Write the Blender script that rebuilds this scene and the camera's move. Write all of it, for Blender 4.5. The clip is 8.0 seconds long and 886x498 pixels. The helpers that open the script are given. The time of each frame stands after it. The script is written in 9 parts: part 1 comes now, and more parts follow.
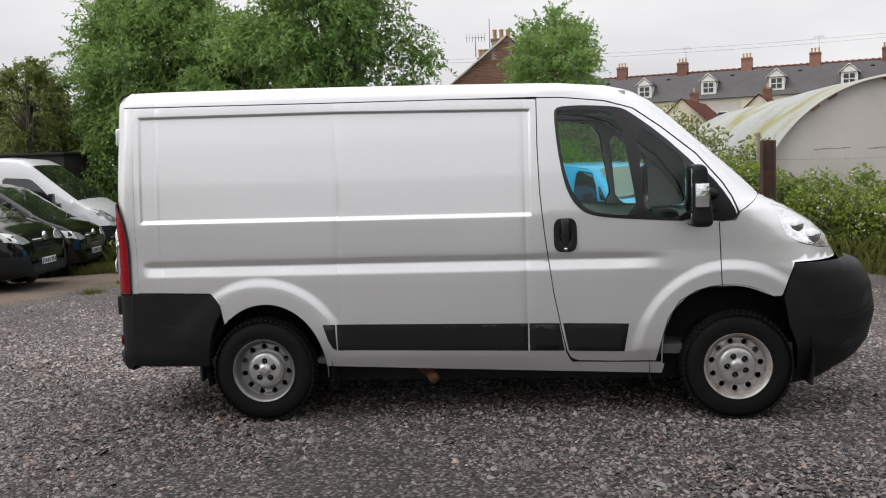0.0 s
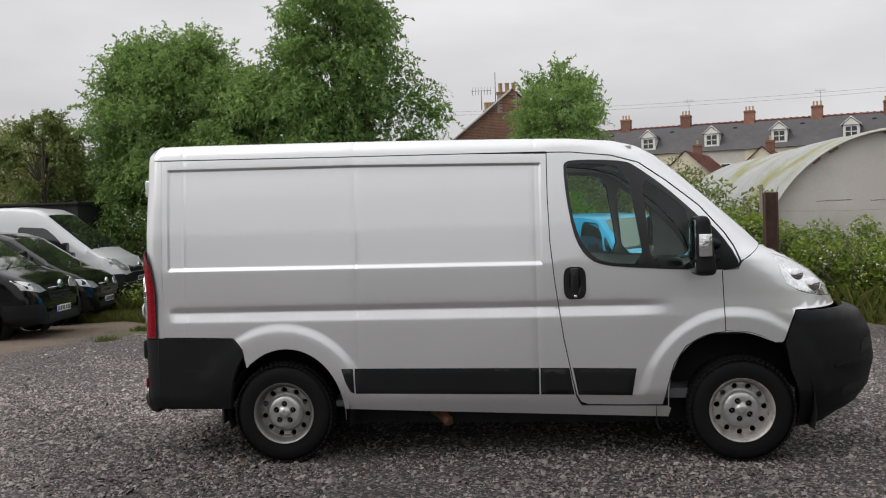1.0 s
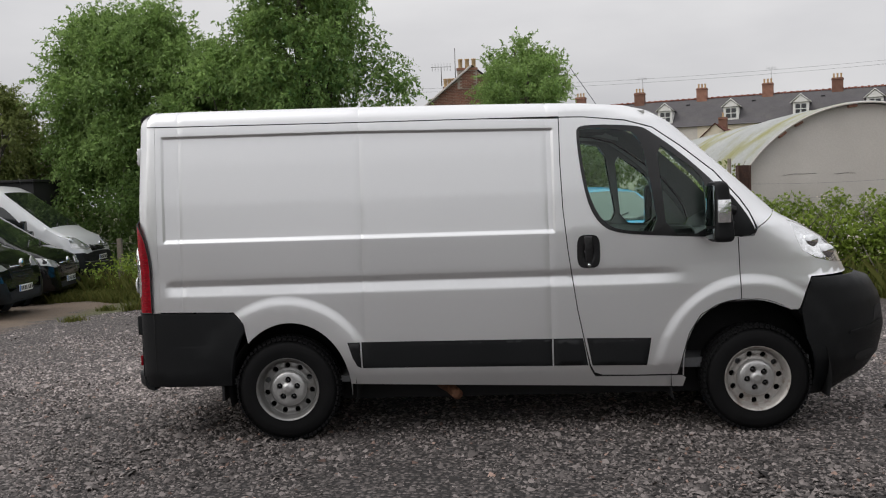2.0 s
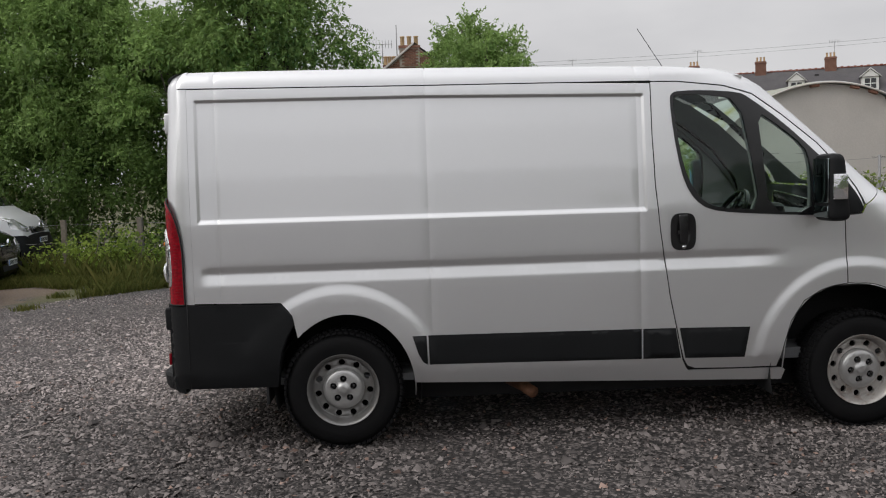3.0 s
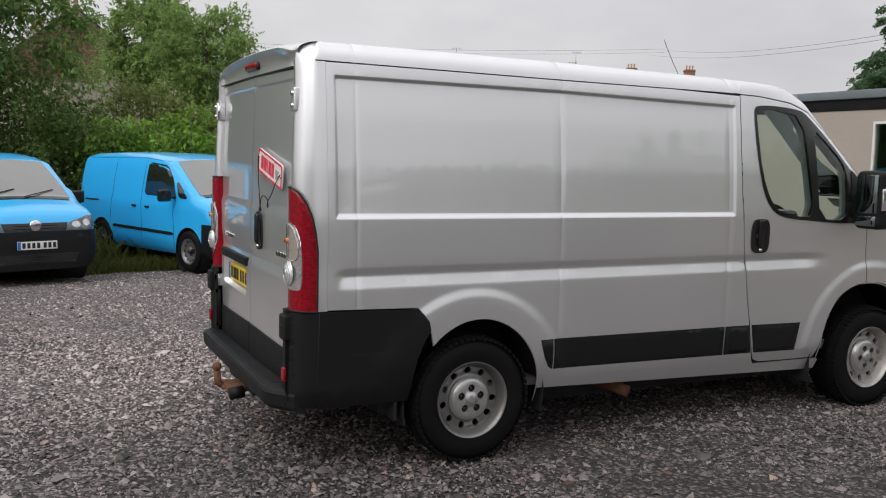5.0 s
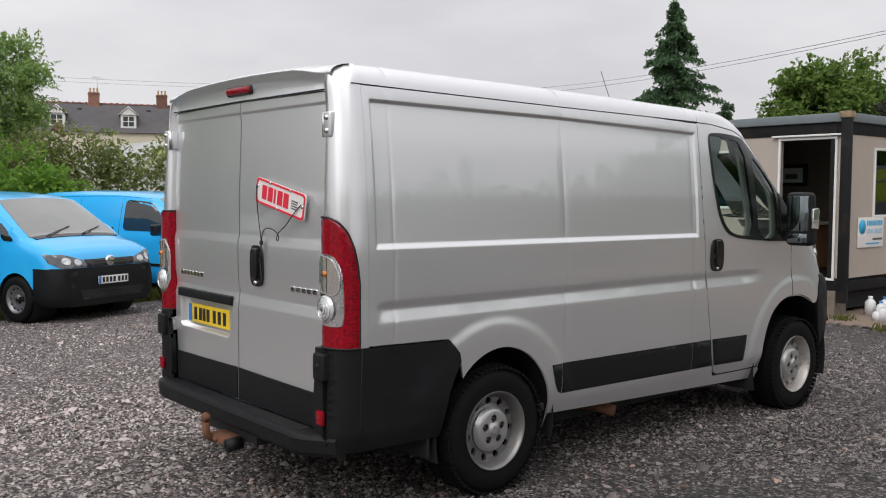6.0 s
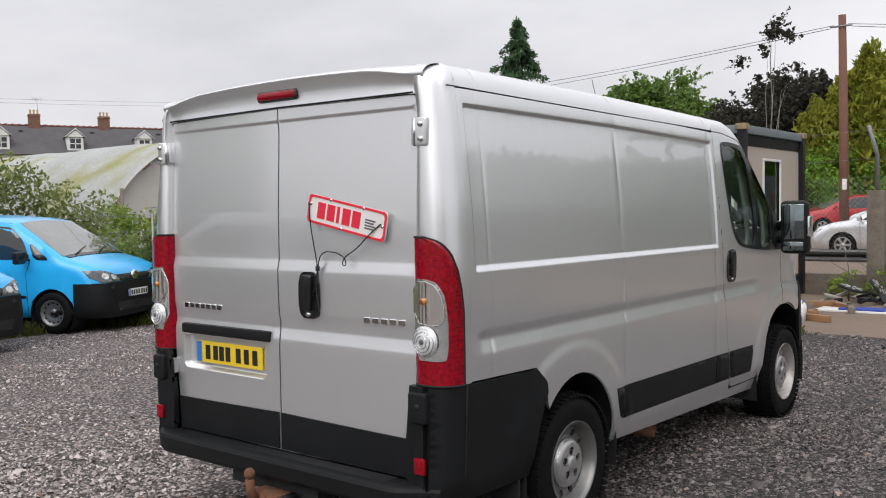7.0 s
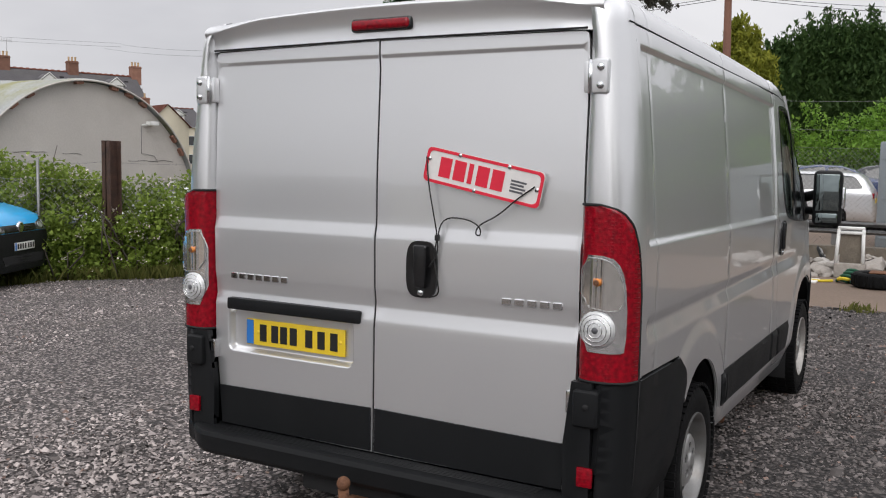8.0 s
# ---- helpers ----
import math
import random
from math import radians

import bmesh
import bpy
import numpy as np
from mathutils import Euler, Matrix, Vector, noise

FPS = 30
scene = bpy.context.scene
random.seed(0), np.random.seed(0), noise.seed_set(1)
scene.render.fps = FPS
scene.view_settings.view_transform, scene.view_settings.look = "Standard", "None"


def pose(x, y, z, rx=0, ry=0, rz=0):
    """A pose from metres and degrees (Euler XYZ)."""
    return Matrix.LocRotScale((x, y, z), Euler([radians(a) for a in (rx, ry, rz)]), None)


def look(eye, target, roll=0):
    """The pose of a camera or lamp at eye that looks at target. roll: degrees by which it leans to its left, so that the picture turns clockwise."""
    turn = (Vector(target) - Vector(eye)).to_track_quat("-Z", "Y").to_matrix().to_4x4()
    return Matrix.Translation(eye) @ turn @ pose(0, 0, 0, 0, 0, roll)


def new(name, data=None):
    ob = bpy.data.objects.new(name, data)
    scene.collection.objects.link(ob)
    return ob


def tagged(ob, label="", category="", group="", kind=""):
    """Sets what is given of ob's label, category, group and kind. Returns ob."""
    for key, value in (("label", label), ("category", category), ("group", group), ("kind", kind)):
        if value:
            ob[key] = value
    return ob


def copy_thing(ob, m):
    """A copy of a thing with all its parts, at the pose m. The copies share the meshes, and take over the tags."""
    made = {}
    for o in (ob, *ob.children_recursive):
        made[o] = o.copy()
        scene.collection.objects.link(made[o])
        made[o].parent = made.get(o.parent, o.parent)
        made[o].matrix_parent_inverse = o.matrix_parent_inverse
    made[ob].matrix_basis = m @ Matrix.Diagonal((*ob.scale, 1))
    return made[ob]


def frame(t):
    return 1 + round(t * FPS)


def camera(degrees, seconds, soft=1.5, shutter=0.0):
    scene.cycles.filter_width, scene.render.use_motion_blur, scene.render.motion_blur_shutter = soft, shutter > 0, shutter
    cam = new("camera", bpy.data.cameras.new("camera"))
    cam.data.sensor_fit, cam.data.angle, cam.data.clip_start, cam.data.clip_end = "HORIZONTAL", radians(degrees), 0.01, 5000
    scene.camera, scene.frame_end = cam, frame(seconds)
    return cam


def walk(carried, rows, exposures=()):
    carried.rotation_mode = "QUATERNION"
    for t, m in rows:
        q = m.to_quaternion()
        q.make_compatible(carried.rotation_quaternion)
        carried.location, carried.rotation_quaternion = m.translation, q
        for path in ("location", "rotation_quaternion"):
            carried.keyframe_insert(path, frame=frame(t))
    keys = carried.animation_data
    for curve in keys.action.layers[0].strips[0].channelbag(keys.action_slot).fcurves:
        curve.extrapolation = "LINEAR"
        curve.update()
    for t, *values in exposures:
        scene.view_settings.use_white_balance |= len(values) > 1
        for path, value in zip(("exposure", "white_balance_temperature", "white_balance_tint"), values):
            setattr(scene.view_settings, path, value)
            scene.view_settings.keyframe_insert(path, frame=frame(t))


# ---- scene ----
# seconds, the eye, a point that it looks at, roll; rear axle of the van at x = 0, its middle at y = 0
cam = camera(51.96, 8.0, soft=1.1)
PATH = [
    (0, (1.775, -6.683, 1.628), (1.268, -1.730, 1.169), -1.86),
    (0.5, (1.778, -6.875, 1.609), (1.297, -1.907, 1.308), -1.20),
    (1, (1.737, -6.944, 1.631), (1.211, -1.975, 1.449), -1.70),
    (1.5, (1.629, -6.948, 1.614), (1.199, -1.971, 1.396), -1.00),
    (1.7, (1.539, -6.911, 1.589), (1.169, -1.931, 1.337), -1.30),
    (3, (0.456, -6.126, 1.555), (0.591, -1.146, 1.132), -1.90),
    (3.5, (-0.157, -5.807, 1.548), (0.304, -0.840, 1.201), -0.59),
    (4, (-0.840, -5.614, 1.554), (-0.002, -0.694, 1.267), -2.90),
    (4.2, (-1.101, -5.555, 1.628), (-0.021, -0.702, 1.091), -2.39),
    (5.3, (-2.562, -5.015, 1.607), (-0.053, -0.710, 1.195), 0.42),
    (5.5, (-2.768, -4.881, 1.562), (-0.049, -0.693, 1.305), -1.30),
    (6, (-3.208, -4.409, 1.560), (-0.003, -0.583, 1.259), 0.27),
    (6.5, (-3.547, -3.884, 1.561), (0.026, -0.404, 1.209), -1.39),
    (7, (-3.734, -3.242, 1.561), (0.153, -0.104, 1.345), -0.94),
    (7.5, (-3.860, -2.594, 1.573), (0.362, 0.058, 1.200), -1.73),
    (8, (-3.835, -1.935, 1.571), (0.501, 0.514, 1.117), 0.96),
]
walk(cam, [(t, look(eye, target, roll)) for t, eye, target, roll in PATH],
     [(0.0, 0.32, 6500, 10), (0.5, 0.22, 6500, 10), (1.0, 0.04, 6500, 10), (1.5, 0.0, 6500, 10), (3.0, -0.10, 6500, 10), (3.5, -0.07, 6500, 11), (4.0, -0.03, 6500, 11), (5.5, 0.08, 6470, 11),
      (6.0, 0.14, 6450, 11), (6.5, 0.25, 6420, 11), (7.0, 0.22, 6400, 11), (7.5, 0.12, 6400, 11), (8.0, 0.06, 6400, 11)])

# ==== world
world = bpy.data.worlds.new("overcast_sky")
scene.world = world
world.use_nodes = True
wn, wl = world.node_tree.nodes, world.node_tree.links
wn.clear()
sky = wn.new("ShaderNodeTexSky")
sky.sky_type, sky.sun_disc = "NISHITA", False
sky.sun_elevation, sky.sun_rotation = radians(43), radians(250)
sky.air_density, sky.dust_density = 1.0, 4.0
grey = wn.new("ShaderNodeHueSaturation")
grey.inputs["Saturation"].default_value = 0.12
coord = wn.new("ShaderNodeTexCoord")
squash = wn.new("ShaderNodeMapping")
squash.inputs["Scale"].default_value = (1.0, 1.0, 3.0)
cloud = wn.new("ShaderNodeTexNoise")
cloud.inputs["Scale"].default_value, cloud.inputs["Detail"].default_value = 2.2, 5.0
ramp = wn.new("ShaderNodeValToRGB")
ramp.color_ramp.elements[0].position, ramp.color_ramp.elements[0].color = 0.32, (0.60, 0.60, 0.625, 1)
ramp.color_ramp.elements[1].position, ramp.color_ramp.elements[1].color = 0.68, (0.83, 0.825, 0.835, 1)
sep = wn.new("ShaderNodeSeparateXYZ")
lift = wn.new("ShaderNodeMapRange")
lift.inputs["From Min"].default_value, lift.inputs["From Max"].default_value = 0.0, 1.0
lift.inputs["To Min"].default_value, lift.inputs["To Max"].default_value = 0.92, 1.9
scale_up = wn.new("ShaderNodeVectorMath")
scale_up.operation = "SCALE"
mixer = wn.new("ShaderNodeMix")
mixer.data_type = "RGBA"
mixer.inputs["Factor"].default_value = 0.93
gain = wn.new("ShaderNodeVectorMath")
gain.operation = "SCALE"
gain.inputs["Scale"].default_value = 0.10
back = wn.new("ShaderNodeBackground")
back.inputs["Strength"].default_value = 0.92
out = wn.new("ShaderNodeOutputWorld")
wl.new(coord.outputs["Generated"], squash.inputs["Vector"])
wl.new(squash.outputs["Vector"], cloud.inputs["Vector"])
wl.new(cloud.outputs["Fac"], ramp.inputs["Fac"])
wl.new(coord.outputs["Generated"], sep.inputs["Vector"])
wl.new(sep.outputs["Z"], lift.inputs["Value"])
wl.new(ramp.outputs["Color"], scale_up.inputs[0])
wl.new(lift.outputs["Result"], scale_up.inputs["Scale"])
wl.new(sky.outputs["Color"], grey.inputs["Color"])
wl.new(grey.outputs["Color"], gain.inputs[0])
wl.new(gain.outputs["Vector"], mixer.inputs["A"])
wl.new(scale_up.outputs["Vector"], mixer.inputs["B"])
wl.new(mixer.outputs["Result"], back.inputs["Color"])
wl.new(back.outputs["Background"], out.inputs["Surface"])
sun_data = bpy.data.lights.new("sun", "SUN")
sun_data.energy, sun_data.angle, sun_data.color = 1.3, radians(50), (1.0, 0.97, 0.93)
sun = new("sun", sun_data)
sun.matrix_world = look((-31, -11, 31), (0, 0, 0))
scene.view_settings.exposure = 0.0

# ==== materials


def material(name, colour, rough=0.6, metal=0.0, vary=0.15, scale=6.0, fine=60.0, bump=0.0, bump_scale=None,
             tint=None, stain=0.0, stain_colour=(0.1, 0.07, 0.05), spec=0.5, coat=0.0, random_value=0.0, island=0.0, rough_vary=0.1):
    """Base colour with two scales of variation, stains, roughness variation and fine relief."""
    m = bpy.data.materials.new(name)
    m.use_nodes = True
    n, l = m.node_tree.nodes, m.node_tree.links
    b = n["Principled BSDF"]
    tc = n.new("ShaderNodeTexCoord")
    big, small = n.new("ShaderNodeTexNoise"), n.new("ShaderNodeTexNoise")
    big.inputs["Scale"].default_value, big.inputs["Detail"].default_value = scale, 4
    small.inputs["Scale"].default_value, small.inputs["Detail"].default_value = fine, 3
    l.new(tc.outputs["Object"], big.inputs["Vector"])
    l.new(tc.outputs["Object"], small.inputs["Vector"])
    add = n.new("ShaderNodeMath")
    add.operation = "ADD"
    l.new(big.outputs["Fac"], add.inputs[0])
    l.new(small.outputs["Fac"], add.inputs[1])
    rng = n.new("ShaderNodeMapRange")
    rng.inputs["From Min"].default_value, rng.inputs["From Max"].default_value = 0.6, 1.4
    rng.inputs["To Min"].default_value, rng.inputs["To Max"].default_value = 1 - vary, 1 + vary
    l.new(add.outputs[0], rng.inputs["Value"])
    value = rng.outputs["Result"]
    for amount, node, socket in ((random_value, "ShaderNodeObjectInfo", "Random"), (island, "ShaderNodeNewGeometry", "Random Per Island")):
        if amount:
            oi = n.new(node)
            r2 = n.new("ShaderNodeMapRange")
            r2.inputs["To Min"].default_value, r2.inputs["To Max"].default_value = 1 - amount, 1 + amount
            l.new(oi.outputs[socket], r2.inputs["Value"])
            mul = n.new("ShaderNodeMath")
            mul.operation = "MULTIPLY"
            l.new(value, mul.inputs[0])
            l.new(r2.outputs["Result"], mul.inputs[1])
            value = mul.outputs[0]
    base = n.new("ShaderNodeRGB")
    base.outputs[0].default_value = (*colour, 1)
    colour_socket = base.outputs[0]
    if tint:
        mx = n.new("ShaderNodeMix")
        mx.data_type = "RGBA"
        src = n.new("ShaderNodeNewGeometry") if island else None
        l.new(src.outputs["Random Per Island"] if src else big.outputs["Fac"], mx.inputs["Factor"])
        l.new(colour_socket, mx.inputs["A"])
        mx.inputs["B"].default_value = (*tint, 1)
        colour_socket = mx.outputs["Result"]
    sc = n.new("ShaderNodeVectorMath")
    sc.operation = "SCALE"
    l.new(colour_socket, sc.inputs[0])
    l.new(value, sc.inputs["Scale"])
    colour_socket = sc.outputs["Vector"]
    if stain:
        sn = n.new("ShaderNodeTexNoise")
        sn.inputs["Scale"].default_value, sn.inputs["Detail"].default_value = scale * 0.6, 8
        l.new(tc.outputs["Object"], sn.inputs["Vector"])
        sr = n.new("ShaderNodeMapRange")
        sr.inputs["From Min"].default_value, sr.inputs["From Max"].default_value = 0.52, 0.7
        sr.inputs["To Max"].default_value = stain
        l.new(sn.outputs["Fac"], sr.inputs["Value"])
        mx = n.new("ShaderNodeMix")
        mx.data_type = "RGBA"
        l.new(sr.outputs["Result"], mx.inputs["Factor"])
        l.new(colour_socket, mx.inputs["A"])
        mx.inputs["B"].default_value = (*stain_colour, 1)
        colour_socket = mx.outputs["Result"]
    l.new(colour_socket, b.inputs["Base Color"])
    rr = n.new("ShaderNodeMapRange")
    rr.inputs["To Min"].default_value, rr.inputs["To Max"].default_value = max(0.02, rough - rough_vary), min(1, rough + rough_vary)
    l.new(big.outputs["Fac"], rr.inputs["Value"])
    l.new(rr.outputs["Result"], b.inputs["Roughness"])
    b.inputs["Metallic"].default_value = metal
    b.inputs["Specular IOR Level"].default_value = spec
    b.inputs["Coat Weight"].default_value = coat
    b.inputs["Coat Roughness"].default_value = 0.04
    if bump:
        bn = n.new("ShaderNodeBump")
        bn.inputs["Strength"].default_value, bn.inputs["Distance"].default_value = min(1.0, bump), 0.01
        src = small
        if bump_scale:
            src = n.new("ShaderNodeTexNoise")
            src.inputs["Scale"].default_value, src.inputs["Detail"].default_value = bump_scale, 4
            l.new(tc.outputs["Object"], src.inputs["Vector"])
        l.new(src.outputs["Fac"], bn.inputs["Height"])
        l.new(bn.outputs["Normal"], b.inputs["Normal"])
    return m


def glass_material(name, tint=(0.75, 0.85, 0.8), see=0.75):
    """Thin pane: mostly clear, tinted, with a glossy face."""
    m = bpy.data.materials.new(name)
    m.use_nodes = True
    n, l = m.node_tree.nodes, m.node_tree.links
    n.clear()
    o = n.new("ShaderNodeOutputMaterial")
    tr, gl, mx = n.new("ShaderNodeBsdfTransparent"), n.new("ShaderNodeBsdfGlossy"), n.new("ShaderNodeMixShader")
    tr.inputs["Color"].default_value = (tint[0] * see, tint[1] * see, tint[2] * see, 1)
    gl.inputs["Roughness"].default_value = 0.015
    gl.inputs["Color"].default_value = (0.9, 0.93, 0.92, 1)
    fr = n.new("ShaderNodeFresnel")
    fr.inputs["IOR"].default_value = 1.45
    l.new(fr.outputs[0], mx.inputs[0])
    l.new(tr.outputs[0], mx.inputs[1])
    l.new(gl.outputs[0], mx.inputs[2])
    l.new(mx.outputs[0], o.inputs["Surface"])
    return m


def leaf_material(name, dark, light, gloss=0.45):
    """Leaves: a colour of its own for each leaf, light passing through."""
    m = bpy.data.materials.new(name)
    m.use_nodes = True
    n, l = m.node_tree.nodes, m.node_tree.links
    n.clear()
    o = n.new("ShaderNodeOutputMaterial")
    geo = n.new("ShaderNodeNewGeometry")
    tc = n.new("ShaderNodeTexCoord")
    ns = n.new("ShaderNodeTexNoise")
    ns.inputs["Scale"].default_value = 0.9
    l.new(tc.outputs["Object"], ns.inputs["Vector"])
    av = n.new("ShaderNodeMath")
    av.operation = "MULTIPLY_ADD"
    av.inputs[1].default_value, av.inputs[2].default_value = 0.55, -0.05
    l.new(geo.outputs["Random Per Island"], av.inputs[0])
    ad = n.new("ShaderNodeMath")
    ad.operation = "MULTIPLY_ADD"
    ad.inputs[1].default_value = 0.6
    l.new(ns.outputs["Fac"], ad.inputs[0])
    l.new(av.outputs[0], ad.inputs[2])
    mx = n.new("ShaderNodeMix")
    mx.data_type = "RGBA"
    l.new(ad.outputs[0], mx.inputs["Factor"])
    mx.inputs["A"].default_value, mx.inputs["B"].default_value = (*dark, 1), (*light, 1)
    b = n.new("ShaderNodeBsdfPrincipled")
    b.inputs["Roughness"].default_value = gloss
    b.inputs["Specular IOR Level"].default_value = 0.12
    t = n.new("ShaderNodeBsdfTranslucent")
    ms = n.new("ShaderNodeMixShader")
    ms.inputs[0].default_value = 0.42
    l.new(mx.outputs["Result"], b.inputs["Base Color"])
    l.new(mx.outputs["Result"], t.inputs["Color"])
    l.new(b.outputs[0], ms.inputs[1])
    l.new(t.outputs[0], ms.inputs[2])
    l.new(ms.outputs[0], o.inputs["Surface"])
    return m


def glow_free(name, colour, rough=0.15):
    return material(name, colour, rough=rough, vary=0.06, scale=30, fine=200, rough_vary=0.03, coat=0.5, spec=0.3)


SILVER = material("silver_paint", (0.79, 0.795, 0.805), rough=0.38, metal=0.82, vary=0.02, scale=1.2, fine=500, rough_vary=0.03, coat=1.0, spec=0.3)
SILVER.node_tree.nodes["Principled BSDF"].inputs["Coat Roughness"].default_value = 0.02
SILVER.node_tree.nodes["Principled BSDF"].inputs["Coat IOR"].default_value = 1.75
PLASTIC = material("black_grained_plastic", (0.0085, 0.0092, 0.0102), rough=0.52, spec=0.22, vary=0.14, scale=5, fine=90, bump=0.15, bump_scale=700, stain=0.08, stain_colour=(0.035, 0.033, 0.032))
GLOSS_BLACK = material("gloss_black_plastic", (0.012, 0.012, 0.013), rough=0.22, vary=0.1, scale=8)
RUBBER = material("tyre_rubber", (0.0055, 0.0055, 0.006), rough=0.65, spec=0.14, vary=0.2, scale=9, fine=80, bump=0.2, bump_scale=160, stain=0.15, stain_colour=(0.018, 0.017, 0.016))
SEAL = material("seam_rubber", (0.01, 0.01, 0.011), rough=0.8, vary=0.1)
STEEL = material("painted_steel_wheel", (0.24, 0.237, 0.232), rough=0.42, metal=0.7, vary=0.1, scale=20, fine=120, stain=0.25, stain_colour=(0.20, 0.15, 0.11))
STEEL_WORN = material("rusty_steel_wheel", (0.42, 0.40, 0.38), rough=0.45, metal=0.5, vary=0.15, scale=24, fine=140, stain=0.75, stain_colour=(0.15, 0.085, 0.05))
HUBCAP = material("silver_plastic_cap", (0.43, 0.427, 0.422), rough=0.32, metal=0.6, vary=0.06, scale=15)
RUST = material("rusted_iron", (0.13, 0.06, 0.035), rough=0.85, metal=0.2, vary=0.35, scale=30, fine=150, bump=0.5, tint=(0.22, 0.10, 0.05))


def lens_material(name, deep, bright):
    """Red moulded lamp lens: small square optics behind a glossy face."""
    m = bpy.data.materials.new(name)
    m.use_nodes = True
    n, l = m.node_tree.nodes, m.node_tree.links
    b = n["Principled BSDF"]
    tc = n.new("ShaderNodeTexCoord")
    patch, cell = n.new("ShaderNodeTexNoise"), n.new("ShaderNodeTexVoronoi")
    patch.inputs["Scale"].default_value, patch.inputs["Detail"].default_value = 60.0, 1.0
    cell.distance, cell.inputs["Scale"].default_value, cell.inputs["Randomness"].default_value = "CHEBYCHEV", 90.0, 0.35
    for t in (patch, cell):
        l.new(tc.outputs["Object"], t.inputs["Vector"])
    rng = n.new("ShaderNodeMapRange")
    rng.inputs["From Min"].default_value, rng.inputs["From Max"].default_value = 0.18, 0.92
    l.new(patch.outputs["Fac"], rng.inputs["Value"])
    mx = n.new("ShaderNodeMix")
    mx.data_type = "RGBA"
    mx.inputs["A"].default_value, mx.inputs["B"].default_value = (*bright, 1), (*deep, 1)
    l.new(rng.outputs["Result"], mx.inputs["Factor"])
    l.new(mx.outputs["Result"], b.inputs["Base Color"])
    b.inputs["Specular IOR Level"].default_value, b.inputs["Roughness"].default_value = 0.25, 0.25
    b.inputs["Coat Weight"].default_value, b.inputs["Coat Roughness"].default_value = 0.32, 0.04
    bp = n.new("ShaderNodeBump")
    bp.inputs["Strength"].default_value, bp.inputs["Distance"].default_value = 0.5, 0.003
    l.new(cell.outputs["Distance"], bp.inputs["Height"])
    l.new(bp.outputs["Normal"], b.inputs["Normal"])
    return m


RED_LENS = lens_material("red_lamp_lens", (0.085, 0.0005, 0.004), (0.36, 0.001, 0.012))
FLUTED = material("fluted_clear_lens", (0.82, 0.79, 0.75), rough=0.09, metal=0.85, vary=0.12, scale=40, fine=160, coat=1.0, rough_vary=0.04)
DOME = material("reversing_lamp_dome", (0.72, 0.73, 0.73), rough=0.20, metal=0.45, vary=0.22, scale=70, fine=120, bump=0.6, bump_scale=130, coat=1.0, rough_vary=0.05)
RIB_RED = material("ribbed_red_lens", (0.17, 0.001, 0.004), rough=0.55, spec=0.15, vary=0.1, scale=40)
CLEAR_LENS = material("clear_lamp_reflector", (0.86, 0.87, 0.88), rough=0.09, metal=0.9, vary=0.2, scale=24, bump=0.3, bump_scale=26, coat=1.0)
AMBER = glow_free("amber_bulb", (0.75, 0.25, 0.04), 0.2)
CHROME = material("chrome", (0.72, 0.73, 0.74), rough=0.12, metal=1.0, vary=0.03)
YELLOW = material("yellow_plate", (0.82, 0.58, 0.03), rough=0.35, vary=0.03, scale=20, coat=0.3)
WHITE_PLATE = material("white_plate", (0.80, 0.80, 0.78), rough=0.35, vary=0.04, scale=20, coat=0.3)
PLATE_BLUE = material("plate_blue", (0.03, 0.18, 0.55), rough=0.4, vary=0.04)
INK = material("black_ink", (0.012, 0.012, 0.012), rough=0.5, vary=0.05)
RED_INK = material("red_ink", (0.72, 0.02, 0.05), rough=0.4, vary=0.05)
PALE_BOARD = material("pale_plastic_board", (0.76, 0.74, 0.72), rough=0.45, vary=0.05, scale=14, stain=0.15, stain_colour=(0.45, 0.40, 0.36))
GREY_INK = material("grey_ink", (0.10, 0.10, 0.11), rough=0.5, vary=0.05)
WHITE_INK = material("white_ink", (0.75, 0.75, 0.75), rough=0.5, vary=0.05)
WIRE = material("black_cord", (0.01, 0.01, 0.01), rough=0.6, vary=0.1)
CLEAR_GLASS = glass_material("cab_glass", (0.80, 0.97, 0.89), 0.85)
MIRROR = material("mirror_glass", (0.24, 0.28, 0.28), rough=0.02, metal=1.0, vary=0.01, rough_vary=0.005)
SEAT = material("dark_seat_cloth", (0.035, 0.036, 0.04), rough=0.9, vary=0.2, scale=14, fine=220, bump=0.3)
CAB_TRIM = material("grey_cab_trim", (0.10, 0.102, 0.106), rough=0.7, vary=0.12, scale=8)
DOOR_LINING = material("grey_door_lining", (0.34, 0.345, 0.34), rough=0.8, vary=0.08, scale=8)
PALE_TRIM = material("pale_headlining", (0.42, 0.42, 0.41), rough=0.9, vary=0.06, scale=6)

# ==== helpers of this place


def part(name, bm, mat, parent, label="", angle=30, kind=""):
    """Links a bmesh as one mesh object under a thing or a part."""
    for f in bm.faces:
        f.smooth = True
    lim = radians(angle)
    for e in bm.edges:
        if len(e.link_faces) == 2:
            e.smooth = e.calc_face_angle(0.0) < lim
    me = bpy.data.meshes.new(name)
    lay = bm.verts.layers.float_vector.get("press")
    given = [tuple(v[lay]) for v in bm.verts] if lay else None
    bm.to_mesh(me)
    bm.free()
    if given:
        me.normals_split_custom_set_from_vertices(given)
    for m in mat if isinstance(mat, (list, tuple)) else (mat,):
        me.materials.append(m)
    ob = new(name, me)
    if parent is not None:
        ob.parent = parent
    return tagged(ob, label=label, kind=kind)


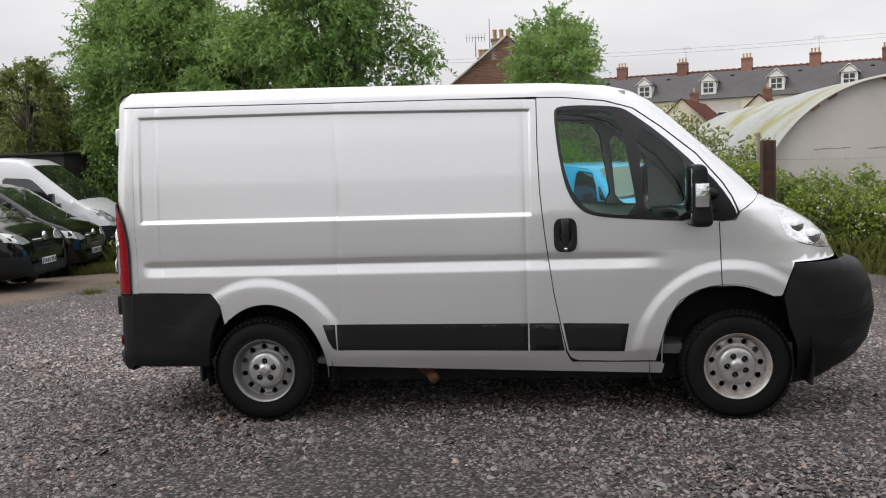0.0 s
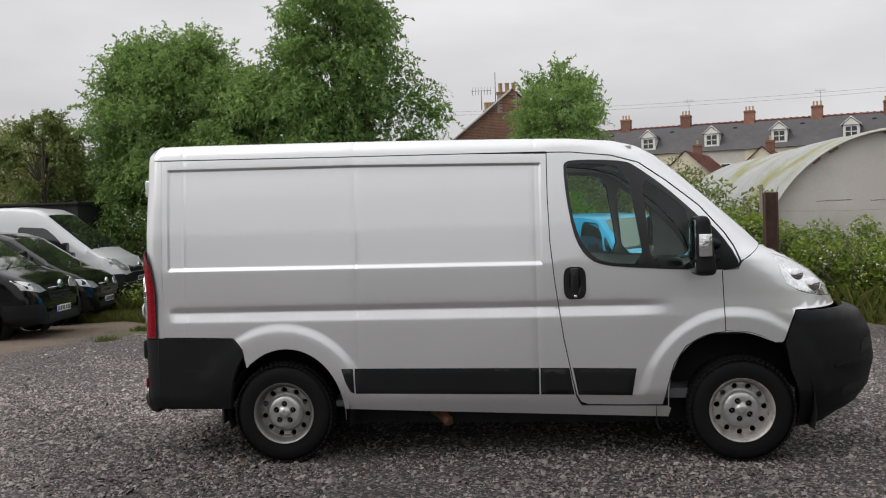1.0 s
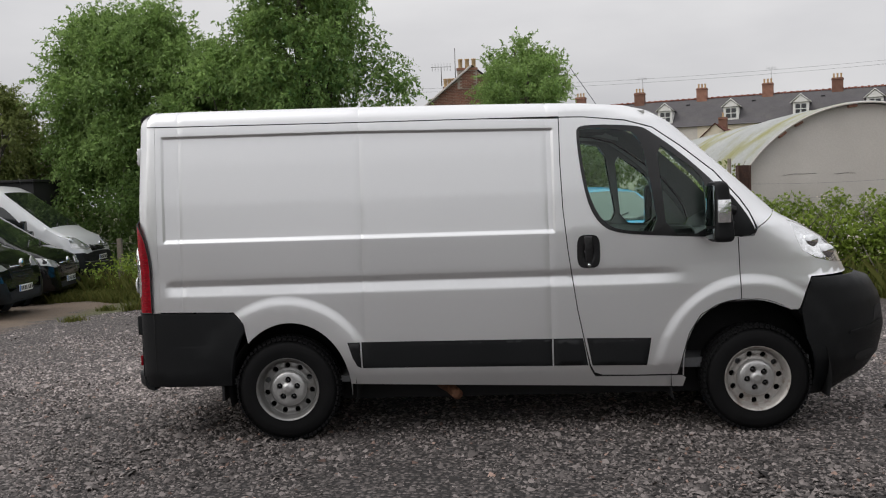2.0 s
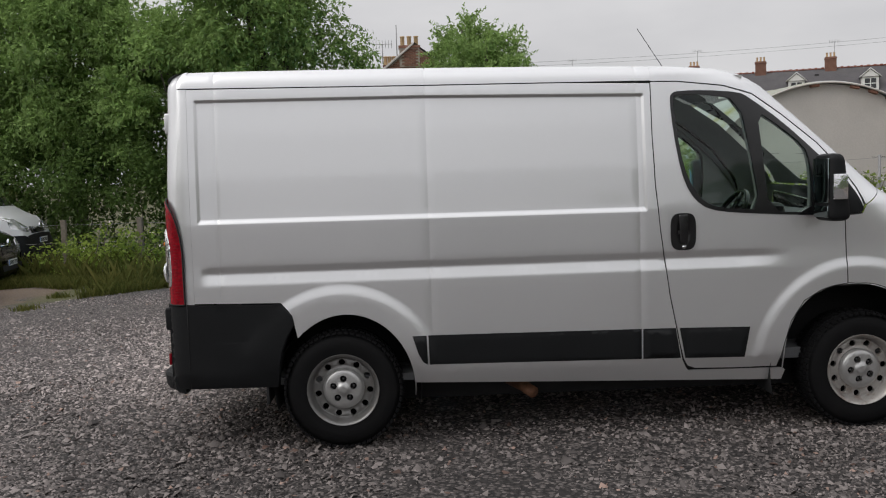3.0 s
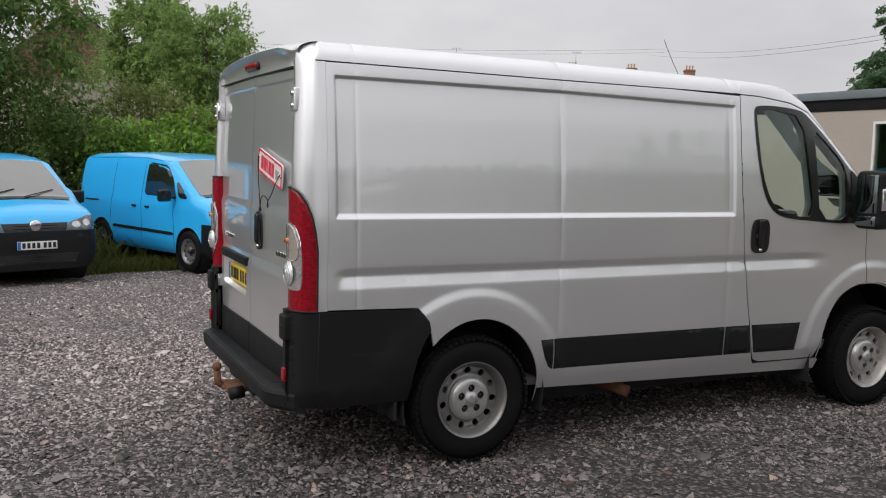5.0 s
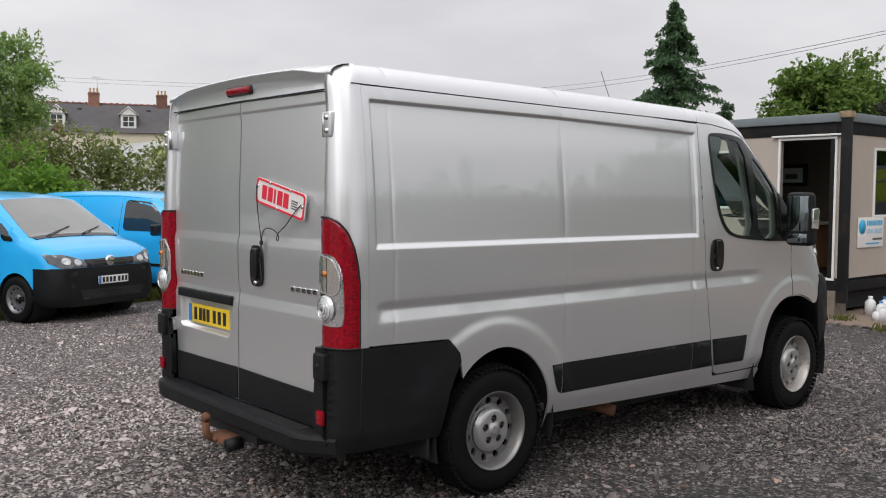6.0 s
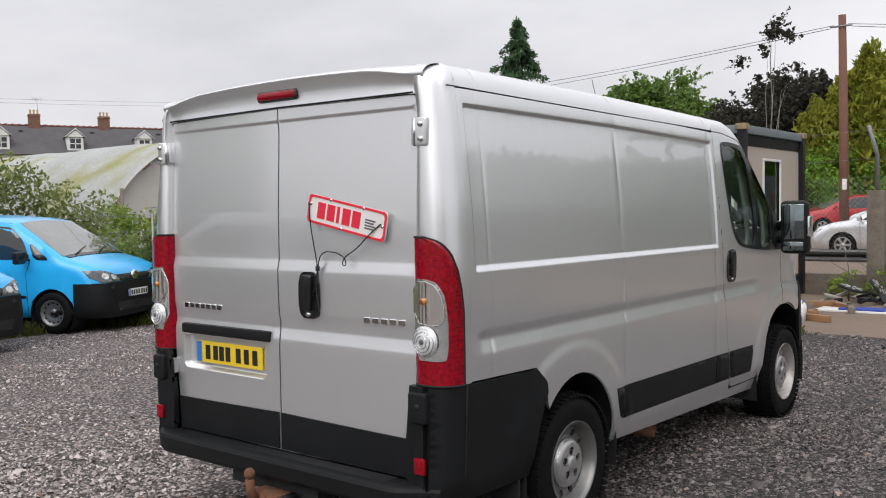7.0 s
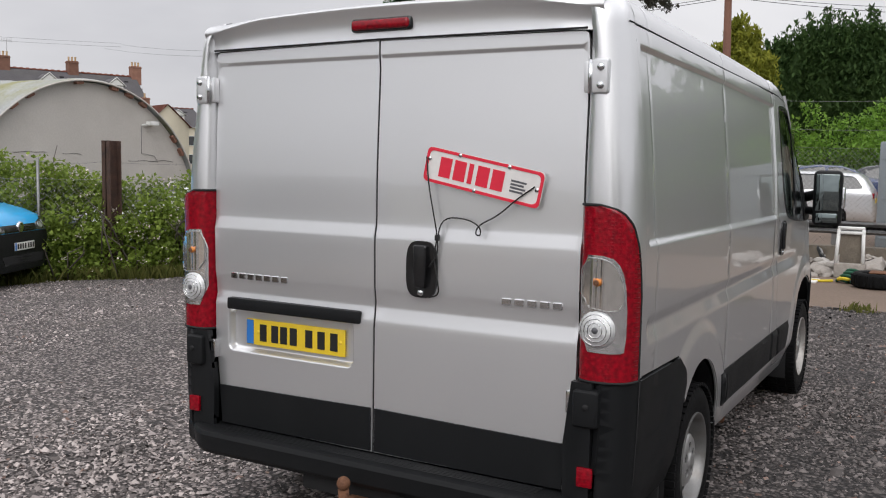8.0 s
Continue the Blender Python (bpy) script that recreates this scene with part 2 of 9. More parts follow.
def thing(name, label, category, group="", kind="", at=None):
    ob = new(name)
    ob.empty_display_size = 0.2
    if at is not None:
        ob.matrix_basis = at
    return tagged(ob, label, category, group, kind)


def raw(name, verts, faces, mat, parent=None, label="", kind="", smooth=False):
    """A mesh from computed vertex and face arrays, for what has very many pieces."""
    verts, faces = np.asarray(verts, np.float32), np.asarray(faces, np.int32)
    me = bpy.data.meshes.new(name)
    me.vertices.add(len(verts))
    me.vertices.foreach_set("co", verts.ravel())
    k = faces.shape[1]
    me.loops.add(faces.size)
    me.loops.foreach_set("vertex_index", faces.ravel())
    me.polygons.add(len(faces))
    me.polygons.foreach_set("loop_start", np.arange(0, faces.size, k, dtype=np.int32))
    if smooth:
        me.polygons.foreach_set("use_smooth", np.ones(len(faces), bool))
    me.update(calc_edges=True)
    me.materials.append(mat)
    ob = new(name, me)
    if parent is not None:
        ob.parent = parent
    return tagged(ob, label=label, kind=kind)


def box(bm, x0, x1, y0, y1, z0, z1, bevel=0.0, segments=2, m=None):
    """Adds a bevelled block to bm."""
    made = bmesh.ops.create_cube(bm, size=1.0)["verts"]
    bmesh.ops.scale(bm, vec=(x1 - x0, y1 - y0, z1 - z0), verts=made)
    bmesh.ops.translate(bm, vec=((x0 + x1) / 2, (y0 + y1) / 2, (z0 + z1) / 2), verts=made)
    if bevel:
        edges = list({e for v in made for e in v.link_edges})
        made = list({v for f in bmesh.ops.bevel(bm, geom=edges, offset=bevel, segments=segments, profile=0.6, affect="EDGES", clamp_overlap=True)["faces"] for v in f.verts} | {v for v in made if v.is_valid})
    if m is not None:
        bmesh.ops.transform(bm, matrix=m, verts=[v for v in made if v.is_valid])
    return bm


def block(x0, x1, y0, y1, z0, z1, bevel=0.0, segments=2, m=None):
    return box(bmesh.new(), x0, x1, y0, y1, z0, z1, bevel, segments, m)


def tube(points, radius, sides=6, taper=None, bm=None, closed=False):
    """A round tube along points; radius may change from point to point."""
    bm = bm or bmesh.new()
    pts = [Vector(p) for p in points]
    rings = []
    count = len(pts)
    for i, p in enumerate(pts):
        a = pts[(i - 1) % count] if closed or i else pts[i]
        c = pts[(i + 1) % count] if closed or i < count - 1 else pts[i]
        d = (c - a).normalized()
        u = d.orthogonal().normalized() if i == 0 else (u - d * u.dot(d)).normalized()
        w = d.cross(u)
        r = radius if taper is None else radius * taper[i]
        rings.append([bm.verts.new(p + r * (math.cos(k * math.tau / sides) * u + math.sin(k * math.tau / sides) * w)) for k in range(sides)])
    for i in range(count if closed else count - 1):
        a, b = rings[i], rings[(i + 1) % count]
        for k in range(sides):
            bm.faces.new((a[k], a[(k + 1) % sides], b[(k + 1) % sides], b[k]))
    if not closed:
        bm.faces.new(rings[0][::-1])
        bm.faces.new(rings[-1])
    return bm


def spin(profile, sides=48, axis="y", bm=None, closed=False):
    """A turned body: profile is a list of (radius, along); it turns about the axis."""
    bm = bm or bmesh.new()
    rings = []
    for r, a in profile:
        ring = []
        for k in range(sides):
            c, s = r * math.cos(k * math.tau / sides), r * math.sin(k * math.tau / sides)
            ring.append(bm.verts.new((c, a, s) if axis == "y" else (c, s, a) if axis == "z" else (a, c, s)))
        rings.append(ring)
    n = len(rings)
    for i in range(n if closed else n - 1):
        a, b = rings[i], rings[(i + 1) % n]
        for k in range(sides):
            bm.faces.new((a[k], a[(k + 1) % sides], b[(k + 1) % sides], b[k]))
    return bm


def lerp_table(table):
    xs, ys = zip(*table)
    return lambda v: float(np.interp(v, xs, ys))


def smooth01(v):
    v = min(1.0, max(0.0, v))
    return v * v * (3 - 2 * v)


def inside(p, poly):
    x, z = p
    hit = False
    for (x0, z0), (x1, z1) in zip(poly, poly[1:] + poly[:1]):
        if (z0 > z) != (z1 > z) and x < (x1 - x0) * (z - z0) / (z1 - z0) + x0:
            hit = not hit
    return hit


def dense(poly, step, closed=True):
    """The same line with points no further apart than step."""
    res = []
    for a, b in zip(poly, poly[1:] + (poly[:1] if closed else [])):
        k = max(1, math.ceil(math.dist(a, b) / step))
        res += [(a[0] + (b[0] - a[0]) * i / k, a[1] + (b[1] - a[1]) * i / k) for i in range(k)]
    return res if closed else res + [poly[-1]]


def rounded(poly, times=2, closed=True):
    """Cuts the corners of a line (Chaikin)."""
    for _ in range(times):
        nxt = []
        pairs = zip(poly, poly[1:] + poly[:1]) if closed else zip(poly, poly[1:])
        for a, b in pairs:
            nxt += [(a[0] * 0.75 + b[0] * 0.25, a[1] * 0.75 + b[1] * 0.25), (a[0] * 0.25 + b[0] * 0.75, a[1] * 0.25 + b[1] * 0.75)]
        poly = nxt if closed else [poly[0]] + nxt + [poly[-1]]
    return poly


def grown(poly, d):
    """The outline moved outwards by d (inwards when negative)."""
    area = sum(a[0] * b[1] - b[0] * a[1] for a, b in zip(poly, poly[1:] + poly[:1]))
    s = d if area > 0 else -d
    res = []
    n = len(poly)
    for i, p in enumerate(poly):
        a, b = Vector(poly[i - 1]), Vector(poly[(i + 1) % n])
        t = (b - a)
        if t.length < 1e-9:
            continue
        t.normalize()
        res.append((p[0] + s * t.y, p[1] - s * t.x))
    return res


from mathutils.geometry import delaunay_2d_cdt


def sheet(outline, lift, step=0.06, holes=(), lines=(), points=(), depth=0.012, inward=(0, 1, 0), flip=False):
    """A pressed panel: the outline in a plane, triangulated with its feature lines, each point carried into space by lift(u, v),
    with a folded rim of that depth at its edges."""
    verts, edges = [], []

    def add(line, closed):
        start = len(verts)
        verts.extend(Vector(p) for p in line)
        n = len(line)
        edges.extend((start + i, start + (i + 1) % n) for i in range(n if closed else n - 1))

    add(outline, True)
    for h in holes:
        add(h, True)
    for ln in lines:
        add(ln, False)
    us, vs = [p[0] for p in outline], [p[1] for p in outline]
    near = {}
    for p in verts:
        near.setdefault((math.floor(p.x / step), math.floor(p.y / step)), []).append((p.x, p.y))

    def crowded(u, v):
        i, j = math.floor(u / step), math.floor(v / step)
        return any((u - a) ** 2 + (v - b) ** 2 < (0.4 * step) ** 2 for di in (-1, 0, 1) for dj in (-1, 0, 1) for a, b in near.get((i + di, j + dj), ()))

    u = min(us) + step / 2
    row = 0
    while u < max(us):
        v = min(vs) + step * (0.5 if row % 2 else 0.25)
        while v < max(vs):
            if inside((u, v), outline) and not any(inside((u, v), h) for h in holes) and not crowded(u, v):
                verts.append(Vector((u, v)))
            v += step
        u += step
        row += 1
    verts.extend(Vector(p) for p in points if inside(p, outline))
    co, _, tris, *_ = delaunay_2d_cdt(verts, edges, [], 0, 1e-5)
    bm = bmesh.new()
    keep = []
    for t in tris:
        c = sum((co[i] for i in t), Vector((0, 0))) / len(t)
        if inside(c, outline) and not any(inside(c, h) for h in holes):
            keep.append(t)
    used = {}
    lay = bm.verts.layers.float_vector.new("press")
    e = 0.0015
    inw = Vector(inward)

    def normal(u, v):
        """The pressed surface's own normal."""
        a = Vector(lift(u + e, v)) - Vector(lift(u - e, v))
        b = Vector(lift(u, v + e)) - Vector(lift(u, v - e))
        n = a.cross(b)
        if n.length < 1e-12:
            return Vector((0, 0, 0))
        n.normalize()
        return -n if n.dot(inw) > 0 else n

    for t in keep:
        for i in t:
            if i not in used:
                used[i] = bm.verts.new(lift(co[i].x, co[i].y))
                used[i][lay] = normal(co[i].x, co[i].y)
        try:
            fc = bm.faces.new([used[i] for i in t])
        except ValueError:
            continue
        fc.normal_update()
        if fc.normal.dot(sum((used[i][lay] for i in t), Vector())) < 0:
            fc.normal_flip()
    if depth:
        twin = {}
        for ed in [ed for ed in bm.edges if len(ed.link_faces) == 1]:
            loop = ed.link_loops[0]
            a, b = loop.vert, loop.link_loop_next.vert
            for v in (a, b):
                if v not in twin:
                    twin[v] = (bm.verts.new(v.co), bm.verts.new(v.co + inw * depth))
            bm.faces.new((twin[b][0], twin[a][0], twin[a][1], twin[b][1]))
    return bm


def writing(text, size, mat, parent, m, name="lettering", depth=0.0006, label="", wide=1.0, bold=0.0):
    """Letters of the built-in font as a mesh; m carries the text's plane (x along the line, y up) into its parent."""
    cu = bpy.data.curves.new(name, "FONT")
    cu.body, cu.size, cu.extrude, cu.align_x, cu.align_y = text, size, depth, "CENTER", "CENTER"
    cu.offset = bold
    tmp = bpy.data.objects.new(name, cu)
    scene.collection.objects.link(tmp)
    me = bpy.data.meshes.new_from_object(tmp.evaluated_get(bpy.context.evaluated_depsgraph_get()))
    bpy.data.objects.remove(tmp)
    me.transform(m @ Matrix.Diagonal((wide, 1, 1, 1)))
    me.materials.append(mat)
    ob = new(name, me)
    ob.parent = parent
    return tagged(ob, label=label)

# ==== ground


def ground_z(x, y):
    """The yard falls slightly to the back and to the side."""
    return (-0.020 * np.clip(np.asarray(y, float) - 1, 0, 16) - 0.02 * np.clip(-3 - np.asarray(x, float), 0, 9)
            - 0.008 * np.clip(np.asarray(x, float) - 3.2, 0, 12)
            - 0.10 * np.exp(-((np.asarray(x, float) + 1.5) / 3.0) ** 2) * np.clip((np.asarray(y, float) - 4.5) / 4.0, 0, 1))


# edge of the gravel at the back of the yard, in order of x
BACK_EDGE = [(-40, 2.0), (-9.0, 3.0), (-5.9, 4.4), (-5.6, 7.0), (-4.6, 8.2), (-3.4, 9.5), (-1.2, 9.4), (1.0, 9.3), (2.6, 10.0), (4.6, 9.6), (6.2, 8.3), (6.6, 6.9), (7.0, 6.0), (7.8, 4.5), (40, 4.5)]
back_edge = lerp_table(BACK_EDGE)


def paleness(x, y):
    """How pale the stone is drawn: more so behind and beyond the silver van; 0 to 1."""
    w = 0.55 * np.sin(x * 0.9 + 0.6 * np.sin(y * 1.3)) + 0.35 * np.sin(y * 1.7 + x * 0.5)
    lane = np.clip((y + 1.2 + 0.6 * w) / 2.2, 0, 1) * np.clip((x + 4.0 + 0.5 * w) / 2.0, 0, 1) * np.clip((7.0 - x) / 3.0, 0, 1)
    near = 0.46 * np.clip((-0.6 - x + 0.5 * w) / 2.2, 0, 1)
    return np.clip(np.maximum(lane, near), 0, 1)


def toned(m, source, low, high):
    """Scales a colour by the paleness of the place."""
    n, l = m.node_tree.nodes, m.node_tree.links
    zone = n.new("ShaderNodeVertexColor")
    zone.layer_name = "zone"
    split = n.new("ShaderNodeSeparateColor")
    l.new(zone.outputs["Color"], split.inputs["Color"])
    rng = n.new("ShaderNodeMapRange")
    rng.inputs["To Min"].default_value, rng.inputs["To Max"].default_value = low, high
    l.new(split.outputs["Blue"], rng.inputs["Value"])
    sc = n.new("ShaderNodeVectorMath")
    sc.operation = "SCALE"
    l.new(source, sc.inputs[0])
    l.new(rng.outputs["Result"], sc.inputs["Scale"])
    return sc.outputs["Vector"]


def ground_material():
    m = bpy.data.materials.new("yard_ground")
    m.use_nodes = True
    n, l = m.node_tree.nodes, m.node_tree.links
    b = n["Principled BSDF"]
    tc = n.new("ShaderNodeTexCoord")

    def tex(kind, scale, **kw):
        t = n.new(kind)
        t.inputs["Scale"].default_value = scale
        for k, v in kw.items():
            t.inputs[k].default_value = v
        l.new(tc.outputs["Object"], t.inputs["Vector"])
        return t

    def mix(a, c, f, mode="MIX"):
        x = n.new("ShaderNodeMix")
        x.data_type, x.blend_type = "RGBA", mode
        for s, v in (("A", a), ("B", c)):
            if isinstance(v, tuple):
                x.inputs[s].default_value = (*v, 1)
            else:
                l.new(v, x.inputs[s])
        if isinstance(f, float):
            x.inputs["Factor"].default_value = f
        else:
            l.new(f, x.inputs["Factor"])
        return x.outputs["Result"]

    def ramp_of(sock, lo, hi):
        r = n.new("ShaderNodeMapRange")
        r.inputs["From Min"].default_value, r.inputs["From Max"].default_value = lo, hi
        l.new(sock, r.inputs["Value"])
        return r.outputs["Result"]

    stones = tex("ShaderNodeTexVoronoi", 38)
    chips = tex("ShaderNodeTexVoronoi", 110)
    patch = tex("ShaderNodeTexNoise", 0.55, Detail=6.0)
    grain = tex("ShaderNodeTexNoise", 26, Detail=5.0)
    grey_stone = mix((0.075, 0.064, 0.061), (0.44, 0.385, 0.365), ramp_of(stones.outputs["Color"], 0.2, 0.9))
    grey_stone = mix(grey_stone, (0.24, 0.17, 0.14), ramp_of(chips.outputs["Color"], 0.80, 1.1))
    grey_stone = mix(grey_stone, (0.035, 0.030, 0.029), ramp_of(stones.outputs["Distance"], 0.34, 0.62))
    soil = mix((0.060, 0.048, 0.040), (0.12, 0.10, 0.085), grain.outputs["Fac"])
    gravel = mix(grey_stone, soil, ramp_of(patch.outputs["Fac"], 0.60, 0.78))
    zone = n.new("ShaderNodeVertexColor")
    zone.layer_name = "zone"
    zs = n.new("ShaderNodeSeparateColor")
    l.new(zone.outputs["Color"], zs.inputs["Color"])
    wobble = tex("ShaderNodeTexNoise", 3.0, Detail=6.0)

    def edged(sock):
        a = n.new("ShaderNodeMath")
        a.operation = "ADD"
        l.new(sock, a.inputs[0])
        l.new(wobble.outputs["Fac"], a.inputs[1])
        return ramp_of(a.outputs[0], 0.85, 1.12)

    turf = mix((0.045, 0.055, 0.020), (0.13, 0.12, 0.050), grain.outputs["Fac"])
    dirt = mix((0.12, 0.085, 0.06), (0.21, 0.16, 0.12), patch.outputs["Fac"])
    dirt = mix(dirt, (0.09, 0.07, 0.055), ramp_of(grain.outputs["Fac"], 0.5, 0.75))
    gravel = toned(m, gravel, 0.42, 1.05)
    col = mix(gravel, turf, edged(zs.outputs["Red"]))
    col = mix(col, dirt, edged(zs.outputs["Green"]))
    l.new(col, b.inputs["Base Color"])
    b.inputs["Roughness"].default_value = 0.85
    bump = n.new("ShaderNodeBump")
    bump.inputs["Strength"].default_value, bump.inputs["Distance"].default_value = 0.9, 0.015
    inv = n.new("ShaderNodeMath")
    inv.operation = "SUBTRACT"
    inv.inputs[0].default_value = 1.0
    l.new(stones.outputs["Distance"], inv.inputs[1])
    hsum = n.new("ShaderNodeMath")
    hsum.operation = "ADD"
    l.new(inv.outputs[0], hsum.inputs[0])
    l.new(grain.outputs["Fac"], hsum.inputs[1])
    l.new(hsum.outputs[0], bump.inputs["Height"])
    l.new(bump.outputs["Normal"], b.inputs["Normal"])
    return m


def build_ground():
    fine = np.arange(-14, 14.01, 0.2)
    far = np.array([-900, -500, -250, -130, -70, -45, -32, -24, -18])
    xs = np.concatenate([far, fine, -far[::-1]])
    ys = np.concatenate([far, fine, -far[::-1]])
    gx, gy = np.meshgrid(xs, ys, indexing="ij")
    gz = ground_z(gx, gy)
    near = (np.abs(gx) < 14) & (np.abs(gy) < 14)
    for i, j in zip(*np.nonzero(near)):
        gz[i, j] += 0.03 * noise.noise((gx[i, j] * 0.6, gy[i, j] * 0.6, 3.0)) * min(1.0, 0.35 + max(0, abs(gy[i, j]) - 1.6) * 0.3) + 0.008 * noise.noise((gx[i, j] * 2.6, gy[i, j] * 2.6, 9.0))
    nx, ny = gx.shape
    idx = np.arange(nx * ny).reshape(nx, ny)
    faces = np.stack([idx[:-1, :-1], idx[1:, :-1], idx[1:, 1:], idx[:-1, 1:]], -1).reshape(-1, 4)
    ob = raw("ground", np.stack([gx, gy, gz], -1).reshape(-1, 3), faces, ground_material(), smooth=True)
    tagged(ob, "grey crushed stone yard with patches of soil and rough grass", "ground", kind="structure")
    lay = ob.data.color_attributes.new("zone", "FLOAT_COLOR", "POINT")
    edge = np.interp(gx, *zip(*BACK_EDGE))
    turf = np.clip((gy - edge) / 0.8 + 0.5, 0, 1)
    dirt = np.clip((-4.9 - gx) / 1.6, 0, 1) * np.clip((gy - 2.2) / 2, 0, 1) * (1 - np.clip((gy - 9.5) / 1.5, 0, 1))
    turf = turf * (1 - dirt * 0.9)
    lay.data.foreach_set("color", np.stack([turf, dirt, paleness(gx, gy), turf * 0 + 1], -1).astype(np.float32).ravel())
    return ob


build_ground()


def stone_bits(name, count, rng, area, size, mat, label):
    """Loose broken stones, many small hulls in one mesh."""
    base = np.array([(1, 0, 0), (0, 1, 0), (-1, 0, 0), (0, -1, 0), (0, 0, 1)], float)
    base[:4, 2] = -0.35
    tri = np.array([(0, 1, 4), (1, 2, 4), (2, 3, 4), (3, 0, 4)])
    pos = area(rng, count)
    v = base[None] * rng.uniform(0.55, 1.25, (count, 5, 1)) * np.stack([rng.uniform(0.7, 1.5, count), rng.uniform(0.6, 1.1, count), rng.uniform(0.3, 0.7, count)], -1)[:, None]
    v += rng.normal(0, 0.16, v.shape)
    s = size * rng.lognormal(0, 0.42, count)
    a = rng.uniform(0, math.tau, count)
    t = rng.normal(0, 0.35, count)
    c, si = np.cos(a), np.sin(a)
    x, y, z = v[..., 0], v[..., 1], v[..., 2]
    z, x = z * np.cos(t)[:, None] - x * np.sin(t)[:, None], x * np.cos(t)[:, None] + z * np.sin(t)[:, None]
    x, y = x * c[:, None] - y * si[:, None], x * si[:, None] + y * c[:, None]
    v = np.stack([x, y, z], -1) * s[:, None, None]
    v[..., 0] += pos[:, 0, None]
    v[..., 1] += pos[:, 1, None]
    v[..., 2] += (ground_z(pos[:, 0], pos[:, 1]) + s * 0.18)[:, None]
    f = (tri[None] + 5 * np.arange(count)[:, None, None]).reshape(-1, 3)
    ob = raw(name, v.reshape(-1, 3), f, mat)
    lay = ob.data.color_attributes.new("zone", "FLOAT_COLOR", "POINT")
    d = np.repeat(paleness(pos[:, 0], pos[:, 1]), 5)
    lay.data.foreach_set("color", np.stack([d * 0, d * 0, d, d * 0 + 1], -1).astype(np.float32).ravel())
    return tagged(ob, label, "gravel", kind="stuff")


STONE = material("broken_stone", (0.066, 0.056, 0.053), rough=0.75, vary=0.2, scale=40, fine=200, island=0.4, tint=(0.41, 0.36, 0.342))
for stone in (STONE,):
    shader = stone.node_tree.nodes["Principled BSDF"]
    stone.node_tree.links.new(toned(stone, shader.inputs["Base Color"].links[0].from_socket, 0.44, 1.10), shader.inputs["Base Color"])
STONE_RED = material("reddish_broken_stone", (0.16, 0.095, 0.075), rough=0.8, vary=0.2, scale=40, fine=200, island=0.6, tint=(0.24, 0.17, 0.14))


def yard_area(rng, n):
    """Denser where the path passes near."""
    out_pts = []
    while sum(len(p) for p in out_pts) < n:
        p = np.stack([rng.uniform(-9.0, 8.2, n), rng.uniform(-8.5, 9.4, n)], -1)
        d = np.minimum(np.hypot(p[:, 0] - 1.0, p[:, 1] + 4.2), np.hypot(p[:, 0] + 2.6, p[:, 1] + 2.5))
        keep = rng.uniform(0, 1, n) < np.clip(1.35 - d / 6.5, 0.14, 1)
        keep &= p[:, 1] < np.interp(p[:, 0], *zip(*BACK_EDGE)) - 0.1
        keep &= ~((p[:, 0] < -5.2) & (p[:, 1] > 3.5))
        keep &= rng.uniform(0, 1, n) < np.clip((p[:, 1] + 8.5) / 3.0, 0, 1) * np.clip((p[:, 0] + 9.0) / 2.5, 0, 1)
        clump = np.sin(p[:, 0] * 1.9 + 1.3 * np.sin(p[:, 1] * 1.1)) * np.sin(p[:, 1] * 2.3 + p[:, 0] * 0.7)
        keep &= rng.uniform(0, 1, n) < 0.85 + 0.25 * clump
        out_pts.append(p[keep])
    return np.concatenate(out_pts)[:n]


stone_bits("gravel", 350000, np.random.default_rng(4), yard_area, 0.0098, STONE, "loose grey crushed stone over the yard")
stone_bits("reddish_gravel", 5000, np.random.default_rng(8), yard_area, 0.013, STONE_RED, "scattered brick-red stones among the gravel")

# ==== the silver panel van
HUB_Z, TYRE_R = 0.335, 0.338
side_width = lerp_table([(0.18, 0.93), (0.28, 0.955), (0.36, 0.985), (0.44, 1.010), (0.62, 1.018), (0.945, 1.0225), (0.957, 1.0222), (0.966, 1.0205), (1.012, 1.0085), (1.021, 1.0073), (1.030, 1.0085), (1.055, 1.0175), (1.068, 1.0190),
                         (1.30, 1.022), (1.55, 1.008), (1.80, 0.985), (2.0, 0.962), (2.06, 0.952), (2.10, 0.93), (2.20, 0.80)])
nose_x = lerp_table([(0.18, 3.70), (0.30, 3.93), (0.42, 4.01), (0.60, 4.045), (0.80, 4.01), (0.92, 3.93), (0.965, 3.82), (0.975, 3.76), (1.10, 3.70), (1.20, 3.59),
                     (1.30, 3.42), (1.37, 3.27), (1.40, 3.23), (1.62, 2.99), (1.84, 2.745), (2.0, 2.56), (2.07, 2.44), (2.115, 2.30), (2.16, 2.1), (2.2, 1.6)])
nose_n = lerp_table([(0.18, 2.5), (0.96, 2.8), (1.1, 3.0), (1.3, 3.3), (1.42, 4.0), (2.1, 4.5)])
nose_from = lerp_table([(0.18, 3.05), (0.96, 3.05), (1.3, 2.85), (1.42, 2.55), (1.62, 2.30), (1.84, 2.05), (2.0, 1.9), (2.1, 1.7)])
recess_top = lerp_table([(-0.8, 2.0), (0.5, 1.99), (1.76, 1.962)])


def recess(x, z):
    """Depth of the sunk field on the load side, soft at its edges."""
    e = 0.022
    d = min((x + 0.775) / e, (1.762 - x) / e, (recess_top(x) - z) / e, (z - (1.296 - 0.004 * x)) / 0.034)
    return 0.012 * smooth01(d)


